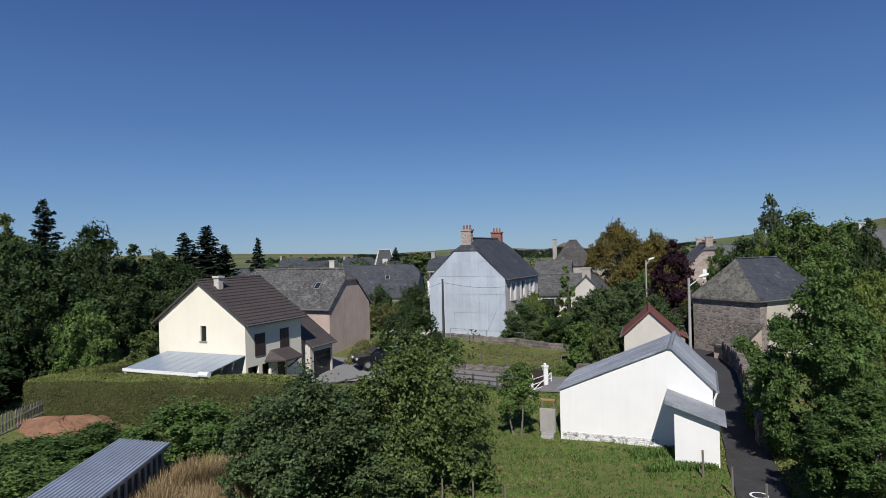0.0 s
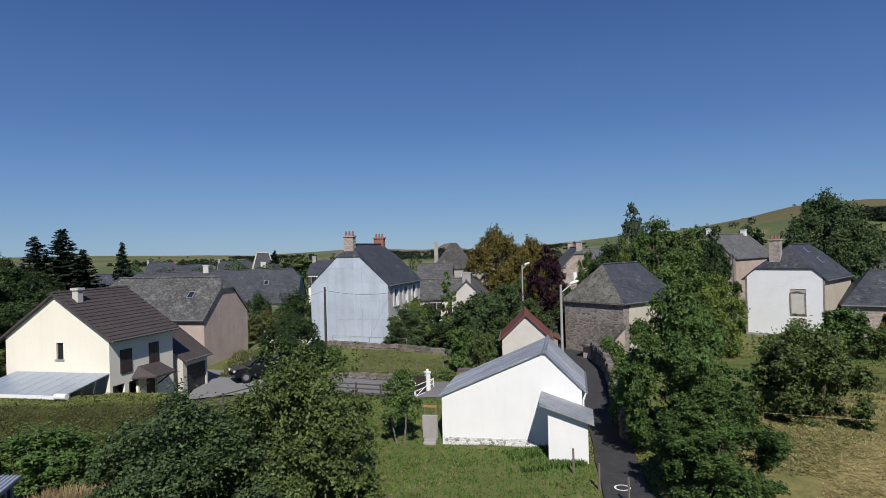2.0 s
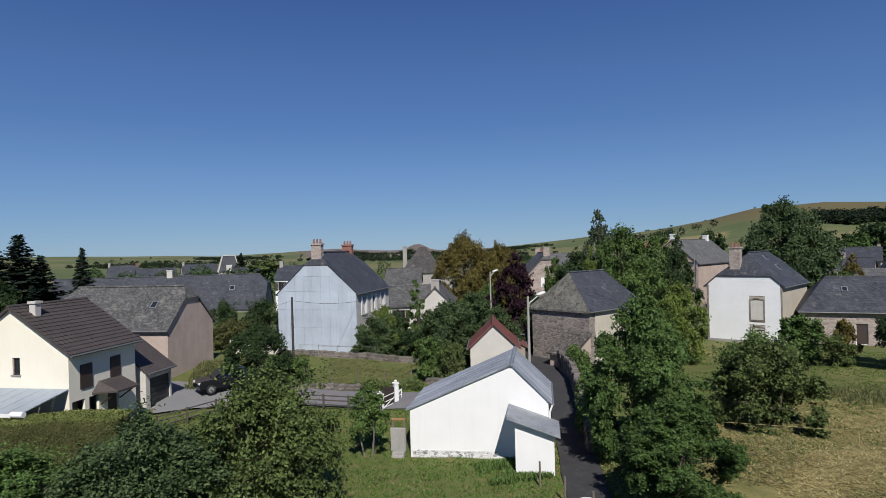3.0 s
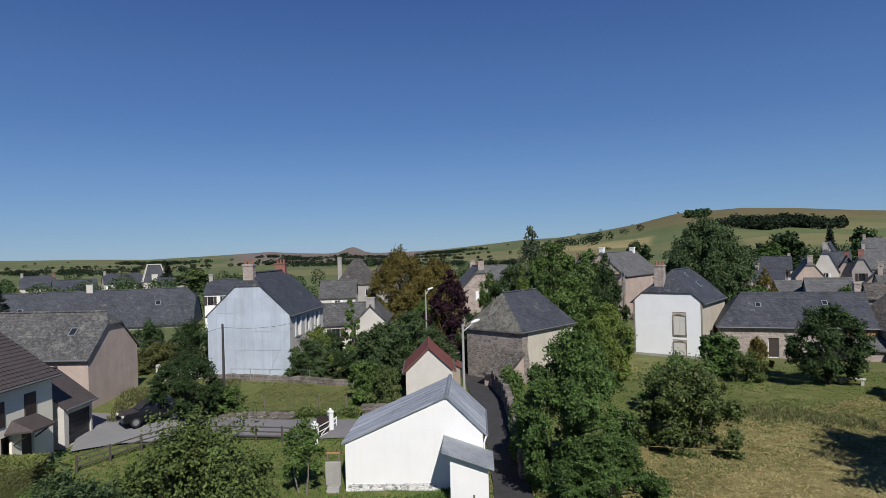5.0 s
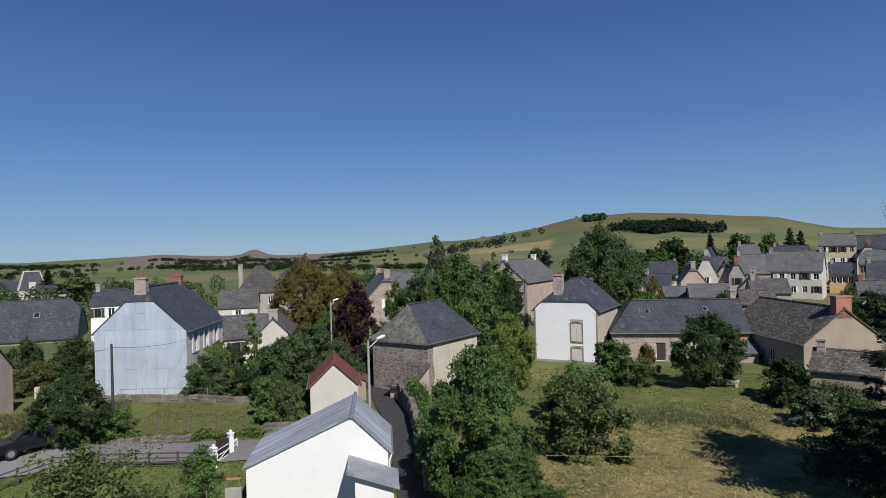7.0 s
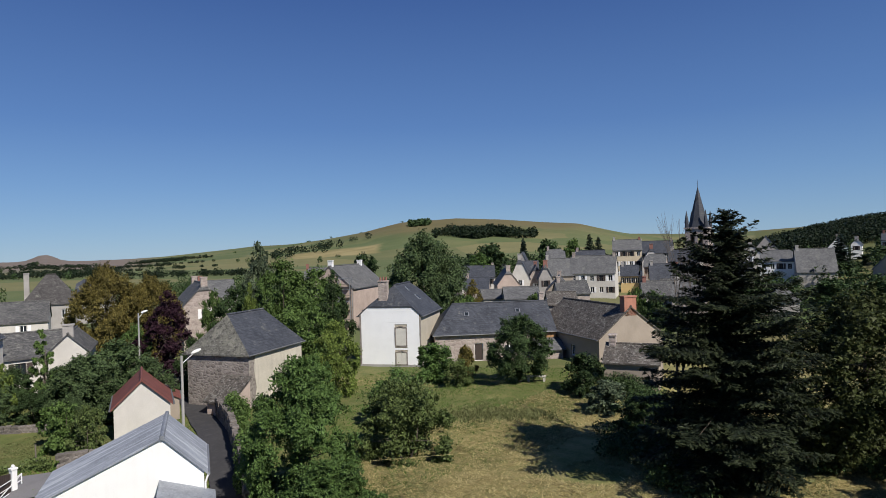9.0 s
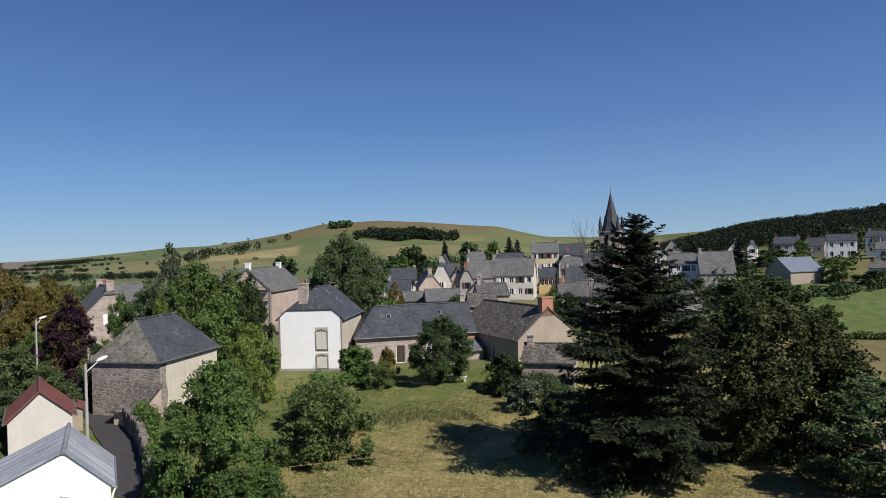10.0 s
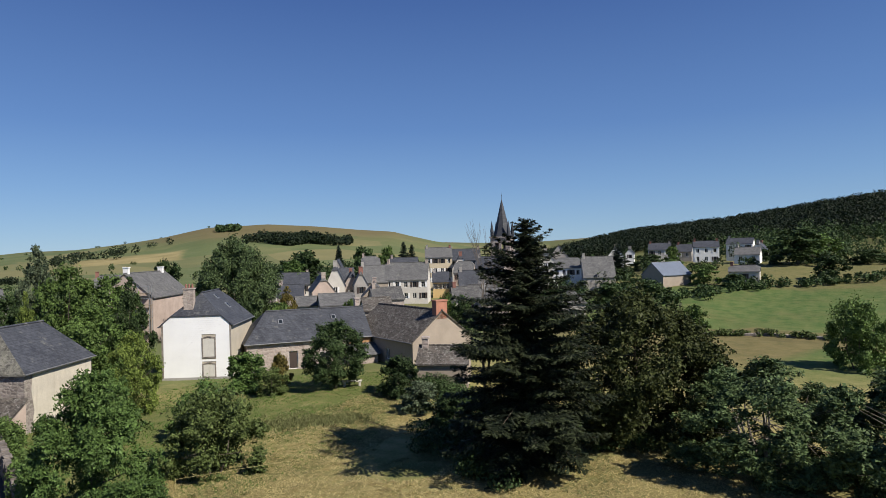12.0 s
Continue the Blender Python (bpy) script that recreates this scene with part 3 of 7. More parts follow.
def add_window(root, m, s, h, w, t, style, far):
    """One window, door or shuttered opening in the wall frame m."""
    kind = {"door": "door", "garage": "garage_door"}.get(style, "window")
    win = new(kind)
    win.parent = root
    win.matrix_local = m @ pose(s, 0, h)
    d = 0.14
    if style == "garage":
        bm = bmesh.new()
        for k in range(6):
            add_box(bm, 0, w, d - 0.03, d + 0.02, k * t / 6 + 0.01, (k + 1) * t / 6 - 0.01)
        part("door_leaf", bm, DARK_PAINT, win)
        return
    if style == "door":
        part("door_leaf", box_bm(0.05, w - 0.05, d - 0.02, d + 0.04, 0, t - 0.05), BROWN_PAINT, win)
        bm = bmesh.new()
        bar_frame(bm, 0, w, 0, t, d - 0.03, d + 0.05, 0.06)
        part("door_frame", bm, WHITE_PAINT, win)
        return
    if style == "void":
        # dark back sheet stands in for the shade inside the open loggia
        part("recess", box_bm(0.0, w, 0.5, 0.52, 0, t), DARK_PAINT, win, "dark sheet for the shade in the open loggia")
        return
    if style == "closed":
        for x0, x1 in ((0.03, w / 2 - 0.01), (w / 2 + 0.01, w - 0.03)):
            part("shutter", box_bm(x0, x1, -0.05, 0.0, 0.0, t), BROWN_PAINT, win)
        return
    if style == "blind":
        part("shutter", box_bm(0.06, w - 0.06, 0.06, 0.1, 0.06, t - 0.06), OFFWHITE, win, "pale closed shutter")
        return
    bm = bmesh.new()
    bar_frame(bm, 0, w, 0, t, d - 0.04, d + 0.03, 0.07)
    if w > 0.7:
        add_box(bm, w / 2 - 0.04, w / 2 + 0.04, d - 0.04, d + 0.03, 0.07, t - 0.07)
    part("window_frame", bm, BROWN_PAINT if style in ("brown", "slit") else WHITE_PAINT, win)
    part("pane", box_bm(0.05, w - 0.05, d, d + 0.02, 0.05, t - 0.05), GLASS, win)
    if style == "stone":
        bm = bmesh.new()
        bar_frame(bm, -0.16, w + 0.16, -0.16, t + 0.16, -0.03, 0.02, 0.16)
        part("surround", bm, PINK_STONE, win, "stone surround")
    if not far:
        part("window_sill", box_bm(-0.08, w + 0.08, -0.08, 0.1, -0.06, 0.0), CONCRETE, win)
    if style in ("shutters", "brown", "dark"):
        mt = {"shutters": WHITE_PAINT, "brown": BROWN_PAINT, "dark": DARK_PAINT}[style]
        for x0 in (-w / 2 - 0.04, w + 0.04):
            part("shutter", box_bm(x0, x0 + w / 2, -0.06, -0.02, 0.0, t), mt, win)


def add_chimney(root, x, y, z0, z1, wx, wy, mat, pots=0, pot_mat=None):
    bm = bmesh.new()
    add_box(bm, x - wx / 2, x + wx / 2, y - wy / 2, y + wy / 2, z0, z1 - 0.14)
    add_box(bm, x - wx / 2 - 0.07, x + wx / 2 + 0.07, y - wy / 2 - 0.07, y + wy / 2 + 0.07, z1 - 0.14, z1)
    ch = part("chimney", bm, mat, root)
    for k in range(pots):
        o = (k - (pots - 1) / 2) * 0.34
        bm = bmesh.new()
        dx, dy = (o, 0) if wx > wy else (0, o)
        tube(bm, (x + dx, y + dy, z1 - 0.02), (x + dx, y + dy, z1 + 0.42), 0.12, 0.09, 8)
        part("chimney_pot", bm, pot_mat or BRICK, ch, "red clay pot")
    return ch


def house(x, y, z, turn, L, W, E, R, wall, roof, label, qa=0.0, qb=0.0, hip=0.9, over=0.25, gable_over=0.15, windows=(), chimneys=(), far=False, name="house", thick=0.14, skip_wall=None, skylights=(), courses=False, category="house", group="", sink=0.6, hip_mat=None):
    """A house: walls with real openings, a pitched roof whose ends may be hipped (q: share of the gable that is hipped)."""
    root = thing(name, x, y, z, turn, label, category, group)
    slope = (R - E) / (W / 2)
    bm = bmesh.new()
    for side in "SENW":
        m = side_frame(side, L, W)
        n = L if side in "SN" else W
        holes = [(s - w / 2, s + w / 2, h, h + t) for sd, s, h, w, t, st in windows if sd == side]
        holes = [(a, b, c, d) for a, b, c, d in holes if a > 0.02 and b < n - 0.02 and d < E - 0.02]

        def at(s, h, d, m=m):
            return m @ Vector((s, d, h))

        holes = [(a, b, max(c, 0.0), d) for a, b, c, d in holes]
        wall_grid(bm, at, n, E, holes)
        face(bm, [at(0, -sink, 0), at(n, -sink, 0), at(n, 0, 0), at(0, 0, 0)])
    for sx, q in ((-1, qa), (1, qb)):
        if q < 0.99:
            hc = E + (1 - q) * (R - E)
            pts = [(sx * L / 2, -W / 2, E), (sx * L / 2, W / 2, E)]
            pts += [(sx * L / 2, q * W / 2, hc), (sx * L / 2, -q * W / 2, hc)] if q > 0.02 else [(sx * L / 2, 0, R)]
            face(bm, pts if sx > 0 else pts[::-1])
    bmesh.ops.remove_doubles(bm, verts=bm.verts[:], dist=0.001)
    part("wall", bm, wall, root)
    # roof
    hw, hl, lift = W / 2 + over, L / 2 + gable_over, 0.05
    e = E - over * slope + lift
    rz = R + lift
    bm = bmesh.new()
    ends = []
    for sx, q in ((-1, qa), (1, qb)):
        full = q > 0.99
        ex = sx * (L / 2 + (over if full else gable_over))
        yq = hw if full else q * W / 2
        zq = rz - yq * slope
        ends.append((ex, yq, zq, sx * (abs(ex) - yq * hip) if q > 0.02 else ex))
    (xa, ya, za, ra), (xb, yb, zb, rb) = ends
    for sy in (-1, 1):
        pts = [(xa, sy * hw, e), (xb, sy * hw, e)]
        if 0.02 < qb < 0.99:
            pts.append((xb, sy * yb, zb))
        pts.append((rb, 0, rz))
        pts.append((ra, 0, rz))
        if 0.02 < qa < 0.99:
            pts.append((xa, sy * ya, za))
        slab(bm, pts if sy < 0 else pts[::-1], thick)
    hips = bmesh.new() if hip_mat else bm
    for (ex, yq, zq, rx), q in zip(ends, (qa, qb)):
        if q > 0.02:
            pts = [(ex, yq, zq), (ex, -yq, zq), (rx, 0, rz)]
            slab(hips if ex < 0 else bm, pts if ex < 0 else pts[::-1], thick)
    bmesh.ops.recalc_face_normals(bm, faces=bm.faces[:])
    rf = part("roof", bm, roof, root)
    if hip_mat:
        bmesh.ops.recalc_face_normals(hips, faces=hips.faces[:])
        part("roof_hip", hips, hip_mat, rf, "lichen-covered hip of the roof")
    bm = bmesh.new()
    tube(bm, (ra, 0, rz + 0.01), (rb, 0, rz + 0.01), 0.11, 0.11, 6)
    part("ridge_cap", bm, roof if not far else roof, rf)
    if courses:
        rows = int((hw * math.hypot(1, slope)) / 0.33)
        for sy in (-1, 1):
            bm = bmesh.new()
            for k in range(rows):
                f0, f1 = k / rows, (k + 1) / rows
                y0, y1 = sy * hw * (1 - f0), sy * hw * (1 - f1)
                z0, z1 = e + (rz - e) * f0 + 0.075, e + (rz - e) * f1 + 0.03
                nx = int((xb - xa) / 0.33)
                for i in range(nx):
                    u0, u1 = xa + (xb - xa) * i / nx, xa + (xb - xa) * (i + 1) / nx
                    um = (u0 + u1) / 2
                    w0 = 0.03
                    face(bm, [(u0, y0, z0 - w0), (um, y0, z0), (um, y1, z1), (u0, y1, z1 - w0)])
                    face(bm, [(um, y0, z0), (u1, y0, z0 - w0), (u1, y1, z1 - w0), (um, y1, z1)])
                face(bm, [(xa, y0, z0 - 0.1), (xb, y0, z0 - 0.1), (xb, y0, z0 - w0), (xa, y0, z0 - w0)])
            tl = part("tiling", bm, roof, rf)
            tl["kind"] = "stuff"
    if not far:
        for sy in (-1, 1):
            bm = bmesh.new()
            tube(bm, (xa, sy * (hw + 0.05), e - 0.06), (xb, sy * (hw + 0.05), e - 0.06), 0.07, 0.07, 6)
            part("gutter", bm, GUTTER, rf)
    for side, s, h, w, t, st in windows:
        add_window(root, side_frame(side, L, W), s - w / 2, h, w, t, st, far)
    for c in chimneys:
        add_chimney(root, *c)
    for sx, sy, f, w, t in skylights:
        bm = bmesh.new()
        yy = sy * hw * (1 - f)
        zz = e + (rz - e) * f + 0.05
        ang = math.atan(slope) * (1 if sy < 0 else -1)
        add_box(bm, -w / 2, w / 2, -t / 2, t / 2, -0.05, 0.07)
        sk = part("skylight", bm, STEEL, rf)
        sk.matrix_local = pose(sx, yy, zz, math.degrees(ang))
        pn = part("pane", box_bm(-w / 2 + 0.08, w / 2 - 0.08, -t / 2 + 0.08, t / 2 - 0.08, 0.07, 0.085), GLASS, sk)
    return root


# ---- plants ----
def leaf_mesh(name, centres, normals, size, rng, aspect=1.7, droop=0.3, way=None, wild=0.9, tri=False):
    """Many small bent leaves as one mesh."""
    n = len(centres)
    d = normals + rng.normal(0, wild, (n, 3))
    d /= np.linalg.norm(d, axis=1, keepdims=True) + 1e-9
    t = rng.normal(0, 1, (n, 3)) if way is None else way + rng.normal(0, 0.3, (n, 3))
    t[:, 2] -= droop
    t -= (t * d).sum(1, keepdims=True) * d
    t /= np.linalg.norm(t, axis=1, keepdims=True) + 1e-9
    b = np.cross(d, t)
    s = size * rng.uniform(0.6, 1.3, (n, 1))
    half = s * aspect / 2
    p0, p2 = centres - t * half, centres + t * half
    p1, p3 = centres + b * s / 2 - d * s * 0.15, centres - b * s / 2 - d * s * 0.15
    v = np.stack([p0, p1 + t * half * 0.5, p3 + t * half * 0.5] if tri else [p0, p1, p2, p3], 1).reshape(-1, 3)
    c = 3 if tri else 4
    me = bpy.data.meshes.new(name)
    me.vertices.add(c * n)
    me.vertices.foreach_set("co", v.ravel())
    me.loops.add(c * n)
    me.loops.foreach_set("vertex_index", np.arange(c * n, dtype=np.int32))
    me.polygons.add(n)
    me.polygons.foreach_set("loop_start", np.arange(0, c * n, c, dtype=np.int32))
    me.update(calc_edges=True)
    return me


def clumps(rng, H, W, n, base=0.25, shape="round"):
    """Boughs of a crown of height H and width W, each with its own tufts: x, y, z, radius, outward direction."""
    out = []
    boughs = max(14, n // 9)
    phase = rng.uniform(0, 6.28, 4)
    for k in range(boughs):
        f = (k + 0.5) / boughs
        if shape == "round":
            rad = math.sqrt(max(0.04, 1 - (2 * f - 0.8) ** 2 / 1.5))
        elif shape == "ball":
            rad = math.sqrt(max(0.06, 1 - (2 * f - 0.95) ** 2))
        elif shape == "tall":
            rad = max(0.18, math.sin(math.pi * min(1, f * 0.86 + 0.14)) ** 0.6)
        else:
            rad = 0.35 + 0.75 * math.sin(math.pi * min(1, f * 0.8 + 0.1))
        a = k * 2.39996 + rng.uniform(-0.6, 0.6)
        lobe = 1 + 0.06 * math.sin(2 * a + phase[0] + 3 * f) + 0.05 * math.sin(3 * a + phase[1] - 4 * f)
        big = W * rng.uniform(0.1, 0.17)
        if shape == "ball":
            lobe, big = 1.0, W * rng.uniform(0.12, 0.15)
        d = max(0.0, W / 2 * rad * lobe * (rng.uniform(0.84, 1.03) if shape != "ball" else 0.97) - big * 0.75)
        zc = H * (base + (1 - base) * (f + 0.04 * math.sin(2 * a + phase[2]))) - big * 0.7
        c = np.array([d * math.cos(a), d * math.sin(a), zc])
        way = np.array([math.cos(a) * rad, math.sin(a) * rad, 0.25 + 0.9 * max(0, f - 0.25)])
        way /= np.linalg.norm(way)
        for j in range(max(5, n // boughs)):
            v = rng.normal(0, 1, 3) + way * 0.8
            v /= np.linalg.norm(v)
            q = c + v * big * rng.uniform(0.3, 1.0) * np.array([1, 1, 0.75])
            out.append((*q, big * rng.uniform(0.22, 0.42), *(0.6 * v + 0.5 * way)))
        out.append((*c, big * 0.6, *way))
    if shape != "open":
        for k in range(6):
            h = H * (base + (0.8 - base) * (k + 0.6) / 6)
            out.append((0.0, 0.0, h, W * (0.24 if shape == "round" else 0.18), 0.0, 0.0, 0.5))
    return out


def crown_points(rng, cl, n):
    """Leaves in sprigs that point out of every tuft."""
    cl = np.array(cl)
    w = cl[:, 3] ** 1.7
    pick = rng.choice(len(cl), n, p=w / w.sum())
    c = cl[pick]
    sprigs = 7
    ways = cl[:, None, 4:7] * 0.7 + rng.normal(0, 0.75, (len(cl), sprigs, 3)) + np.array([0, 0, 0.2])
    ways /= np.linalg.norm(ways, axis=2, keepdims=True)
    reach = rng.uniform(0.9, 2.0, (len(cl), sprigs))
    s = rng.integers(0, sprigs, n)
    d = ways[pick, s]
    u = rng.random((n, 1)) ** 0.8
    r = c[:, 3:4]
    p = c[:, :3] + d * u * r * reach[pick, s][:, None] + rng.normal(0, 1, (n, 3)) * r * (0.34 - 0.2 * u)
    p[:, 2] -= (0.25 * r * u * u)[:, 0]
    nrm = 0.55 * d + 0.5 * c[:, 4:7] + np.array([0, 0, 0.45])
    return p, nrm


def broadleaf(name, label, H, W, leaves, size, mat, seed, base=0.22, shape="round", n=26, limbs=9, stems=1, category="tree", bark=None, aspect=1.7, droop=0.3, tri=False):
    """A tree or bush: tapered trunk, limbs to its boughs, a crown of small leaves."""
    rng = np.random.default_rng(seed)
    root = thing(name, 0, 0, 0, 0, label, category)
    cl = clumps(rng, H, W, n, base, shape)
    bm = bmesh.new()
    r0 = max(0.05, H * 0.022) * (0.6 if stems > 1 else 1.0)
    for s in range(stems):
        ang = 2 * math.pi * s / stems + 0.4
        foot = Vector((0.25 * math.cos(ang), 0.25 * math.sin(ang), -0.3)) if stems > 1 else Vector((0, 0, -0.3))
        lean = Vector((W * 0.2 * math.cos(ang), W * 0.2 * math.sin(ang), 0)) if stems > 1 else Vector((rng.uniform(-.05, .05) * H, rng.uniform(-.05, .05) * H, 0))
        mid = foot + lean * 0.5 + Vector((0, 0, H * 0.33))
        top = lean + Vector((0, 0, H * 0.78))
        tube(bm, foot, mid, r0 * 1.25, r0 * 0.8, 8)
        tube(bm, mid, top, r0 * 0.8, r0 * 0.15, 7)
        for k in range(limbs // stems + 1):
            c = cl[int(rng.integers(0, len(cl)))]
            f = rng.uniform(0.0, 0.6)
            st = mid.lerp(top, f)
            tube(bm, st, Vector(c[:3]), r0 * 0.35 * (1.2 - f), r0 * 0.06, 5)
    part("trunk", bm, bark or BARK, root)
    p, nrm = crown_points(rng, cl, leaves)
    me = leaf_mesh("crown", p, nrm, size, rng, aspect, droop, tri=tri)
    me.materials.append(mat)
    cr = new("crown", me)
    cr.parent = root
    return root


def conifer(name, label, H, W, sprays, size, mat, seed, base=0.04, ragged=0.35, density=11, tip=None, power=0.62, aspect=3.4, form=None, tri=False):
    """A fir: a straight trunk with tiers of flat fronds set with needle sprays."""
    rng = np.random.default_rng(seed)
    root = thing(name, 0, 0, 0, 0, label, "tree")
    bm = bmesh.new()
    tube(bm, (0, 0, -0.3), (0, 0, H * 0.97), H * 0.018, 0.02, 8)
    pts, nrm, ways, light = [], [], [], []
    count = int(H * density)
    boughs = []
    for k in range(count):
        f = base + (0.99 - base) * ((k + rng.random()) / count) ** 1.05
        reach = W / 2 * min(1.0, (1 - f) ** power * 1.02) + 0.12
        if form:
            reach = W / 2 * float(np.interp(1 - f, *form))
        a = k * 2.39996 + rng.uniform(-0.6, 0.6)
        ln = reach * (1 - ragged * rng.random() ** 1.2) * (1.18 if rng.random() < 0.15 else 1)
        boughs.append((f, a, ln))
    tot = sum(b[2] ** 1.5 for b in boughs)
    for f, a, ln in boughs:
        z = f * H
        tilt = -0.28 + 0.75 * f + rng.uniform(-0.1, 0.1) * (1.0 if tip is None else 3.2)
        fwd, lat = np.array([math.cos(a), math.sin(a), 0.0]), np.array([-math.sin(a), math.cos(a), 0.0])
        tube(bm, (0, 0, z), (ln * 0.85 * fwd[0], ln * 0.85 * fwd[1], z + ln * 0.85 * (tilt - 0.12)), 0.035, 0.008, 4, False)
        m = max(6, int(sprays * ln ** 1.5 / tot))
        nb = max(4, int(ln * 4.5))
        k = rng.integers(0, nb, m)
        u = np.clip((k + 0.5 + rng.normal(0, 0.12, m)) / nb, 0.06, 1.0)
        sgn = np.where(rng.random(m) < 0.5, -1.0, 1.0)
        jag = rng.uniform(0.55, 1.15, (2, nb))
        most = ln * (0.42 if tip is None else 0.3) * np.sin(np.pi * np.clip(0.2 + 0.72 * u, 0, 1)) * jag[(sgn > 0).astype(int), k]
        s = most * rng.random(m) ** 0.75
        sag = -0.2 * u ** 2 + 0.16 * u ** 4
        side = fwd[None] * 0.6 + sgn[:, None] * lat[None] * 0.8
        p = fwd[None] * (ln * u)[:, None] + side * s[:, None]
        p[:, 2] = z + ln * (tilt * u + sag) - 0.18 * s + rng.normal(0, 0.035, m) * (0.5 + ln * 0.2)
        pts.append(p)
        nrm.append(np.tile([0.25 * fwd[0], 0.25 * fwd[1], 1.0], (m, 1)))
        ways.append(side)
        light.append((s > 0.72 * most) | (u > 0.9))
    part("trunk", bm, BARK, root)
    me = leaf_mesh("crown", np.concatenate(pts), np.concatenate(nrm), size, rng, aspect, 0.15, np.concatenate(ways), 0.4, tri)
    me.materials.append(mat)
    # sprays at the bough tips take the lighter needle colour
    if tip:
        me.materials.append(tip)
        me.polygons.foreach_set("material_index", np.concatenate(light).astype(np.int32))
    cr = new("crown", me)
    cr.parent = root
    return root


def set_tree(proto, x, y, height, width, turn=0, mat=None, label="", sink=0.0, group=""):
    """A copy of a grown tree at a place, scaled to its height and width."""
    h0, w0 = PROTO_SIZE[proto.name]
    k = Matrix.Diagonal((width / w0, width / w0, height / h0, 1))
    ob = copy_thing(proto, pose(x, y, ground_z(x, y) - sink, 0, 0, turn) @ k)
    if mat:
        for ch in ob.children:
            if ch.name.startswith("crown"):
                ch.material_slots[0].link = "OBJECT"
                ch.material_slots[0].material = mat
    return tagged(ob, label, group=group)


PROTO_SIZE = {}


def grown(ob, H, W):
    PROTO_SIZE[ob.name] = (H, W)
    return ob


# ---- the houses near by ----
def polar(az, d):
    return d * math.sin(radians(az)), d * math.cos(radians(az))


def place_cream_house():
    h = house(-14.94, 43.94, 0.75, 66.0, 5.75, 7.5, 5.15, 7.7, CREAM, TILE_BROWN, "cream rendered two-storey house with brown tiled roof", over=0.38, gable_over=0.25,
              windows=[("W", 4.0, 3.75, 0.5, 1.0, "slit"), ("S", 1.35, 2.75, 1.0, 1.45, "closed"), ("S", 3.85, 2.85, 0.95, 1.4, "closed"),
                       ("S", 0.7, 0.05, 1.0, 2.1, "void"), ("S", 1.95, 0.05, 0.8, 2.1, "void"), ("S", 3.6, 0.05, 1.0, 2.1, "door")],
              chimneys=[(-2.0, -0.8, 6.3, 8.0, 0.42, 0.42, OFFWHITE)], courses=True)
    return h


place_cream_house()
house(-11.7, 48.1, 0.8, 67.0, 2.9, 5.2, 2.7, 4.6, OFFWHITE, TILE_BROWN, "low garage wing with brown tiled roof and dark door", over=0.3,
      windows=[("S", 1.6, 0.02, 2.3, 2.05, "garage")], name="garage", category="garage")
house(-14.38, 58.93, 1.0, -24.0, 13.0, 6.6, 4.5, 7.6, PINKISH, SLATE_OLD, "old barn with weathered pink render and lichened slate roof", qa=1, qb=0.3, hip=0.7, skylights=[(4.2, -1, 0.55, 0.6, 0.8)], name="barn", category="barn")
house(-21, 113, 0.5, -6, 34, 11, 2.0, 7.2, GREY_RENDER, SLATE, "long low building with slate roof", qb=0.3, far=True, skylights=[(11.5, -1, 0.6, 0.8, 1.0), (-8, -1, 0.5, 0.8, 1.0)], chimneys=[(1, 0, 6.5, 8.3, 0.9, 0.6, OFFWHITE)])
house(4.34, 64.4, 1.75, 64, 10, 7.9, 5.66, 9.4, OFFWHITE, SLATE, "tall house clad in blue-grey sheet metal with slate roof", qa=0.3, qb=0.3, over=0.2, gable_over=0.06,
      windows=[("S", s, h, 0.9, 1.7, "shutters") for s in (2.2, 5.0, 7.8) for h in (0.5, 3.4)],
      chimneys=[(-4.3, 0.1, 7.8, 10.3, 0.6, 1.0, PINK_STONE, 3), (3.9, 0.2, 8.2, 10.2, 0.6, 1.1, BRICK, 3)])
house(16.0, 49.0, 0.9, 72.0, 5.0, 3.7, 2.6, 4.35, OFFWHITE, TILE_RED, "small ochre outbuilding with red roof", over=0.2, gable_over=0.2, name="outbuilding", category="outbuilding")
house(26.64, 53.28, 1.0, 27, 8.2, 6.4, 4.75, 7.75, RUBBLE, SLATE, "rubble stone barn with hipped slate roof", qa=1, qb=1, hip=0.5, hip_mat=SLATE_LICHEN, name="barn", category="barn")
house(47.8, 56.3, 1.15, 33, 9, 7.2, 5.7, 8.85, BUFF_PALE, SLATE, "tall white boarded house with slate roof and brick chimney", qa=0.72, qb=0.3, hip=0.8, over=0.25, gable_over=0.1,
      windows=[("S", 3.0, 0.3, 1.2, 2.2, "plainw")], skylights=[(0.5, -1, 0.5, 0.5, 0.8), (0.2, -1, 0.8, 0.4, 0.7)], chimneys=[(-3.7, 0.9, 6.6, 9.5, 0.75, 1.0, PINK_STONE, 3)])
house(56.5, 50.1, 1.0, -38.5, 14.0, 8.4, 3.36, 6.3, PINK_STONE, SLATE, "long low house with dark slate roof and two skylights", qa=1, hip=0.62, over=0.3,
      windows=[("S", 5.0, 0.1, 1.0, 2.0, "door"), ("S", 8.6, 0.6, 1.2, 1.2, "plainw")], skylights=[(-3.0, -1, 0.62, 0.55, 0.75), (3.2, -1, 0.68, 0.55, 0.75)],
      chimneys=[(6.5, 0.3, 5.4, 7.4, 0.55, 0.7, PINK_STONE)])
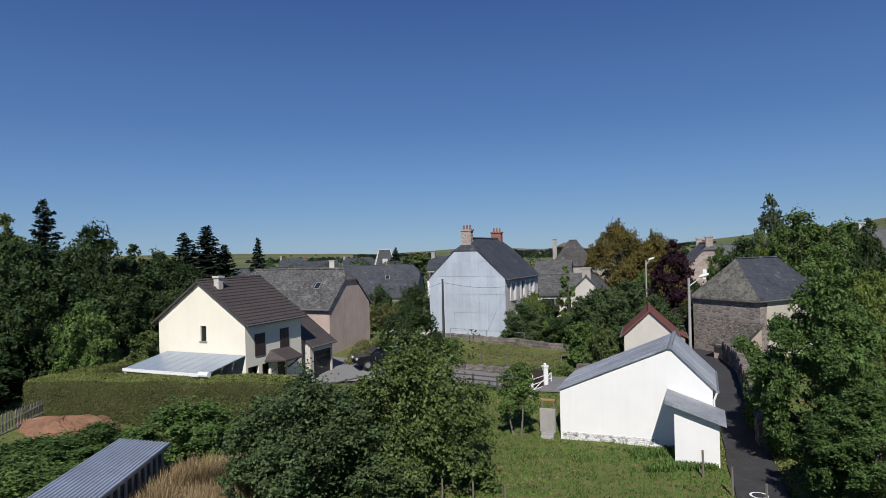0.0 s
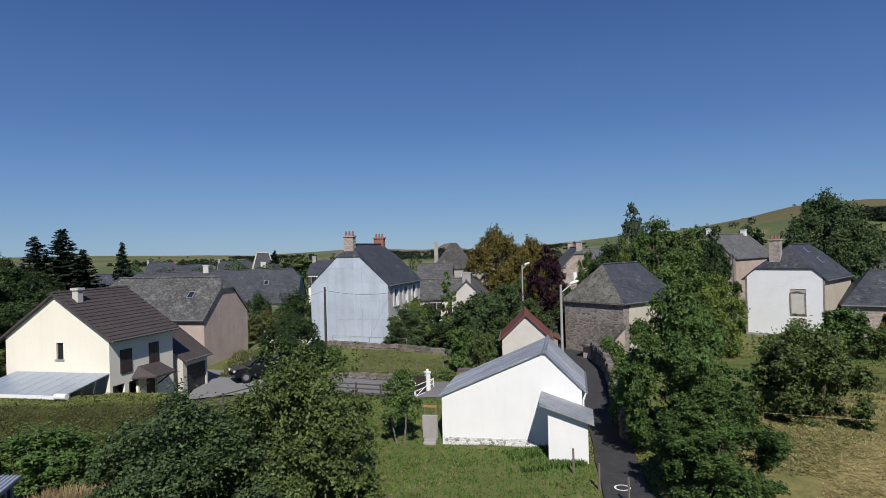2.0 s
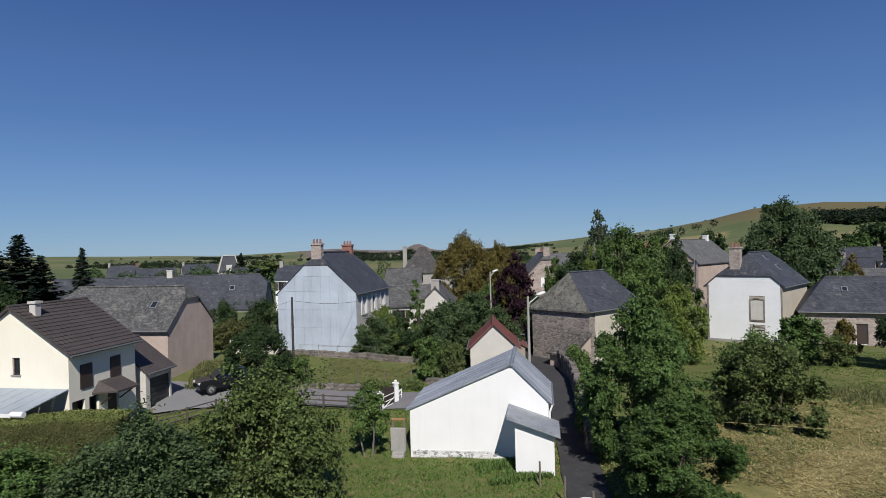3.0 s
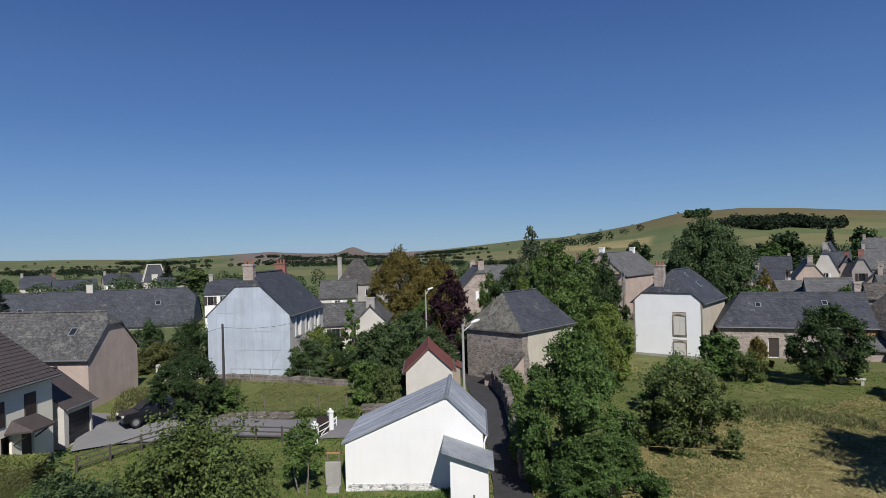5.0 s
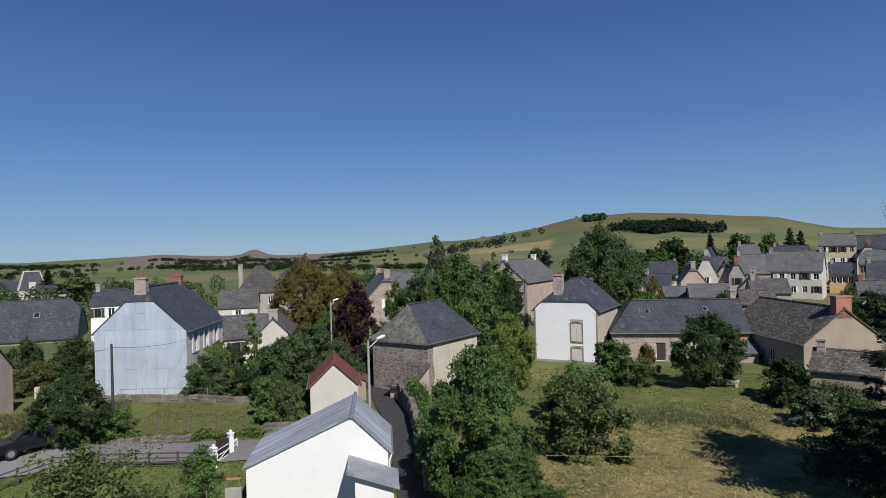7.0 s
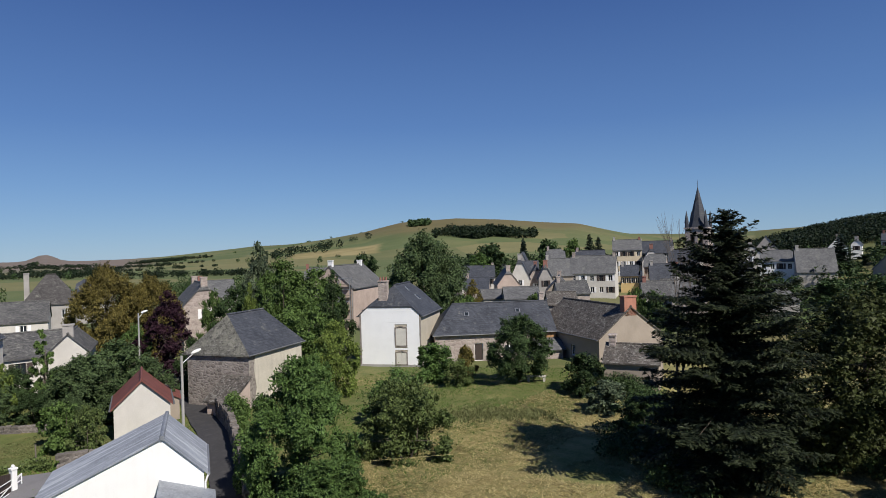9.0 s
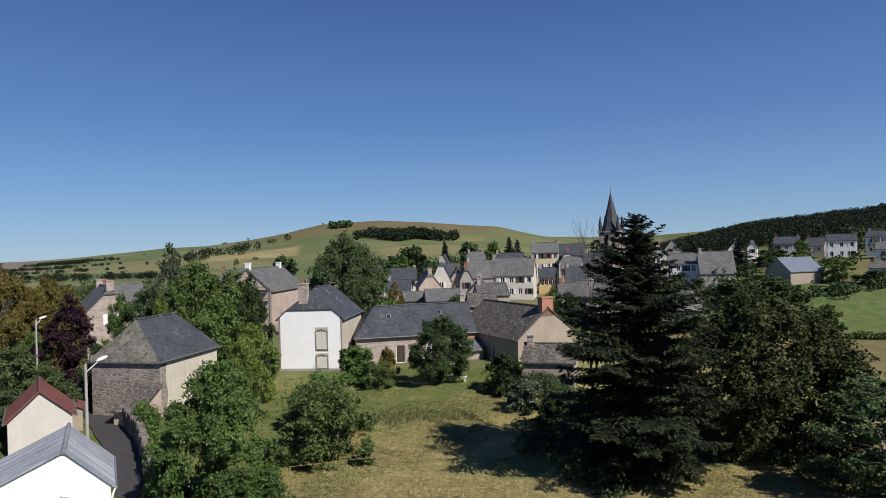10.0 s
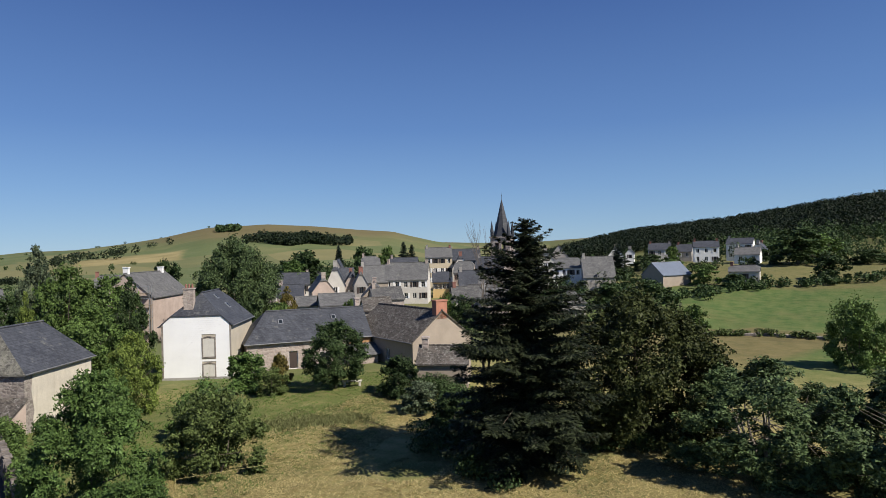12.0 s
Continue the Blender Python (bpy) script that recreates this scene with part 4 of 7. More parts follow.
house(62.65, 39.2, 1.0, 66, 13.5, 8.0, 3.3, 6.35, OCHRE, LAUZE, "ochre rendered house with mossy stone-slab roof", over=0.25,
      windows=[("N", 8.4, 0.8, 0.8, 1.2, "plainw"), ("N", 4.6, 0.8, 0.8, 1.2, "plainw")], chimneys=[(-6.35, 0.0, 5.4, 7.5, 0.8, 1.5, BRICK_ORANGE)])


def chipped(name, col, chip):
    """White render with small patches flaked off."""
    m = plain(name, col, 0.85, 0, 0.05, 3, 0.2, 0.14, (0.58, 0.56, 0.52))
    n, l = m.node_tree.nodes, m.node_tree.links
    p = n["Principled BSDF"]
    src = p.inputs["Base Color"].links[0].from_socket
    spots = noise_of(n, l, coords(n, l, (1, 1, 1.6)), 3.2, 6, 0.75)
    where = noise_of(n, l, coords(n, l), 0.45, 3)
    k = mix_of(n, l, 1.0, ramp_of(n, l, spots, [(0.64, (0, 0, 0)), (0.68, (1, 1, 1))]), ramp_of(n, l, where, [(0.48, (0, 0, 0)), (0.58, (0.9, 0.9, 0.9))]), "MULTIPLY")
    l.new(mix_of(n, l, k, src, chip), p.inputs["Base Color"])
    return m


def build_shed():
    """White gabled shed beside the lane, its ridge nearer one side."""
    root = thing("shed", 6.09, 33.74, 0.0, -22.5, "white rendered shed with grey fibre-cement roof", "shed")
    w, apex, le, re, ra, ln = 7.57, 5.64, 2.45, 3.0, 4.9, 5.2
    bm = bmesh.new()
    prof = [(0, -0.6), (w, -0.6), (w, re), (apex, ra), (0, le)]
    for y in (0, ln):
        pts = [(x, y, z) for x, z in prof]
        face(bm, pts if y == 0 else pts[::-1])
    for (x0, z0), (x1, z1) in ((prof[4], prof[0]), (prof[1], prof[2])):
        face(bm, [(x0, 0, z0), (x0, ln, z0), (x1, ln, z1), (x1, 0, z1)][::-1])
    part("wall", bm, chipped("chipped_white_render", (0.78, 0.78, 0.77), (0.42, 0.41, 0.39)), root)
    bm = bmesh.new()
    for (x0, z0), (x1, z1) in (((-0.2, le - 0.06), (apex, ra + 0.02)), ((w + 0.2, re - 0.18), (apex, ra + 0.02))):
        dist = math.hypot(x1 - x0, z1 - z0)
        # ribs run down the slope
        n = 44
        prev = None
        for k in range(n + 1):
            y = -0.12 + (ln + 0.24) * k / n
            hgt = 0.04 + 0.05 * (k % 2)
            cur = [bm.verts.new((x0, y, z0 + hgt)), bm.verts.new((x1, y, z1 + hgt))]
            if prev:
                bm.faces.new((prev[0], prev[1], cur[1], cur[0]) if x0 < x1 else (prev[1], prev[0], cur[0], cur[1]))
            prev = cur
        for y in (-0.12, ln + 0.12):
            face(bm, [(x0, y, z0 - 0.02), (x1, y, z1 - 0.02), (x1, y, z1 + 0.06), (x0, y, z0 + 0.06)])
        face(bm, [(x0, -0.12, z0 - 0.02), (x0, ln + 0.12, z0 - 0.02), (x0, ln + 0.12, z0 + 0.06), (x0, -0.12, z0 + 0.06)])
    rf = part("roof", bm, FIBRE_ROOF, root)
    bm = bmesh.new()
    tube(bm, (apex, -0.14, ra + 0.07), (apex, ln + 0.14, ra + 0.07), 0.12, 0.12, 8)
    part("ridge_cap", bm, FIBRE, rf)
    bm = bmesh.new()
    tube(bm, (w + 0.24, -0.1, re - 0.18), (w + 0.24, ln, re - 0.18), 0.07, 0.07, 8)
    part("gutter", bm, STEEL, rf)
    bm = bmesh.new()
    tube(bm, (w + 0.2, -0.06, re - 0.22), (w + 0.06, -0.06, re - 0.6), 0.05, 0.05, 8)
    tube(bm, (w + 0.06, -0.06, re - 0.6), (w + 0.06, -0.06, 0.0), 0.05, 0.05, 8)
    part("downpipe", bm, WHITE_PAINT, root)
    # bare plinth where the render has come off
    bm = bmesh.new()
    add_box(bm, 0.1, 5.0, -0.025, 0.02, -0.4, 0.22)
    part("plinth", bm, stone("patchy_plinth", [(0.1, 0.095, 0.085), (0.72, 0.71, 0.69), (0.8, 0.79, 0.78)], 5.0, (0.8, 0.8, 0.79)), root, "patchy stone plinth")
    # porch
    bm = bmesh.new()
    x0, x1, d, z0, z1 = 5.86, 7.8, 2.25, 2.62, 1.95
    for pts in ([(x0, -d, -0.6), (x1, -d, -0.6), (x1, -d, z1), (x0, -d, z0)], [(x0, 0, -0.6), (x0, -d, -0.6), (x0, -d, z0), (x0, 0, z0)], [(x1, -d, -0.6), (x1, 0, -0.6), (x1, 0, z1), (x1, -d, z1)]):
        face(bm, pts)
    pw = part("porch_wall", bm, WHITE_RENDER, root)
    bm = bmesh.new()
    a, b = (x0 - 0.4, z0 + 0.22), (x1 + 0.3, z1 - 0.02)
    slab(bm, [(a[0], -d - 0.35, a[1]), (b[0], -d - 0.35, b[1]), (b[0], 0.0, b[1]), (a[0], 0.0, a[1])], 0.16)
    bmesh.ops.recalc_face_normals(bm, faces=bm.faces[:])
    part("porch_roof", bm, FIBRE, root, "grey slab porch roof")
    return root


build_shed()


# ---- trees and shrubs ----
NEAR_A = grown(broadleaf("tree", "dense dark green fruit tree", 6.0, 7.5, 56000, 0.095, LEAF["dark"], 11, 0.1, n=330), 6.0, 7.5)
NEAR_B = grown(broadleaf("tree", "leafy bright green ash tree", 8.0, 6.5, 76000, 0.08, LEAF["fresh"], 12, 0.0, "ball", 520, aspect=2.4, droop=0.8), 8.0, 6.5)
NEAR_C = grown(broadleaf("bush", "dense green bush", 4.0, 5.5, 27000, 0.118, LEAF["mid"], 13, 0.02, n=190, stems=4, tri=True, category="bush"), 4.0, 5.5)
NEAR_D = grown(broadleaf("tree", "small fruit tree", 4.0, 3.0, 7500, 0.09, LEAF["mid"], 14, 0.36, n=80, stems=3, bark=BARK_PALE), 4.0, 3.0)
NEAR_E = grown(broadleaf("tree", "open many-stemmed tree", 7.0, 9.0, 62000, 0.12, LEAF["olive"], 15, 0.12, "open", 300, 40, 8, bark=BARK_PALE, aspect=2.2, tri=True), 7.0, 9.0)
MID_A = grown(broadleaf("tree", "round broadleaf tree", 10.0, 9.0, 22000, 0.215, LEAF["mid"], 21, 0.08, n=260, tri=True), 10.0, 9.0)
NEAR_G = grown(broadleaf("tree", "large dense domed tree", 9.5, 10.5, 80000, 0.15, LEAF["oak"], 17, 0.04, "ball", n=620, tri=True), 9.5, 10.5)
NEAR_F = grown(broadleaf("tree", "round crowned tree on a bare trunk", 6.0, 6.0, 40000, 0.095, LEAF["dark"], 16, 0.2, "ball", n=340), 6.0, 6.0)
FAR_A = grown(broadleaf("tree", "round broadleaf tree", 10.0, 9.0, 5000, 0.45, LEAF["mid"], 24, 0.08, n=150, tri=True), 10.0, 9.0)
MID_B = grown(broadleaf("tree", "tall broadleaf tree", 12.0, 8.0, 20000, 0.21, LEAF["mid"], 22, 0.08, "tall", 190, tri=True), 12.0, 8.0)
MID_C = grown(broadleaf("bush", "garden shrub", 3.0, 3.4, 11000, 0.13, LEAF["mid"], 23, 0.02, n=100, stems=3, tri=True, category="bush"), 3.0, 3.4)
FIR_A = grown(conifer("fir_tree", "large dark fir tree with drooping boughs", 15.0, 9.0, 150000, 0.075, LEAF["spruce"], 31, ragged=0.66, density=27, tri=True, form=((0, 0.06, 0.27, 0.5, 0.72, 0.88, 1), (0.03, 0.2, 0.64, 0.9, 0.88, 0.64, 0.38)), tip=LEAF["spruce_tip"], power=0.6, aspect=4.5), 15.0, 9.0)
FIR_B = grown(conifer("fir_tree", "dark green fir tree", 14.0, 7.0, 12000, 0.23, LEAF["fir"], 32, power=0.8, tri=True), 14.0, 7.0)

CYPRESS = grown(broadleaf("cypress", "slender clipped cypress", 5.0, 1.7, 14000, 0.075, LEAF["dark"], 41, 0.0, "ball", n=240), 5.0, 1.7)
# near trees: kind, x, y, height, width, turn, leaf, label
NEAR_TREES = (
    (NEAR_A, -5.5, 25.5, 5.0, 7.6, 10, "near_dark", "spreading dark green fruit tree in long grass"),
    (NEAR_A, -1.4, 27.6, 6.2, 7.3, 130, "near_olive", "spreading dark green fruit tree in long grass"),
    (NEAR_C, -17.2, 25.0, 1.9, 6.0, 200, "mid", "dense green thicket beside the tin shed"),
    (NEAR_B, 17.3, 28.4, 8.2, 6.0, 200, "fresh", "bright green ash tree beside the lane"),
    (NEAR_B, 15.6, 22.9, 4.6, 5.2, 140, "fresh", "bright green young ash beside the lane"),
    (NEAR_D, 3.9, 34.4, 4.1, 2.7, 30, "mid", "small fruit tree with pale forked trunk on the lawn"),
    (NEAR_C, -19.5, 29.5, 1.7, 6.5, 90, "fresh", "dense green bramble thicket on the bank"),
    (NEAR_C, -13.2, 31.6, 2.7, 6.4, 300, "fresh", "dense green bramble thicket below the hedge"),
    (NEAR_C, -8.0, 31.0, 2.8, 5.5, 170, "mid", "dense green thicket below the hedge"),
    (NEAR_C, -19.5, 24.0, 2.2, 6.0, 10, "fresh", "dense green bramble thicket on the bank"),
    (NEAR_C, -17.6, 31.6, 1.6, 5.5, 20, "fresh", "low green bramble thicket on the bank"),
    (NEAR_C, 25.6, 29.6, 4.6, 6.2, 80, "olive", "tall shrub standing in the meadow"),
    (NEAR_C, 29.5, 35.0, 3.6, 5.0, 150, "fresh", "bright green shrub in the meadow"),
    (NEAR_F, 44.5, 35.6, 6.2, 6.0, 40, "dark", "round dark tree in front of the long house"),
    (FIR_A, 33.8, 12.4, 14.9, 11.4, 0, "spruce", "large dark fir tree with drooping boughs"),
    (NEAR_G, 43.2, 8.0, 9.9, 11.6, 50, "oak", "large spreading tree with browning leaves"),
    (NEAR_E, 39.4, 0.2, 5.9, 10.4, 20, "near_dark", "open many-stemmed tree at the meadow's edge"),
    (NEAR_E, 38.4, -7.6, 6.1, 10.8, 220, "near_dark", "open many-stemmed tree at the meadow's edge"),
)
# further trees: kind, x, y, height, width, turn, leaf, label
TREES = (
    (FIR_B, -40.3, 63.3, 14.5, 7.9, 292, "fir", "tall dark fir above the wood"),
    (MID_B, -40.0, 57.4, 12.2, 6.2, 30, "olive", "tall tree with yellowing top at the wood's edge"),
    (MID_A, -33.1, 59.4, 11.2, 7.0, 64, "dark", "dark broadleaf tree in the wood"),
    (MID_A, -32.8, 50.2, 10.3, 7.7, 85, "dark", "dark broadleaf tree in the wood"),
    (MID_B, -31.9, 64.5, 9.3, 6.4, 65, "dark", "dark broadleaf tree in the wood"),
    (MID_A, -33.1, 72.8, 8.8, 5.9, 288, "dark", "dark broadleaf tree in the wood"),
    (FIR_B, -35.1, 85.0, 11.6, 8.9, 312, "fir", "dark fir at the wood's edge"),
    (FIR_B, -33.1, 88.0, 12.6, 11.5, 209, "fir", "dark fir at the wood's edge"),
    (FIR_B, -31.3, 89.7, 10.0, 8.2, 14, "fir", "dark fir at the wood's edge"),
    (MID_A, -30.4, 69.6, 7.7, 6.9, 33, "dark", "dark broadleaf tree in the wood"),
    (MID_A, -24.9, 43.4, 6.2, 4.5, 119, "mid", "young green tree with a bare trunk on the lawn"),
    (MID_A, -29.8, 43.8, 7.9, 6.3, 155, "dark", "dark broadleaf tree in the wood"),
    (MID_B, -30.1, 49.6, 8.4, 6.3, 223, "dark", "dark broadleaf tree in the wood"),
    (MID_A, -29.3, 56.9, 6.7, 6.2, 172, "dark", "dark broadleaf tree in the wood"),
    (MID_A, -35.1, 46.2, 11.1, 8.3, 95, "dark", "dark broadleaf tree in the wood"),
    (MID_A, -31.0, 44.2, 4.6, 7.2, 57, "dark", "dense dark tree behind the fence"),
    (MID_A, -32.2, 40.8, 6.2, 8.1, 248, "dark", "dense dark tree behind the fence"),
    (MID_C, -24.7, 52.5, 2.7, 3.8, 264, "olive", "olive shrub beside the cream house"),
    (MID_A, -24.6, 61.2, 5.8, 6.6, 11, "dark", "dark broadleaf tree behind the cream house"),
    (FIR_B, -27.2, 92.1, 10.9, 5.3, 40, "fir", "lone slender fir behind the barn"),
    (FIR_B, -14.7, 194.4, 8.3, 6.1, 162, "fir", "far fir among the roofs"),
    (FAR_A, -7.4, 184.9, 6.4, 11.7, 140, "olive", "far tree among the roofs"),
    (NEAR_C, -3.2, 68.2, 4.2, 5.0, 319, "dark", "round clipped bush behind the wall"),
    (NEAR_C, -7.6, 73.6, 3.9, 4.4, 186, "dark", "round bush behind the barn"),
    (NEAR_C, -6.0, 66.4, 2.6, 4.6, 151, "hedge", "low clipped hedge piece"),
    (MID_C, 0.2, 48.8, 2.3, 2.6, 155, "mid", "green bush under the dark tree"),
    (NEAR_F, -2.7, 48.7, 4.9, 5.0, 239, "dark", "dark round tree beside the pole"),
    (NEAR_C, 7.2, 57.6, 3.2, 5.0, 211, "near_dark", "dark hedge bush beside the metal-clad house"),
    (NEAR_C, 11.0, 56.2, 2.3, 4.8, 62, "dark", "dark hedge bush in the garden above the pasture"),
    (MID_C, 8.6, 61.2, 4.2, 3.0, 20, "lime", "pale green shrub beside the metal-clad house"),
    (NEAR_C, 15.4, 64.4, 3.4, 6.0, 140, "dark", "garden shrubs before the low house"),
    (NEAR_C, 10.2, 63.4, 3.2, 4.2, 30, "dark", "garden shrubs beside the cypress"),
    (NEAR_C, 11.8, 51.6, 2.6, 3.0, 75, "near_dark", "small shrub at the pasture's edge"),
    (CYPRESS, 11.7, 60.2, 6.8, 1.9, 265, "mid", "slender clipped cypress in the village"),
    (MID_A, 13.1, 54.8, 4.7, 5.1, 272, "near_dark", "weeping grey-green tree in the village"),
    (MID_A, 17.2, 58.8, 5.7, 6.1, 344, "near_dark", "drooping green tree in the garden"),
    (MID_C, 10.3, 48.2, 3.3, 3.1, 283, "mid", "small orchard tree in the village"),
    (MID_C, 11.3, 44.9, 3.4, 2.5, 102, "olive", "small orchard tree in the village"),
    (NEAR_G, 23.0, 82.1, 12.0, 9.6, 115, "autumn", "large tree with browning leaves"),
    (NEAR_G, 27.9, 82.7, 10.6, 8.4, 233, "autumn", "large tree with browning leaves"),
    (MID_B, 23.9, 65.1, 9.2, 5.8, 234, "purple", "dark purple beech in the village"),
    (MID_B, 37.7, 72.1, 14.1, 5.5, 250, "birch", "tall airy grey-green willow"),
    (MID_A, 37.8, 66.4, 12.0, 8.2, 312, "mid", "green tree behind the stone barn"),
    (MID_A, 41.7, 65.2, 10.9, 7.6, 105, "mid", "green tree behind the stone barn"),
    (MID_A, 31.4, 65.2, 9.3, 5.9, 337, "dark", "dark tree behind the stone barn"),
    (MID_B, 30.0, 59.2, 9.8, 2.6, 0, "lime", "yellow-green young tree in the village"),
    (MID_B, 39.0, 57.4, 10.7, 4.1, 27, "dark", "dark tree beside the scaffolded house"),
    (MID_A, 34.0, 55.8, 8.4, 7.0, 350, "mid", "green tree behind the stone barn"),
    (MID_A, 31.8, 46.5, 6.6, 4.3, 339, "lime", "yellow-green tree beside the white boarded house"),
    (MID_A, 32.8, 74.4, 8.5, 3.7, 107, "mid", "garden tree in the village"),
    (MID_A, 25.0, 39.1, 5.0, 3.3, 50, "fresh", "bright green tree beside the stone barn"),
    (NEAR_G, 66.6, 72.6, 15.4, 14.6, 113, "near_dark", "large spreading ash behind the white boarded house"),
    (FAR_A, 83.8, 111.4, 12.3, 7.8, 321, "dark", "dark far tree in the village"),
    (MID_C, 41.5, 43.9, 3.7, 4.8, 238, "fresh", "bright bush beside the white boarded house"),
    (MID_C, 42.3, 40.4, 3.5, 2.1, 210, "autumn", "reddish climber on the long house"),
    (FAR_A, 137.3, 123.2, 12.6, 14.9, 88, "dark", "dark far tree in the village"),
    (FAR_A, 126.0, 116.3, 10.4, 7.8, 169, "fresh", "bright far tree in the village"),
    (FIR_B, 159.6, 127.9, 13.4, 5.1, 68, "fir", "far fir in the village"),
    (FAR_A, 172.3, 127.0, 13.5, 11.6, 278, "dark", "far tree above the village"),
    (FIR_B, 179.9, 116.1, 14.9, 8.4, 170, "fir", "far fir above the village"),
    (FIR_B, 183.9, 115.3, 14.1, 8.5, 10, "fir", "far fir above the village"),
    (FAR_A, 182.5, 124.8, 13.7, 7.9, 91, "mid", "far tree above the village"),
    (FIR_B, 159.2, 127.6, 13.7, 6.5, 254, "fir", "far fir above the village"),
    (MID_C, 45.5, 29.3, 3.5, 4.2, 187, "dark", "bush beside the ochre house"),
    (MID_C, 42.6, 25.2, 2.5, 3.6, 134, "birch", "grey-green bush at the meadow's edge"),
    (MID_C, 39.4, 20.8, 2.8, 3.6, 91, "dark", "dark bush at the meadow's edge"),
    (MID_A, 73.0, 73.9, 5.8, 5.7, 32, "olive", "bare-looking village tree in the village"),
    (FAR_A, 120.3, 30.0, 4.5, 8.7, 219, "dark", "dark tree beside the grey pavilion"),
    (FAR_A, 112.2, 20.5, 5.5, 7.5, 237, "dark", "dark round tree below the farm"),
    (FAR_A, 106.4, 23.6, 3.7, 6.7, 187, "dark", "dark tree beside the grey pavilion"),
    (MID_C, 98.4, 12.0, 4.0, 4.7, 335, "mid", "bush beside the green field"),
    (NEAR_C, 76.0, -6.8, 6.6, 7.0, 334, "mid", "round tree standing in the green field"),
    (FAR_A, 194.4, -1.5, 10.5, 16.1, 74, "dark", "dark tree above the white houses"),
    (FAR_A, 204.3, -6.3, 8.7, 12.7, 218, "mid", "tree above the fields"),
    (FAR_A, 164.2, -8.0, 5.9, 8.3, 226, "dark", "round tree beside the dry field"),
    (FAR_A, 198.7, -17.6, 4.2, 9.0, 89, "dark", "tree on the far slope"),
    (FAR_A, 150.2, 16.9, 4.8, 7.1, 107, "mid", "tree beside the farm"),
    (MID_C, 148.9, 10.5, 2.6, 6.1, 175, "dark", "bush beside the low white shed"),
    (FIR_B, 172.1, 41.4, 9.7, 9.9, 267, "fir", "fir among the far houses"),
    (FAR_A, 190.5, 37.2, 4.5, 11.0, 105, "dark", "dark tree among the far houses"),
    (FAR_A, 221.3, 35.1, 5.8, 5.7, 259, "mid", "tree among the far houses"),
    (FAR_A, 214.2, 6.9, 4.0, 6.9, 235, "dark", "tree among the far houses"),
    (MID_C, 138.4, 15.0, 1.5, 7.0, 78, "olive", "bush below the farm"),
    (MID_C, 157.2, 24.6, 5.0, 8.1, 139, "mid", "bush beside the farm"),
    (MID_A, -35.0, 53.6, 6.1, 7.2, 298, "dark", "dark broadleaf tree in the wood"),
    (MID_A, -29.6, 61.2, 4.8, 6.6, 303, "dark", "dark broadleaf tree in the wood"),
    (MID_A, -37.6, 63.7, 9.4, 7.5, 236, "dark", "dark broadleaf tree in the wood"),
    (MID_A, -37.4, 54.4, 10.3, 6.9, 1, "dark", "dark broadleaf tree in the wood"),
    (MID_A, -33.4, 81.4, 7.2, 6.6, 245, "dark", "dark broadleaf tree in the wood"),
    (MID_C, -28.8, 45.7, 3.1, 4.1, 81, "dark", "dark shrub behind the fence"),
    (MID_C, -29.1, 39.4, 2.7, 5.3, 295, "dark", "dark shrub behind the fence"),
    (FIR_B, -30.5, 84.7, 6.2, 5.3, 328, "fir", "dark fir at the wood's edge"),
    (MID_C, 23.2, 56.7, 5.5, 3.4, 154, "dark", "dark shrub beside the lane"),
    (MID_A, 17.6, 52.4, 4.7, 4.0, 344, "near_dark", "green tree beside the red-roofed outbuilding"),
    (MID_A, 21.6, 68.0, 6.0, 3.9, 273, "mid", "garden tree below the purple beech"),
    (MID_A, 13.6, 55.0, 5.2, 5.7, 117, "near_dark", "drooping green garden tree"),
    (MID_C, 40.4, 39.5, 2.5, 2.8, 316, "olive", "shrub before the long house"),
    (MID_C, 28.3, 34.2, 3.5, 2.7, 138, "olive", "tall meadow shrub in the village"),
    (MID_B, 69.3, 64.9, 8.0, 3.8, 36, "autumn", "thin browning tree behind the long house"),
    (MID_C, 56.7, 60.4, 7.3, 3.5, 213, "dark", "dark shrub behind the white boarded house"),
    (MID_C, 64.2, 61.5, 6.2, 4.9, 305, "mid", "green shrub behind the long house"),
    (MID_C, 75.4, 57.8, 6.0, 3.4, 236, "mid", "green shrub among the roofs"),
    (MID_C, 81.1, 41.4, 6.1, 4.6, 141, "dark", "dark shrub below the village houses"),
    (MID_C, 86.9, 47.5, 6.2, 3.6, 324, "mid", "green shrub below the village houses"),
)
for kind, x, y, h, w, turn, mat, label in NEAR_TREES + TREES:
    set_tree(kind, x, y, h, w, turn, LEAF[mat], label)


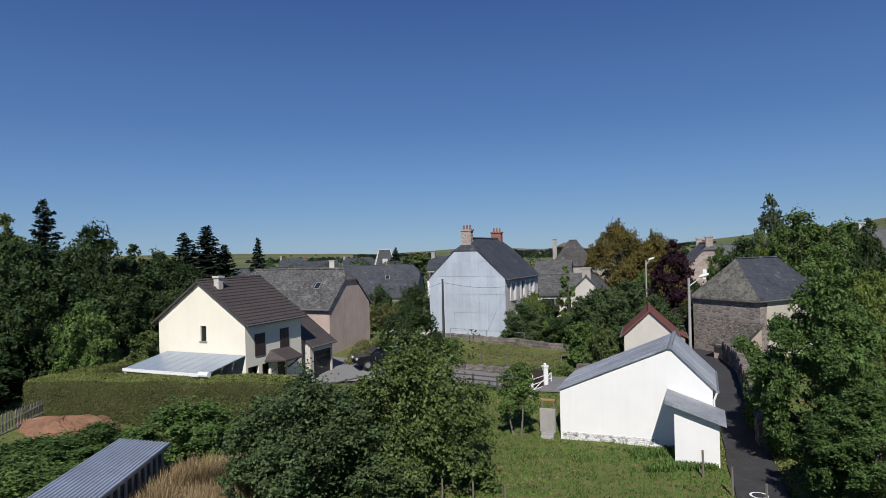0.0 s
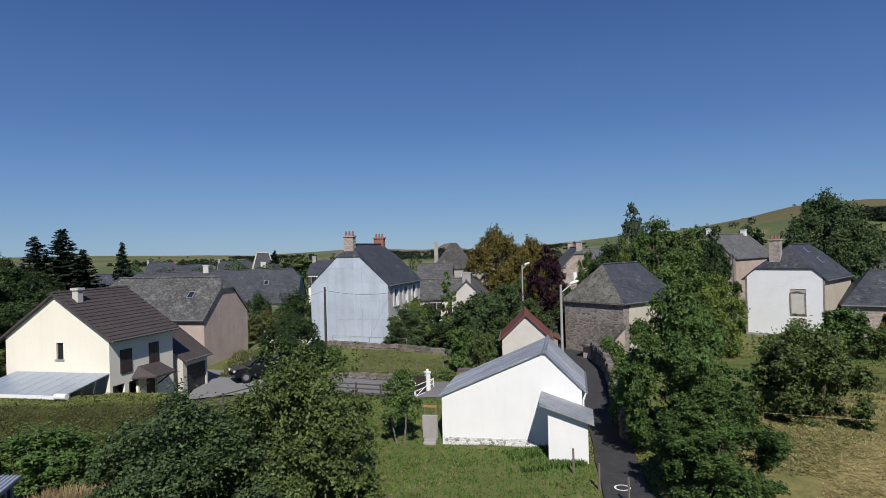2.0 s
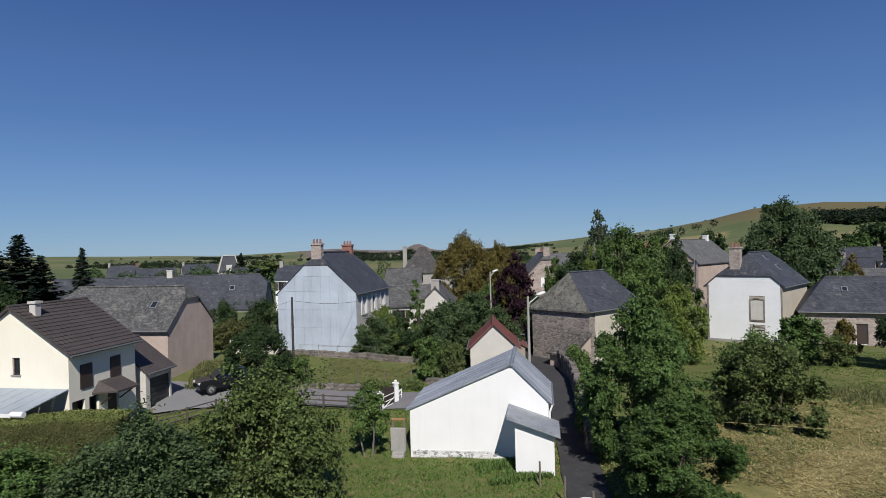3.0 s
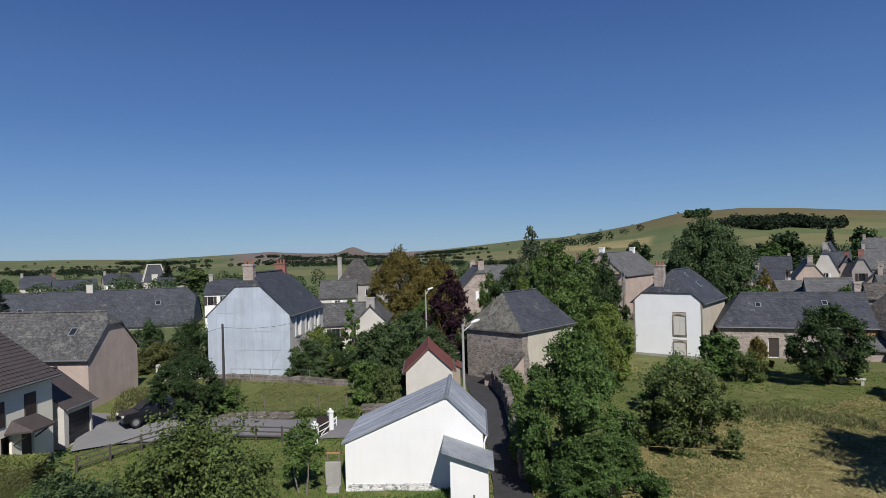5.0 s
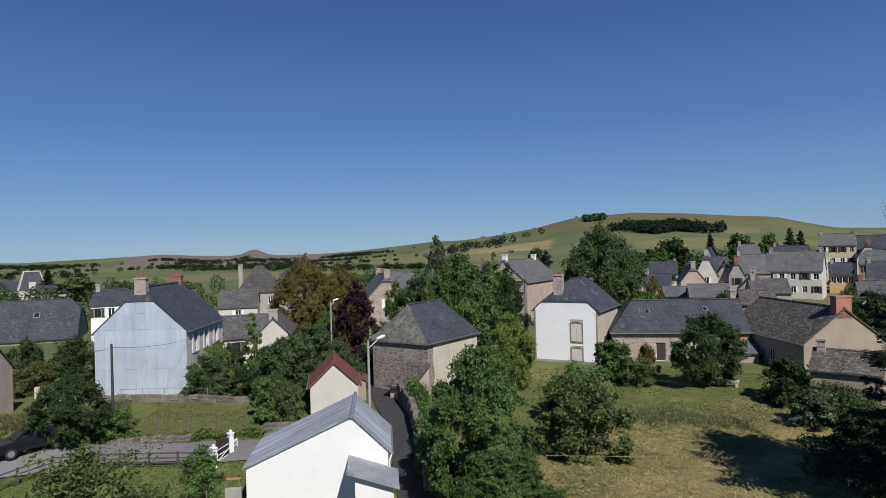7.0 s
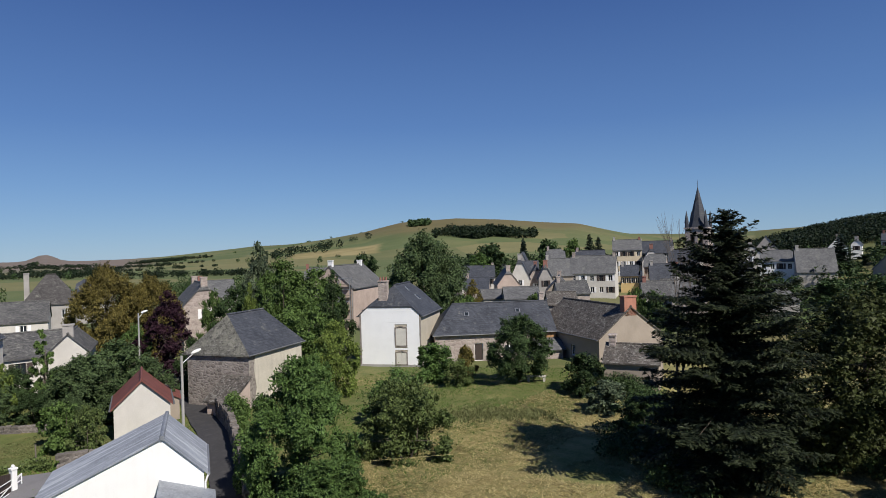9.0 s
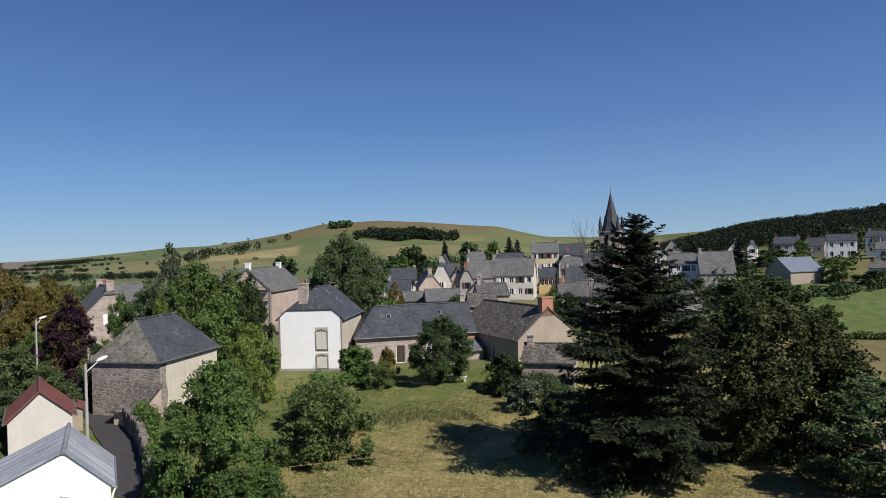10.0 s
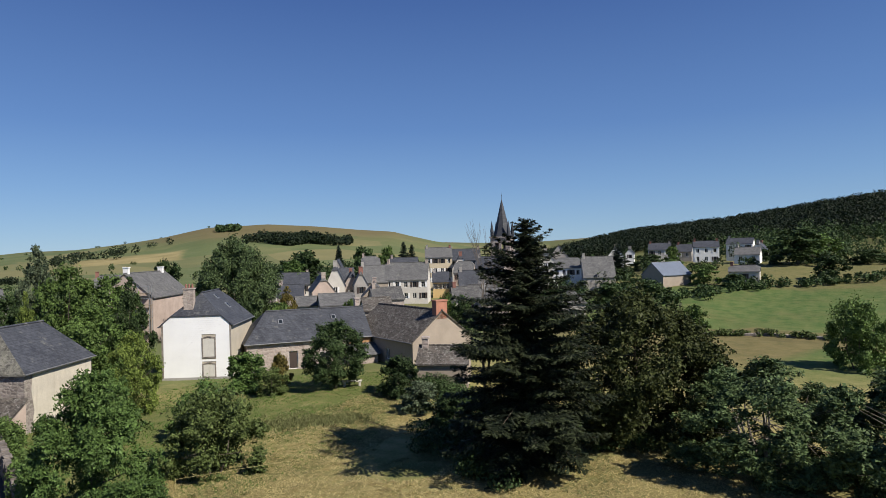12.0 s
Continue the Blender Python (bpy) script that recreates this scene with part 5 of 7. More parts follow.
# ---- the village ----
# x, y, z, turn, length, width, eaves, ridge, facing, wall, roof, window columns, rows, label
VILLAGE = (
    (129.5, 82.2, 1.6, -57, 10.4, 9.0, 5.8, 9.7, "S", OFFWHITE, SLATE_GREY, 5, 2, "two-storey off-white house with grey roof"),
    (124.7, 89.2, 1.8, -54, 6.1, 9.0, 5.2, 9.0, "S", OCHRE, SLATE_GREY, 0, 0, "ochre house with grey slate roof"),
    (143.4, 103.5, 2.3, -54, 5.0, 8.0, 8.4, 10.6, "S", PINK_STONE, SLATE_GREY, 0, 0, "stone house behind the village street"),
    (172.5, 98.1, 2.0, -60, 8.3, 9.0, 10.1, 13.1, "S", BUFF, SLATE_GREY, 4, 3, "tall buff house with rows of windows"),
    (146.3, 82.5, 1.6, -60, 4.3, 8.0, 4.3, 6.7, "S", YELLOW, SLATE, 4, 2, "yellow rendered house with slate roof"),
    (122.9, 114.9, 2.3, -47, 9.8, 9.0, 4.0, 6.8, "S", OFFWHITE, SLATE, 4, 1, "white house row with slate roof"),
    (110.5, 93.5, 1.7, 41, 12.0, 5.0, 4.0, 7.3, "G", PINKISH, SLATE_GREY, 1, 1, "house with weathered pink gable"),
    (121.9, 98.6, 2.0, 39, 12.0, 4.6, 4.5, 9.4, "G", OFFWHITE, SLATE, 1, 2, "narrow white gabled house"),
    (134.3, 105.6, 2.3, -52, 4.8, 8.0, 3.7, 7.7, "S", OFFWHITE, SLATE, 2, 2, "white house with slate roof"),
    (126.7, 97.5, 2.0, 38, 10.0, 4.9, 3.4, 7.2, "G", PINK_STONE, SLATE, 1, 1, "stone gabled house in the village"),
    (99.0, 70.3, 1.1, 36, 9.0, 4.9, 4.5, 7.1, "G", OCHRE, SLATE_OLD, 1, 0, "small ochre house with mossy roof"),
    (69.0, 48.5, 1.0, -54, 3.7, 7.0, 5.5, 6.8, "S", GREY_RENDER, LAUZE, 0, 0, "low outbuilding with dark slab roof"),
    (167.5, 87.6, 1.7, 28, 10.0, 5.0, 7.1, 11.1, "G", OFFWHITE, SLATE, 1, 2, "white gabled village house"),
    (194.3, 100.0, 1.8, -62, 10.6, 9.0, 9.0, 12.7, "S", GREY_RENDER, SLATE, 3, 1, "grey village house in the village"),
    (145.7, 73.1, 1.4, -63, 6.2, 8.0, 3.8, 7.3, "S", OFFWHITE, SLATE, 3, 2, "white village house in the village"),
    (115.6, 55.0, 1.1, -64, 5.6, 8.0, 3.2, 5.8, "S", GREY_RENDER, SLATE_OLD, 2, 1, "grey house with mossy roof"),
    (160.7, 51.5, 2.6, -72, 7.1, 9.0, 6.3, 8.7, "S", WHITE_RENDER, SLATE_GREY, 4, 1, "long white house with grey roof"),
    (158.0, 43.1, 3.6, -74, 7.7, 9.0, 3.1, 8.0, "S", GREY_RENDER, SLATE_GREY, 0, 0, "barn with tall grey roof"),
    (229.5, 56.2, 6.1, 14, 10.0, 5.4, 4.8, 8.0, "G", WHITE_RENDER, SLATE, 1, 1, "white gabled house in the village"),
    (242.9, 54.1, 6.8, 13, 9.0, 3.1, 4.7, 6.5, "G", WHITE_RENDER, SLATE, 1, 1, "small white gabled house"),
    (232.3, 41.2, 7.9, -80, 7.4, 9.0, 4.8, 7.0, "S", OFFWHITE, SLATE, 3, 2, "off-white house with slate roof"),
    (239.6, 33.9, 8.3, -82, 5.5, 9.0, 3.5, 6.0, "S", GREY_RENDER, SLATE, 2, 2, "grey house with slate roof"),
    (224.6, 25.1, 8.3, -83, 7.8, 9.0, 5.0, 6.9, "S", WHITE_RENDER, SLATE, 3, 2, "white house with slate roof"),
    (241.5, 15.7, 8.2, -86, 8.3, 9.0, 5.9, 7.8, "S", WHITE_RENDER, SLATE, 3, 2, "white house with slate roof"),
    (205.8, 11.2, 8.3, -86, 6.7, 9.0, 2.6, 4.6, "S", WHITE_RENDER, SLATE_GREY, 2, 1, "white bungalow with grey roof"),
    (235.9, 9.5, 8.2, 3, 9.0, 4.2, 4.1, 6.1, "G", WHITE_RENDER, SLATE, 1, 1, "small white gabled house"),
    (158.3, 9.1, 5.6, -86, 6.3, 6.0, 2.2, 3.4, "S", OFFWHITE, SLATE_GREY, 1, 1, "low white shed in the village"),
    (185.9, 62.8, 2.8, 19, 10.0, 5.7, 8.5, 12.2, "G", GREY_RENDER, SLATE, 1, 1, "grey gabled house beside the church"),
    (-28.5, 212.4, 3.2, 8, 11.0, 10.0, 2.2, 5.0, "S", OFFWHITE, SLATE, 4, 1, "white manor house with slate roof"),
    (-33.4, 170.6, 2.8, 11, 9.1, 9.0, 2.6, 5.2, "S", GREY_RENDER, SLATE, 0, 0, "grey house with slate roof"),
    (0.5, 107.3, 1.8, -0, 5.4, 8.0, 5.3, 7.2, "S", WHITE_RENDER, SLATE, 3, 1, "white house with slate roof"),
    (19.4, 110.1, 1.0, -10, 6.1, 9.0, 4.3, 6.9, "S", OFFWHITE, SLATE_OLD, 1, 1, "house with dormer and mossy slate roof"),
    (13.2, 71.6, 1.2, -10, 5.3, 7.0, 3.9, 5.8, "S", OFFWHITE, SLATE_OLD, 2, 1, "low house with mossy slate roof"),
    (16.3, 69.9, 1.0, 77, 7.0, 3.3, 4.4, 6.0, "G", OFFWHITE, SLATE_OLD, 0, 0, "low house with white gable"),
    (37.4, 89.9, 1.0, 68, 10.0, 5.7, 6.2, 9.2, "G", PINK_STONE, SLATE_OLD, 1, 1, "stone house with steep gable"),
    (43.6, 98.6, 1.0, -24, 5.6, 9.0, 6.6, 8.9, "S", GREY_RENDER, SLATE_GREY, 0, 0, "house with grey slate roof"),
    (84.1, 131.3, 2.0, -33, 6.2, 9.0, 5.2, 8.3, "S", GREY_RENDER, SLATE_GREY, 0, 0, "house with grey slate roof"),
    (122.8, 116.1, 2.3, -46, 12.1, 9.0, 3.8, 6.7, "S", OFFWHITE, SLATE, 6, 1, "white row house with slate roof"),
    (36.5, 138.6, 1.6, -15, 6.3, 8.0, 5.9, 8.3, "S", GREY_RENDER, SLATE, 0, 0, "grey house with slate roof"),
    (141.9, 123.0, 2.8, -49, 5.8, 8.0, 3.3, 5.8, "S", OFFWHITE, SLATE, 3, 1, "white house behind the village"),
    (150.4, 120.7, 2.8, 39, 8.0, 3.4, 6.0, 9.4, "G", GREY_RENDER, SLATE, 1, 1, "narrow grey gabled house"),
    (110.5, 82.4, 1.5, 37, 8.0, 2.9, 5.7, 8.6, "G", GREY_RENDER, SLATE_OLD, 1, 1, "narrow grey gabled house"),
    (91.6, 62.6, 1.0, -55, 5.3, 8.0, 4.9, 6.7, "S", PINK_STONE, SLATE_OLD, 0, 0, "low stone house with mossy roof"),
    (95.9, 89.0, 1.3, -47, 5.1, 8.0, 4.4, 6.5, "S", PINK_STONE, SLATE, 0, 0, "stone house with slate roof"),
    (152.1, 97.9, 2.2, -57, 8.0, 8.0, 7.3, 10.1, "S", GREY_RENDER, SLATE, 0, 0, "house with dark slate roof"),
    (137.9, 83.9, 1.7, 32, 9.0, 3.7, 5.0, 8.1, "G", OFFWHITE, SLATE, 1, 1, "white gabled village house"),
    (155.7, 80.0, 1.5, -62, 5.4, 8.0, 6.4, 9.4, "S", PINK_STONE, SLATE_GREY, 2, 1, "stone village house in the village"),
    (166.2, 76.7, 1.4, -65, 8.1, 8.0, 7.4, 10.6, "S", GREY_RENDER, SLATE, 2, 1, "grey house beside the church"),
    (130.3, 59.2, 1.1, -65, 6.3, 8.0, 5.1, 7.7, "S", OFFWHITE, SLATE_GREY, 2, 1, "white house beside the church"),
    (143.4, 55.2, 1.3, -69, 7.3, 9.0, 5.2, 8.0, "S", GREY_RENDER, SLATE, 0, 0, "grey house behind the fir"),
    (177.5, 64.0, 2.2, 20, 9.0, 5.7, 8.1, 11.0, "G", OFFWHITE, SLATE, 1, 1, "white gabled house beside the church"),
    (6.7, 153.1, 2.4, -3, 5.8, 8.0, 2.2, 3.4, "S", GREY_RENDER, SLATE, 0, 0, "grey house behind the metal-clad house"),
    (-11.5, 193.0, 3.1, 3, 10.9, 8.0, 2.2, 4.0, "S", GREY_RENDER, SLATE, 0, 0, "grey house with slate roof"),
    (-47.5, 197.7, 3.2, 13, 8.2, 8.0, 2.5, 5.4, "S", OFFWHITE, SLATE, 0, 0, "white house with slate roof"),
    (79.7, 70.6, 1.0, -48, 3.4, 7.0, 4.6, 5.8, "S", OFFWHITE, SLATE_GREY, 0, 0, "low shed with pale roof behind the long house"),
    (78.7, 63.3, 1.0, -51, 5.5, 8.0, 5.0, 6.5, "S", GREY_RENDER, SLATE_GREY, 0, 0, "low outbuilding with grey slate roof"),
    (78.1, 78.7, 1.1, -44, 3.7, 8.0, 4.5, 6.0, "S", OCHRE, LAUZE, 0, 0, "low house with brown slab roof"),
    (52.0, 28.3, 1.4, -60, 4.7, 5.0, 2.2, 3.4, "S", OCHRE, LAUZE, 0, 0, "low shed with brown slab roof beside the ochre house"),
    (102.5, 52.1, 1.0, -63, 5.4, 8.0, 4.2, 6.3, "S", GREY_RENDER, SLATE_OLD, 1, 1, "low grey house with mossy roof below the church"),
    (97.6, 44.0, 1.2, -65, 4.8, 8.0, 4.2, 6.2, "S", PINK_STONE, SLATE_GREY, 0, 0, "low stone outbuilding below the church"),
)
rng_v = random.Random(7)
for hx, hy, hz, turn, L, W, E_, R_, facing, wall, roof, cols, rows, label in VILLAGE:
    wins = []
    side, n = ("S", L) if facing == "S" else ("W", W)
    storey = 2.7 if rows < 3 else 2.9
    for r in range(rows):
        for c in range(cols):
            top = E_ - 0.55 - r * storey
            hgt = 1.35
            if top - hgt > 0.2:
                wins.append((side, n * (c + 0.5) / cols, top - hgt, min(0.9, n / cols * 0.5), hgt, rng_v.choice(("shutters", "plainw", "brown")) if wall is not YELLOW else "dark"))
    chim = [(-L / 2 + 0.5, 0.0, R_ - 1.0, R_ + 0.9, 0.6, 0.9, rng_v.choice((BRICK, PINK_STONE, GREY_RENDER, GREY_RENDER)))] if rng_v.random() < 0.75 else []
    if L > 7 and rng_v.random() < 0.6:
        chim.append((L / 2 - 0.5, 0.0, R_ - 1.0, R_ + 0.8, 0.6, 0.8, rng_v.choice((BRICK, PINK_STONE))))
    q = rng_v.choice((0.0, 0.0, 0.3))
    house(hx, hy, hz, turn + rng_v.uniform(-8, 8), L, W, E_, R_, wall, roof, label, qa=q, qb=q, windows=wins, chimneys=chim, far=True, sink=3.0, group="village houses")

house(26.4, 127.3, 1.3, -12, 8.6, 9.0, 5.4, 10.2, GREY_RENDER, SLATE_WARM, "tall house with steep hipped slate roof and big chimney", qa=1, qb=1, hip=0.8, far=True, sink=3,
      windows=[("S", 2.2, 2.8, 0.9, 1.4, "plainw"), ("S", 6.2, 2.8, 0.9, 1.4, "plainw")], chimneys=[(-3.6, -1.5, 5.0, 10.6, 0.8, 0.9, GREY_RENDER)], group="village houses")
# hipped grey pavilion and the farm barn
px_, py_ = polar(72.6, 112)
house(px_, py_, ground_z(px_, py_), -60, 4.2, 4.2, 2.6, 4.6, GREY_RENDER, SLATE_GREY, "grey square pavilion with hipped roof", qa=1, qb=1, hip=0.85, far=True, name="pavilion", category="pavilion", sink=3)
bx_, by_ = polar(80.6, 152)
house(bx_, by_, ground_z(bx_, by_) - 0.5, -35, 8.5, 6.5, 3.0, 5.6, OCHRE, FARM_ROOF, "farm barn with blue-grey sheet roof", far=True, name="barn", category="barn", sink=3)


def build_church(x, y, z, turn):
    """Stone bell tower with a slate spire, corner pinnacles and nave."""
    root = thing("church", x, y, z, turn, "stone church with slate spire and pinnacles", "church")
    w, h, top = 3.0, 15.5, 27.2
    bm = bmesh.new()
    for k, (sx, dx, dy) in enumerate((("S", 0, 0), ("E", 0, 0), ("N", 0, 0), ("W", 0, 0))):
        m = side_frame(sx, 2 * w, 2 * w)

        def at(s, hh, d, m=m):
            return m @ Vector((s, d, hh))

        wall_grid(bm, at, 2 * w, h, [(1.3, 2.6, 11.0, 14.0), (3.4, 4.7, 11.0, 14.0)], 0.5)
    part("wall", bm, PINK_STONE, root, "pink-grey stone tower")
    bm = bmesh.new()
    add_box(bm, -w - 0.25, w + 0.25, -w - 0.25, w + 0.25, h, h + 0.4)
    part("cornice", bm, PINK_STONE, root)
    bm = bmesh.new()
    ring = []
    for r, zz in ((w * 1.02, h + 0.4), (w * 0.78, h + 2.2), (0.08, top)):
        ring.append([bm.verts.new((r * math.cos(t), r * math.sin(t), zz)) for t in (math.pi / 8 + k * math.pi / 4 for k in range(8))])
    for a, b in zip(ring, ring[1:]):
        for k in range(8):
            bm.faces.new((a[k], a[(k + 1) % 8], b[(k + 1) % 8], b[k]))
    sp = part("spire", bm, SLATE, root, "dark slate spire")
    bm = bmesh.new()
    tube(bm, (0, 0, top - 0.2), (0, 0, top + 2.0), 0.06, 0.04, 6)
    add_box(bm, -0.45, 0.45, -0.05, 0.05, top + 1.1, top + 1.25)
    part("cross", bm, DARK_PAINT, sp)
    for sx in (-1, 1):
        for sy in (-1, 1):
            bm = bmesh.new()
            tube(bm, (sx * w * 0.85, sy * w * 0.85, h + 0.4), (sx * w * 0.85, sy * w * 0.85, h + 1.8), 0.5, 0.5, 8)
            tube(bm, (sx * w * 0.85, sy * w * 0.85, h + 1.8), (sx * w * 0.85, sy * w * 0.85, h + 5.2), 0.62, 0.03, 8)
            part("pinnacle", bm, SLATE, root)
    bm = bmesh.new()
    add_box(bm, w, w + 20, -4.5, 4.5, -3, 8)
    part("nave", bm, PINK_STONE, root)
    bm = bmesh.new()
    slab(bm, [(w, -5, 7.8), (w + 20.3, -5, 7.8), (w + 20.3, 0, 13), (w, 0, 13)], 0.2)
    slab(bm, [(w, 0, 13), (w + 20.3, 0, 13), (w + 20.3, 5, 7.8), (w, 5, 7.8)], 0.2)
    bmesh.ops.recalc_face_normals(bm, faces=bm.faces[:])
    part("nave_roof", bm, SLATE, root)


cx_, cy_ = polar(66.3, 190)
build_church(cx_, cy_, 2.0, 10)


def build_manor_tower(x, y, z, turn):
    """Square slate-roofed pavilion with pale hips and a flat top."""
    root = thing("manor_tower", x, y, z, turn, "manor pavilion with steep slate roof and pale ridges", "tower")
    part("wall", box_bm(-3, 3, -3, 3, -3, 4.2), OFFWHITE, root)
    bm = bmesh.new()
    lo = [(-3.2, -3.2, 4.2), (3.2, -3.2, 4.2), (3.2, 3.2, 4.2), (-3.2, 3.2, 4.2)]
    hi = [(-1.8, -1.8, 9.2), (1.8, -1.8, 9.2), (1.8, 1.8, 9.2), (-1.8, 1.8, 9.2)]
    lv, hv = [bm.verts.new(p) for p in lo], [bm.verts.new(p) for p in hi]
    for k in range(4):
        bm.faces.new((lv[k], lv[(k + 1) % 4], hv[(k + 1) % 4], hv[k]))
    bm.faces.new(hv)
    rf = part("roof", bm, SLATE, root)
    for a, b in zip(lo, hi):
        bm = bmesh.new()
        tube(bm, a, b, 0.16, 0.14, 6)
        part("hip_cap", bm, OFFWHITE, rf, "pale hip capping")
    bm = bmesh.new()
    add_box(bm, -2.0, 2.0, -2.0, 2.0, 9.2, 9.4)
    part("cornice", bm, OFFWHITE, rf)
    bm = bmesh.new()
    add_box(bm, -0.8, 0.8, -3.5, -2.4, 4.6, 6.4)
    part("dormer", bm, OFFWHITE, rf, "white dormer")


tx_, ty_ = polar(-5.35, 205)
build_manor_tower(tx_, ty_, 1.5, 8)


def build_scaffold_house():
    """Gabled house with scaffolding on its front."""
    x, y = polar(35.3, 112)
    z = ground_z(x, y)
    house(x, y, z, 30, 14, 8.5, 7.0, 10.6, PINKISH, SLATE_GREY, "tall pinkish house under renovation with slate roof", far=True, sink=3,
          windows=[("W", s, h, 0.9, 1.4, "plainw") for s in (2.2, 4.3, 6.3) for h in (1.0, 4.0)], chimneys=[(-6.0, 0.2, 9.6, 11.6, 0.6, 0.8, WHITE_RENDER), (5.5, 0, 9.6, 11.4, 0.6, 0.8, WHITE_RENDER)])
    root = thing("scaffold", x, y, z, 30, "scaffolding with timber decks on a gable wall", "scaffold")
    for k in range(5):
        yy = -4.2 + 2.1 * k
        for xx in (-7.3, -8.2):
            bm = bmesh.new()
            tube(bm, (xx, yy, -2), (xx, yy, 8.6), 0.05, 0.05, 6)
            part("pole", bm, STEEL, root)
    for k, h in enumerate((1.8, 3.8, 5.8, 7.6)):
        part("deck", box_bm(-8.2, -7.3, -4.3, 4.3, h, h + 0.07), WOOD, root)
        bm = bmesh.new()
        tube(bm, (-8.2, -4.3, h + 1.0), (-8.2, 4.3, h + 1.0), 0.04, 0.04, 6)
        part("rail", bm, STEEL, root)


build_scaffold_house()


POLE_WOOD = plain("tarred_wood", (0.045, 0.042, 0.04), 0.8, 0, 0.3, 5, 0.3)


# ---- roads, walls, fences ----
def strip(name, pts, width, mat, lift, label, category, crown=0.0):
    """A road ribbon that follows the ground."""
    fine = []
    for (x0, y0), (x1, y1) in zip(pts, pts[1:]):
        n = max(2, int(math.hypot(x1 - x0, y1 - y0) / 1.2))
        fine += [(x0 + (x1 - x0) * k / n, y0 + (y1 - y0) * k / n) for k in range(n)]
    fine.append(pts[-1])
    for _ in range(6):
        fine = [fine[0]] + [((a[0] + 2 * b[0] + c[0]) / 4, (a[1] + 2 * b[1] + c[1]) / 4) for a, b, c in zip(fine, fine[1:], fine[2:])] + [fine[-1]]
    v, f = [], []
    cols = 5
    for k, (x, y) in enumerate(fine):
        a, b = fine[max(k - 1, 0)], fine[min(k + 1, len(fine) - 1)]
        d = Vector((b[0] - a[0], b[1] - a[1])).normalized()
        nx, ny = -d.y, d.x
        for c in range(cols):
            o = (c / (cols - 1) - 0.5) * width * (1 + 0.04 * math.sin(k * 1.7))
            px, py = x + nx * o, y + ny * o
            v.append((px, py, ground_z(px, py) + lift))
        if k:
            for c in range(cols - 1):
                i = (k - 1) * cols + c
                f.append((i + 1, i, i + cols, i + cols + 1))
    return tagged(mesh_object(name, v, f, mat), label, category, kind="structure")


strip("road", [(-30, 58), (-16, 53.5), (-8, 50), (-2, 47.5), (0.3, 45.4), (8, 42.0), (13.5, 40.5), (16.2, 40.6)], 3.4, ROAD_GREY, 0.09, "narrow grey asphalt road between the gardens", "road")
strip("lane", [(10.2, 18), (13.2, 27), (15.3, 32.4), (18.6, 42), (21.5, 53), (24.8, 64.5), (27, 74)], 2.0, ASPHALT, 0.1, "narrow shaded asphalt lane beside the shed", "lane")
strip("drive", [(-9.5, 47.2), (-6.5, 47.6), (-2.5, 46.6)], 4.6, DRIVE, 0.16, "pale paved drive before the garage", "drive")


def ring_mark():
    bm = bmesh.new()
    n = 28
    for k in range(n):
        t0, t1 = 2 * math.pi * k / n, 2 * math.pi * (k + 1) / n
        pts = [(r * math.cos(t), r * math.sin(t), 0) for r, t in ((0.27, t0), (0.36, t0), (0.36, t1), (0.27, t1))]
        face(bm, pts)
    ob = part("road_mark", bm, WHITE_PAINT, None)
    x, y = 12.5, 25.3
    ob.matrix_world = pose(x, y, ground_z(x, y) + 0.125)
    tagged(ob, "small white painted ring on the lane", "road mark")


ring_mark()


def stone_meshes(mat, thick, seed):
    """A few rough stones, shared by all the stones of a wall."""
    rng = random.Random(seed)
    out = []
    for k in range(7):
        bm = bmesh.new()
        hw = rng.uniform(0.19, 0.25)
        add_box(bm, -hw, hw, -thick / 2, thick / 2, -0.2, 0.14)
        bmesh.ops.bevel(bm, geom=[e for e in bm.edges if e.verts[0].co.z + e.verts[1].co.z > 0.1], offset=0.035, segments=1, affect="EDGES")
        for v in bm.verts:
            v.co += Vector((rng.uniform(-0.03, 0.03), rng.uniform(-0.03, 0.03), rng.uniform(-0.02, 0.02)))
        bm.normal_update()
        me = bpy.data.meshes.new("stone")
        bm.to_mesh(me)
        bm.free()
        me.materials.append(mat)
        out.append(me)
    return out


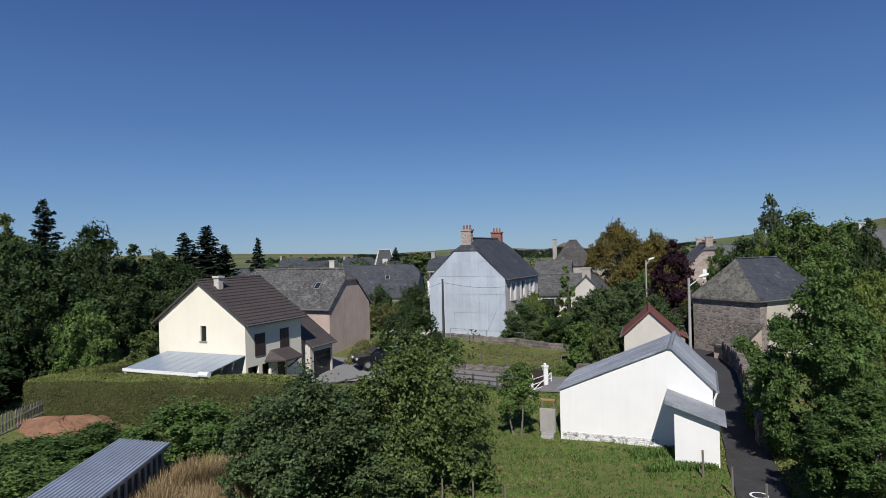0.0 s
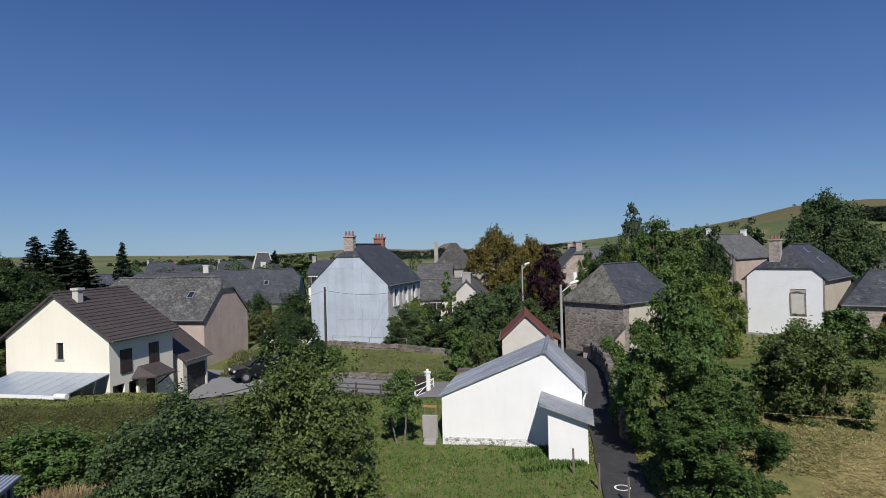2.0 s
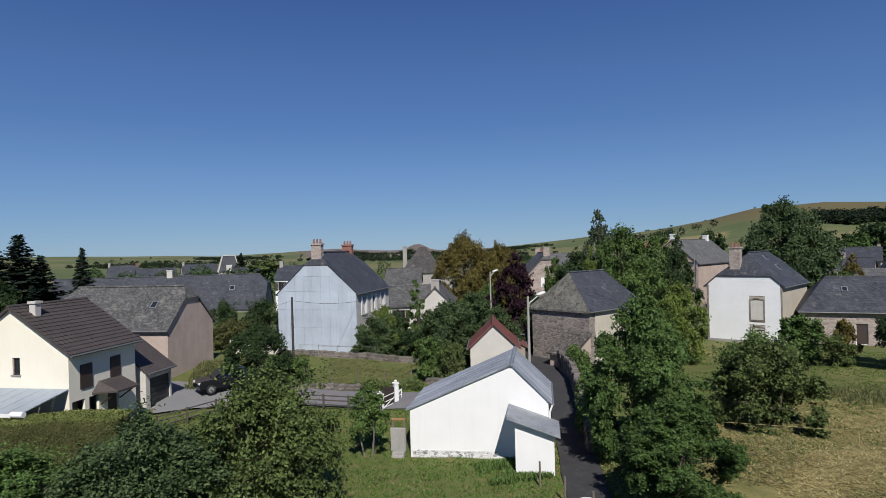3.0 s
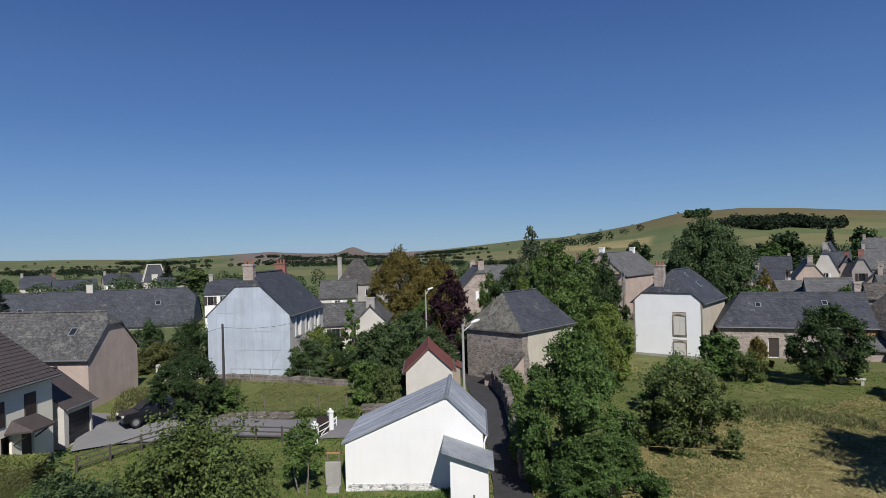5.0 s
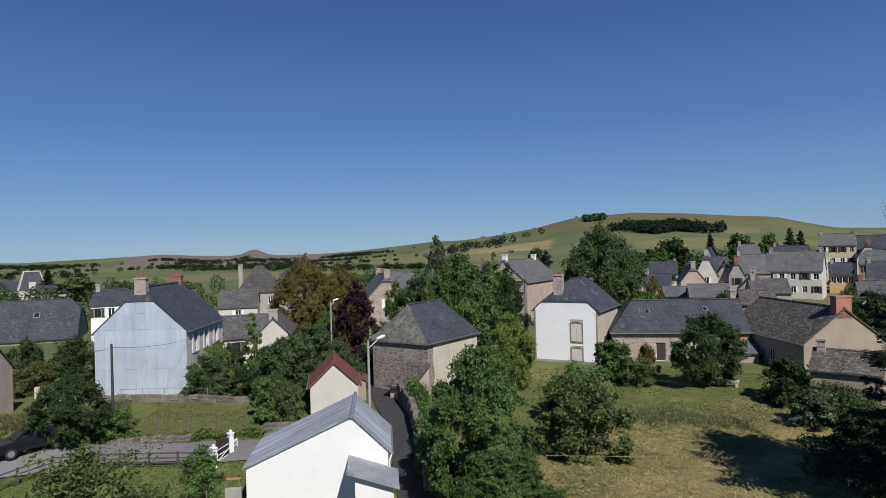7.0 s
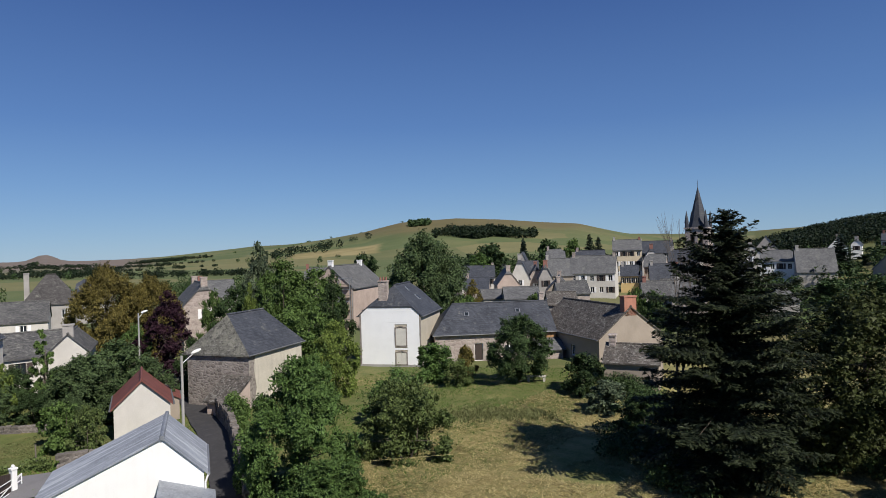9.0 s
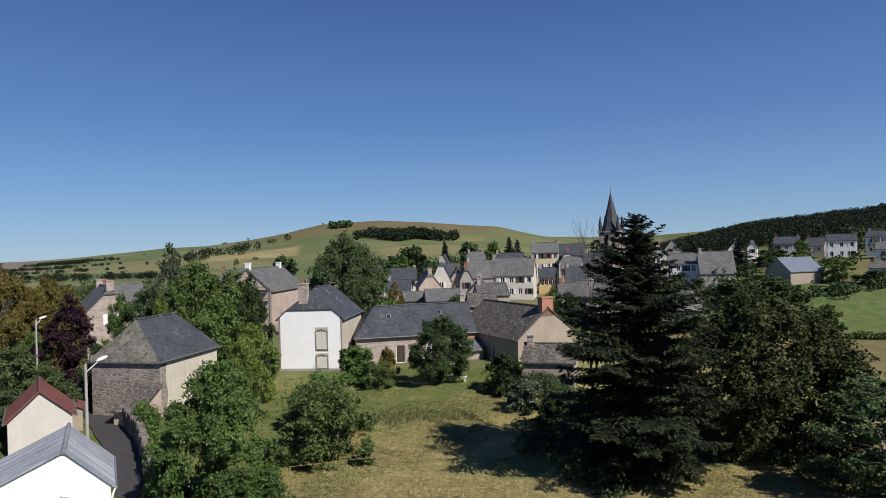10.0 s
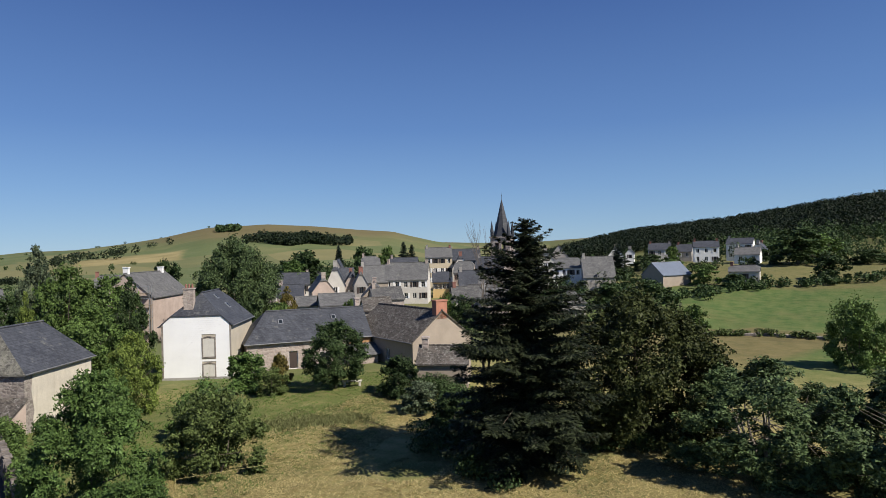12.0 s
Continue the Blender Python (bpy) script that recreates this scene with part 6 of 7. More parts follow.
def rubble_wall(name, pts, height, thick, label, mat, seed, apart=True):
    """A dry stone wall of rough courses with an uneven top; a far one is a single part."""
    rng = random.Random(seed)
    root = thing(name, 0, 0, 0, 0, label, "wall")
    kinds = stone_meshes(mat, thick, seed)
    bm = bmesh.new()
    for (x0, y0), (x1, y1) in zip(pts, pts[1:]):
        d = Vector((x1 - x0, y1 - y0))
        n = max(1, int(d.length / 0.42))
        d.normalize()
        for k in range(n):
            rows = max(2, int(height / 0.26))
            for r in range(rows):
                f = (k + 0.5 + (0.25 if r % 2 else -0.25)) / n
                x, y = x0 + (x1 - x0) * f, y0 + (y1 - y0) * f
                o = rng.uniform(-0.05, 0.05)
                top = ground_z(x, y) + height * (r + 0.9) / rows + rng.uniform(-0.035, 0.035)
                m = Matrix.Translation((x - d.y * o, y + d.x * o, top - 0.14)) @ Euler((rng.uniform(-.1, .1), rng.uniform(-.1, .1), math.atan2(d.y, d.x) + rng.uniform(-.08, .08))).to_matrix().to_4x4()
                me = rng.choice(kinds)
                if apart:
                    ob = new("stone", me)
                    ob.parent = root
                    ob.matrix_local = m
                else:
                    low = len(bm.verts)
                    bm.from_mesh(me)
                    bm.verts.ensure_lookup_table()
                    bmesh.ops.transform(bm, matrix=m, verts=bm.verts[low:])
    if not apart:
        part("stones", bm, mat, root)["kind"] = "stuff"
    else:
        bm.free()


LOOSE_STONE = stone("loose_stone", [(0.07, 0.06, 0.052), (0.14, 0.12, 0.105), (0.24, 0.215, 0.19)], 3.0, (0.1, 0.09, 0.08))
tn, tl_ = LOOSE_STONE.node_tree.nodes, LOOSE_STONE.node_tree.links
tone, toned, spread_ = tn.new("ShaderNodeObjectInfo"), tn.new("ShaderNodeHueSaturation"), tn.new("ShaderNodeMapRange")
spread_.inputs["To Min"].default_value, spread_.inputs["To Max"].default_value = 0.7, 1.4
tl_.new(tone.outputs["Random"], spread_.inputs["Value"])
tl_.new(spread_.outputs[0], toned.inputs["Value"])
tl_.new(tn["Principled BSDF"].inputs["Base Color"].links[0].from_socket, toned.inputs["Color"])
tl_.new(toned.outputs[0], tn["Principled BSDF"].inputs["Base Color"])
rubble_wall("stone_wall", [(15.6, 31.0), (17.1, 34.8), (19.9, 42.4), (21.7, 48.6)], 1.55, 0.45, "dark stone wall along the lane", LOOSE_STONE, 1)
rubble_wall("stone_wall", [(-1.5, 59.6), (3.5, 57.2), (13.5, 52.0)], 0.55, 0.4, "low pale stone wall below the metal-clad house", LOOSE_STONE, 2)
rubble_wall("stone_wall", [(9.4, 44.3), (13.6, 42.8)], 0.9, 0.5, "low grey rubble wall beside the road", LOOSE_STONE, 3)
rubble_wall("stone_wall", [(-0.5, 48.2), (4.6, 46.0)], 0.45, 0.5, "low overgrown rubble wall beside the road", LOOSE_STONE, 4)
rubble_wall("stone_wall", [(19.8, 56.5), (24.5, 61.5)], 1.5, 0.45, "stone wall at the end of the lane", LOOSE_STONE, 5)
rubble_wall("field_wall", [(95.7, 14.1), (98.6, 3.4), (95.9, -11.0), (92.8, -18.9)], 0.4, 0.6, "dry stone wall between dry and green pasture", LOOSE_STONE, 6, False)


def post_fence(pts, gap, height, rails, mat, label, size=0.09, name="fence"):
    root = thing(name, 0, 0, 0, 0, label, "fence")
    spots = []
    for (x0, y0), (x1, y1) in zip(pts, pts[1:]):
        n = max(1, round(math.hypot(x1 - x0, y1 - y0) / gap))
        spots += [(x0 + (x1 - x0) * k / n, y0 + (y1 - y0) * k / n) for k in range(n)]
    spots.append(pts[-1])
    for x, y in spots:
        bm = bmesh.new()
        tube(bm, (0, 0, -0.3), (0, 0, height), size / 2 * 1.2, size / 2, 6)
        ob = part("post", bm, mat, root)
        ob.location = (x, y, ground_z(x, y))
    for (x0, y0), (x1, y1) in zip(spots, spots[1:]):
        for h in rails:
            bm = bmesh.new()
            tube(bm, (x0, y0, ground_z(x0, y0) + h), (x1, y1, ground_z(x1, y1) + h), size * 0.38, size * 0.38, 5)
            part("rail", bm, mat, root)


DARK_WOOD = plain("dark_weathered_wood", (0.075, 0.064, 0.055), 0.85, 0, 0.3, 5, 0.4)
STRAW_TAPE = plain("yellow_tape", (0.5, 0.42, 0.2), 0.7, 0, 0.1, 4, 0.1)
post_fence([(-8.5, 42.0), (-3.5, 44.6), (0.2, 43.2), (5.0, 41.0)], 1.7, 1.05, (0.35, 0.65, 0.95), DARK_WOOD, "dark weathered wooden rail fence along the road", 0.13)
post_fence([(0.8, 50.0), (10.6, 46.0)], 2.3, 1.1, (), WOOD, "row of thin wooden fence posts in the pasture", 0.09)
post_fence([(0.5, 58.3), (7.0, 55.6)], 1.6, 1.1, (1.05,), STEEL, "thin wire garden fence before the metal-clad house", 0.05)
post_fence([(11.9, 23.5), (11.2, 27.6)], 2.1, 1.2, (), WOOD, "wooden fence posts beside the lane", 0.1)
post_fence([(2.2, 24.6), (-1.5, 26.0)], 1.2, 1.0, (), WOOD, "wooden stakes in dry grass", 0.07)
post_fence([(-17.5, 29.8), (-17.0, 29.8)], 1.0, 1.0, (), WOOD, "pale stakes in the bank", 0.07)
post_fence([(22.6, 29.3), (27.5, 25.4)], 5.0, 0.7, (0.65,), STRAW_TAPE, "thin yellow electric fence tape across the meadow", 0.018)


def picket_fence():
    root = thing("picket_fence", 0, 0, 0, 0, "old grey wooden picket fence", "fence")
    a, b = Vector((-24.4, 31.4)), Vector((-23.6, 36.6))
    n = 26
    for k in range(n):
        p = a.lerp(b, k / (n - 1))
        bm = bmesh.new()
        add_box(bm, -0.04, 0.04, -0.012, 0.012, 0, 1.0)
        face(bm, [(-0.04, -0.013, 1.0), (0.04, -0.013, 1.0), (0, -0.013, 1.08)])
        ob = part("picket", bm, GREY_WOOD, root)
        ob.matrix_local = pose(p.x, p.y, ground_z(p.x, p.y) + 0.08, 0, random.uniform(-4, 4), 80)
    for h in (0.35, 0.85):
        bm = bmesh.new()
        tube(bm, (a.x, a.y, ground_z(a.x, a.y) + h), (b.x, b.y, ground_z(b.x, b.y) + h), 0.04, 0.04, 5)
        part("rail", bm, GREY_WOOD, root)


GREY_WOOD = plain("silvered_wood", (0.34, 0.32, 0.3), 0.85, 0, 0.25, 5, 0.3)
picket_fence()


def build_gate():
    for x, y, h, label in ((5.4, 40.75, 1.55, "white rendered gate pillar with round cap"), (6.7, 42.4, 1.6, "white gate pillar beside the road")):
        root = thing("gate_pillar", x, y, ground_z(x, y) - 0.1, 20, label, "pillar", "gate pillars")
        part("shaft", box_bm(-0.15, 0.15, -0.15, 0.15, 0, h - 0.25, bevel=0.015), WHITE_RENDER, root)
        part("cap", box_bm(-0.19, 0.19, -0.19, 0.19, h - 0.25, h - 0.13, bevel=0.02), WHITE_RENDER, root)
        bm = bmesh.new()
        bmesh.ops.create_uvsphere(bm, u_segments=10, v_segments=7, radius=0.1)
        bmesh.ops.translate(bm, verts=bm.verts[:], vec=(0, 0, h - 0.05))
        part("finial", bm, WHITE_RENDER, root)
    root = thing("gate", 5.6, 40.95, ground_z(5.6, 40.95), 52, "white tubular gate standing partly open", "gate")
    bm = bmesh.new()
    for h in (0.25, 0.6, 0.95):
        tube(bm, (0.1, 0, h), (2.6, 0, h), 0.03, 0.03, 6)
    for x in (0.1, 2.6):
        tube(bm, (x, 0, 0.2), (x, 0, 1.0), 0.035, 0.035, 6)
    part("gate_frame", bm, WHITE_PAINT, root)
    bm = bmesh.new()
    tube(bm, (0.1, 0, 0.25), (2.6, 0, 0.95), 0.03, 0.03, 6)
    part("brace", bm, WHITE_PAINT, root)
    root = thing("gate_leaf", 6.6, 42.25, ground_z(6.6, 42.2), 225, "dark brown solid gate leaf", "gate")
    for k in range(8):
        part("board", box_bm(0.1 + k * 0.16, 0.245 + k * 0.16, -0.02, 0.02, 0.1, 1.15 + 0.03 * k), BROWN_PAINT, root)


build_gate()


def build_hedge(x, y, turn, L, W, H, n, label, seed):
    """Clipped hedge with a flat top and rounded ends."""
    root = thing("hedge", x, y, 0.4, turn, label, "hedge")
    rng = np.random.default_rng(seed)
    part("core", box_bm(-L / 2 + 0.3, L / 2 - 0.3, -W / 2 + 0.25, W / 2 - 0.25, -0.3, H - 0.2, bevel=0.25), LEAF["hedge"], root)
    u, v = rng.uniform(-1, 1, n), rng.uniform(0, 1, n)
    pick = rng.choice(4, n, p=[0.42, 0.1, 0.4, 0.08])
    p, nr = np.zeros((n, 3)), np.zeros((n, 3))
    w2 = rng.uniform(-1, 1, n)
    for k, (px, nn) in enumerate(((np.stack([u * L / 2, np.full(n, -W / 2), v * H], 1), (0, -1, 0.3)), (np.stack([u * L / 2, np.full(n, W / 2), v * H], 1), (0, 1, 0.3)),
                                  (np.stack([u * L / 2, w2 * W / 2, np.full(n, H)], 1), (0, 0, 1)), (np.stack([np.sign(u) * L / 2, w2 * W / 2, v * H], 1), (1, 0, 0.2)))):
        p[pick == k] = px[pick == k]
        nr[pick == k] = nn
    edge = np.clip((p[:, 2] - (H - 0.35)) / 0.35, 0, 1)
    p[:, 1] *= 1 - 0.1 * edge ** 2
    p += rng.normal(0, 0.035, (n, 3)) + 0.06 * np.sin(p[:, :1] * 1.3 + 1) * np.array([[0, 1, 0.6]])
    # leaves of the flat top are a lighter, yellower green than the sides
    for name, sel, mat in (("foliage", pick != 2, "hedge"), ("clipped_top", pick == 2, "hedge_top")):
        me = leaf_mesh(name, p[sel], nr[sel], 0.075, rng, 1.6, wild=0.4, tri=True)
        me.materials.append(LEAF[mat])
        ob = new(name, me)
        ob.parent = root


build_hedge(-16.7, 37.0, -8.6, 16.2, 2.6, 2.55, 80000, "long clipped green hedge with a flat top", 5)
build_hedge(-23.0, 40.9, 66, 5.6, 2.4, 2.5, 16000, "short clipped hedge closing the garden's corner", 6)


# ---- poles, lamps and cables ----
def utility_pole(x, y, top, mat, label, arm=None, r=0.13, name="utility_pole"):
    z = ground_z(x, y)
    root = thing(name, x, y, z, 0, label, "street lamp" if arm else "pole")
    h = top - z
    bm = bmesh.new()
    tube(bm, (0, 0, -0.4), (0, 0, h), r * 1.2, r * 0.75, 10)
    part("pole", bm, mat, root)
    if arm:
        ax, ay = arm
        bm = bmesh.new()
        tube(bm, (0, 0, h - 0.5), (ax * 0.85, ay * 0.85, h + 0.05), 0.035, 0.03, 6)
        part("arm", bm, STEEL, root)
        bm = bmesh.new()
        bmesh.ops.create_uvsphere(bm, u_segments=12, v_segments=8, radius=0.5)
        bmesh.ops.scale(bm, verts=bm.verts[:], vec=(0.75, 0.3, 0.22))
        head = part("lamp_head", bm, LAMP_GLASS, root, "pale lamp head")
        head.matrix_local = pose(ax, ay, h + 0.12, 0, -14, math.degrees(math.atan2(ay, ax)))
    return root


utility_pole(14.44, 36.96, 8.1, CONCRETE, "grey concrete pole with a street lamp", (1.0, 0.25), 0.095, "street_lamp")
utility_pole(20.7, 64.1, 8.6, CONCRETE, "thin grey pole with a small street lamp", (0.6, 0.1), 0.09, "street_lamp")
utility_pole(-0.1, 48.8, 7.85, POLE_WOOD, "dark wooden cable pole", None, 0.1)


def cable(a, b, sag, label):
    a, b = Vector(a), Vector(b)
    bm = bmesh.new()
    pts = [a.lerp(b, k / 14) - Vector((0, 0, sag * 4 * (k / 14) * (1 - k / 14))) for k in range(15)]
    q = (b - a).to_track_quat("Z", "Y")
    rings = [[bm.verts.new(p + q @ Vector((0.012 * math.cos(t), 0.012 * math.sin(t), 0))) for t in (0, 2.09, 4.19)] for p in pts]
    for u, v in zip(rings, rings[1:]):
        for k in range(3):
            bm.faces.new((u[k], u[(k + 1) % 3], v[(k + 1) % 3], v[k]))
    tagged(part("cable", bm, DARK_PAINT, None), label, "cable")


cable((-0.1, 48.8, 7.6), (6.0, 58.2, 6.6), 0.25, "thin dark cable from pole to metal-clad house")
cable((-0.1, 48.8, 7.6), (-7.4, 61.0, 5.6), 0.35, "thin dark cable from pole to old barn")
cable((14.44, 36.96, 7.2), (22.0, 51.5, 5.6), 0.3, "thin dark cable from lamp pole to stone barn")


# ---- car ----
def build_car():
    root = thing("car", -5.05, 48.75, ground_z(-5.05, 48.75) + 0.16, 204, "black estate car parked on the drive", "car")
    prof = [(-2.1, 0.35), (-2.12, 0.75), (-1.95, 0.95), (-1.0, 1.02), (-0.35, 1.5), (1.35, 1.52), (1.95, 1.05), (2.1, 0.95), (2.1, 0.35)]
    prof = [(-x, z) for x, z in prof]
    bm = bmesh.new()
    rings = []
    for y, k in ((-0.85, 1.0), (0.85, 1.0)):
        rings.append([bm.verts.new((x, y * (0.82 if z > 1.2 else 1.0), z)) for x, z in prof])
    bm.faces.new(rings[0])
    bm.faces.new(rings[1][::-1])
    for k in range(len(prof)):
        j = (k + 1) % len(prof)
        bm.faces.new((rings[0][j], rings[0][k], rings[1][k], rings[1][j]))
    bmesh.ops.recalc_face_normals(bm, faces=bm.faces[:])
    bmesh.ops.bevel(bm, geom=bm.edges[:], offset=0.06, segments=2, affect="EDGES", profile=0.5)
    body = part("body", bm, CAR_PAINT, root)
    for sy in (-1, 1):
        bm = bmesh.new()
        pts = [(0.85, 0.8, 1.06), (0.4, 0.715, 1.42), (-1.2, 0.715, 1.44), (-1.65, 0.8, 1.08)]
        face(bm, [(x, sy * (y + 0.03), z) for x, y, z in pts][:: sy])
        part("side_window", bm, GLASS, body)
        bm = bmesh.new()
        tube(bm, (0.3, sy * 0.62, 1.58), (-1.3, sy * 0.62, 1.58), 0.03, 0.03, 6)
        part("roof_rail", bm, DARK_PAINT, body)
        for x in (1.32, -1.32):
            bm = bmesh.new()
            tube(bm, (x, sy * 0.9, 0.32), (x, sy * 0.66, 0.32), 0.33, 0.33, 18)
            wheel = part("wheel", bm, RUBBER, root)
            bm = bmesh.new()
            tube(bm, (x, sy * 0.915, 0.32), (x, sy * 0.88, 0.32), 0.21, 0.21, 14)
            part("rim", bm, STEEL, wheel)
        bm = bmesh.new()
        add_box(bm, 2.02, 2.13, sy * 0.62 - 0.16, sy * 0.62 + 0.16, 0.72, 0.86)
        part("headlight", bm, LAMP_GLASS, body)
    bm = bmesh.new()
    face(bm, [(1.02, -0.66, 1.06), (1.02, 0.66, 1.06), (0.46, 0.58, 1.47), (0.46, -0.58, 1.47)])
    part("windscreen", bm, GLASS, body)


build_car()


# ---- additions to the cream house ----
def on_cream(name, label, category):
    return thing(name, -14.94, 43.94, 0.75, 66.0, label, category)


def build_awning():
    root = on_cream("awning", "pale ribbed panel awning against the cream gable", "awning")
    x0, x1, y0, y1 = -6.3, -2.9, -3.75, 3.0
    n = 8
    for k in range(n):
        a, b = y0 + (y1 - y0) * k / n, y0 + (y1 - y0) * (k + 1) / n
        bm = bmesh.new()
        slab(bm, [(x0, a + 0.015, 2.42), (x0, b - 0.015, 2.42), (x1, b - 0.015, 2.98), (x1, a + 0.015, 2.98)][::-1], 0.06)
        bmesh.ops.recalc_face_normals(bm, faces=bm.faces[:])
        part("panel", bm, AWNING, root)
    bm = bmesh.new()
    add_box(bm, x0 - 0.1, x0, y0 - 0.1, y1, 2.26, 2.44)
    part("front_rail", bm, WHITE_PAINT, root)
    bm = bmesh.new()
    tube(bm, (x0 - 0.06, y0 - 0.35, 2.42), (x0 - 0.06, y0 + 0.4, 2.42), 0.16, 0.16, 10)
    part("blind_roll", bm, WHITE_PAINT, root, "rolled white blind")
    for y in (y0 + 0.1, (y0 + y1) / 2, y1 - 0.1):
        part("post", box_bm(x0, x0 + 0.1, y - 0.05, y + 0.05, -0.6, 2.3), WHITE_PAINT, root)


build_awning()


def build_porch():
    root = on_cream("porch_roof", "small dark tiled porch roof on pale posts", "porch")
    x0, x1 = -0.5, 1.4
    yw = -3.75
    bm = bmesh.new()
    slab(bm, [(x0, yw, 2.95), (x0, yw - 1.3, 2.35), (x1, yw - 1.3, 2.35), (x1, yw, 2.95)], 0.12)
    slab(bm, [(x0, yw, 2.96), (x0 - 0.6, yw, 2.35), (x0, yw - 1.3, 2.36)], 0.1)
    bmesh.ops.recalc_face_normals(bm, faces=bm.faces[:])
    part("roof", bm, TILE_BROWN, root)
    for x in (x0 + 0.1, x1 - 0.1):
        bm = bmesh.new()
        tube(bm, (x, yw - 1.1, 2.25), (x, yw - 0.02, 1.5), 0.05, 0.05, 6)
        part("bracket", bm, BROWN_PAINT, root)


build_porch()


def build_tin_shed():
    """Low garden shed with a ribbed steel roof."""
    root = thing("tin_shed", -13.5, 24.6, 0.0, -87, "low garden shed with ribbed steel roof", "shed")
    L, W = 7.6, 2.15
    z0 = ground_z(-13.5, 24.6)
    part("wall", box_bm(-L / 2 + 0.2, L / 2 - 0.2, -W / 2 + 0.2, W / 2 - 0.2, z0 - 0.3, 1.5), DARK_PAINT, root)
    bm = bmesh.new()
    prof = []
    n = 15
    for k in range(n):
        y = -W / 2 + W * k / (n - 1)
        z = 1.78 - 0.12 * y
        prof += [(y - 0.05, z), (y - 0.03, z + 0.05), (y + 0.03, z + 0.05), (y + 0.05, z)]
    rows = [[bm.verts.new((x, y, z)) for y, z in prof] for x in (-L / 2, L / 2)]
    for k in range(len(prof) - 1):
        bm.faces.new((rows[0][k], rows[1][k], rows[1][k + 1], rows[0][k + 1]))
    edge = [[bm.verts.new((x, y, z - 0.12)) for y, z in (prof[0], prof[-1])] for x in (-L / 2, L / 2)]
    bm.faces.new((rows[0][0], edge[0][0], edge[1][0], rows[1][0]))
    bm.faces.new((rows[1][-1], edge[1][1], edge[0][1], rows[0][-1]))
    part("roof", bm, TIN, root)
    for k in range(12):
        bm = box_bm(-L / 2 + 0.3 + k * 0.6, -L / 2 + 0.5 + k * 0.6, W / 2 - 0.2, W / 2 - 0.15, z0 - 0.2, 1.5)
        part("slat", bm, TIN, root)


build_tin_shed()


def build_small_bits():
    # bare red soil on the bank
    rng = np.random.default_rng(9)
    n, rings = 60, (0.12, 0.25, 0.4, 0.55, 0.7, 0.82, 0.93, 1.0)
    v, f = [(-21.4, 35.0, ground_z(-21.4, 35.0) + 0.4)], []
    for rr in rings:
        for k in range(n):
            t = 2 * math.pi * k / n
            w = rr * (1 + 0.16 * math.sin(3 * t) + 0.1 * math.sin(7 * t + 1) + 0.05 * rng.normal())
            x, y = -21.4 + 2.7 * w * math.cos(t), 35.0 + 1.5 * w * math.sin(t)
            v.append((x, y, ground_z(x, y) + 0.4 * (1 - rr ** 2) + 0.16 * rng.random() * (rr < 0.99)))
    for k in range(n):
        j = (k + 1) % n
        f.append((0, 1 + k, 1 + j))
        for r in range(len(rings) - 1):
            f.append((1 + r * n + k, 1 + (r + 1) * n + k, 1 + (r + 1) * n + j, 1 + r * n + j))
    tagged(mesh_object("bare_soil", v, f, plain("red_soil", (0.24, 0.125, 0.075), 0.95, 0, 0.4, 4, 0.8, 0.4, (0.14, 0.09, 0.06))), "bare red soil heap below the hedge", "soil", kind="stuff")
    # wall end and steps beside the shed
    root = thing("garden_wall", 5.62, 34.75, ground_z(5.6, 34.7), -22.5, "short concrete wall end beside the shed", "wall")
    part("panel", box_bm(-0.48, 0.4, -0.1, 0.1, -0.3, 1.3, bevel=0.02), CONCRETE, root)
    for x in (-0.36, 0.3):
        part("post", box_bm(x - 0.05, x + 0.05, 0.02, 0.12, 1.28, 1.72, bevel=0.01), WOOD, root)
    part("beam", box_bm(-0.42, 0.38, 0.0, 0.13, 1.72, 1.82, bevel=0.01), WOOD_ORANGE, root, "pale yellow timber beam")
    root = thing("step", 5.45, 34.05, ground_z(5.4, 34.0), -22.5, "worn stone steps at the shed corner", "steps")
    for k in range(2):
        part("tread", box_bm(-0.35, 0.35, -0.3 + 0.2 * k, 0.35, 0.14 * k - 0.1, 0.14 * k + 0.12, bevel=0.03), CONCRETE, root)
    # lean-to against the stone barn
    root = thing("lean_to", 26.64, 53.28, 1.0, 27, "small lean-to with stone-slab roof against the stone barn", "outbuilding")
    bm = bmesh.new()
    x0, x1, y0, y1, zl, zh = -6.6, -4.13, -3.3, -0.9, 1.3, 2.75
    for q in ([(x0, y0, -0.5), (x1, y0, -0.5), (x1, y0, zh), (x0, y0, zl)], [(x0, y1, -0.5), (x0, y0, -0.5), (x0, y0, zl), (x0, y1, zl)], [(x1, y1, -0.5), (x0, y1, -0.5), (x0, y1, zl), (x1, y1, zh)]):
        face(bm, q)
    part("wall", bm, PINKISH, root)
    bm = bmesh.new()
    slab(bm, [(x0 - 0.3, y0 - 0.2, zl - 0.1), (x1, y0 - 0.2, zh + 0.06), (x1, y1 + 0.2, zh + 0.06), (x0 - 0.3, y1 + 0.2, zl - 0.1)], 0.14)
    bmesh.ops.recalc_face_normals(bm, faces=bm.faces[:])
    part("roof", bm, LAUZE, root)
    # red roofed annex
    house(18.5, 51.6, 0.9, 72.0, 2.6, 2.2, 1.9, 2.5, OCHRE, TILE_RED, "small annex with red roof", name="outbuilding", category="outbuilding", over=0.15)
    # lean-to wing before the long house
    root = thing("wing", 56.5, 50.1, 1.0, -38.5, "low wing with grey slate roof before the long house", "wing")
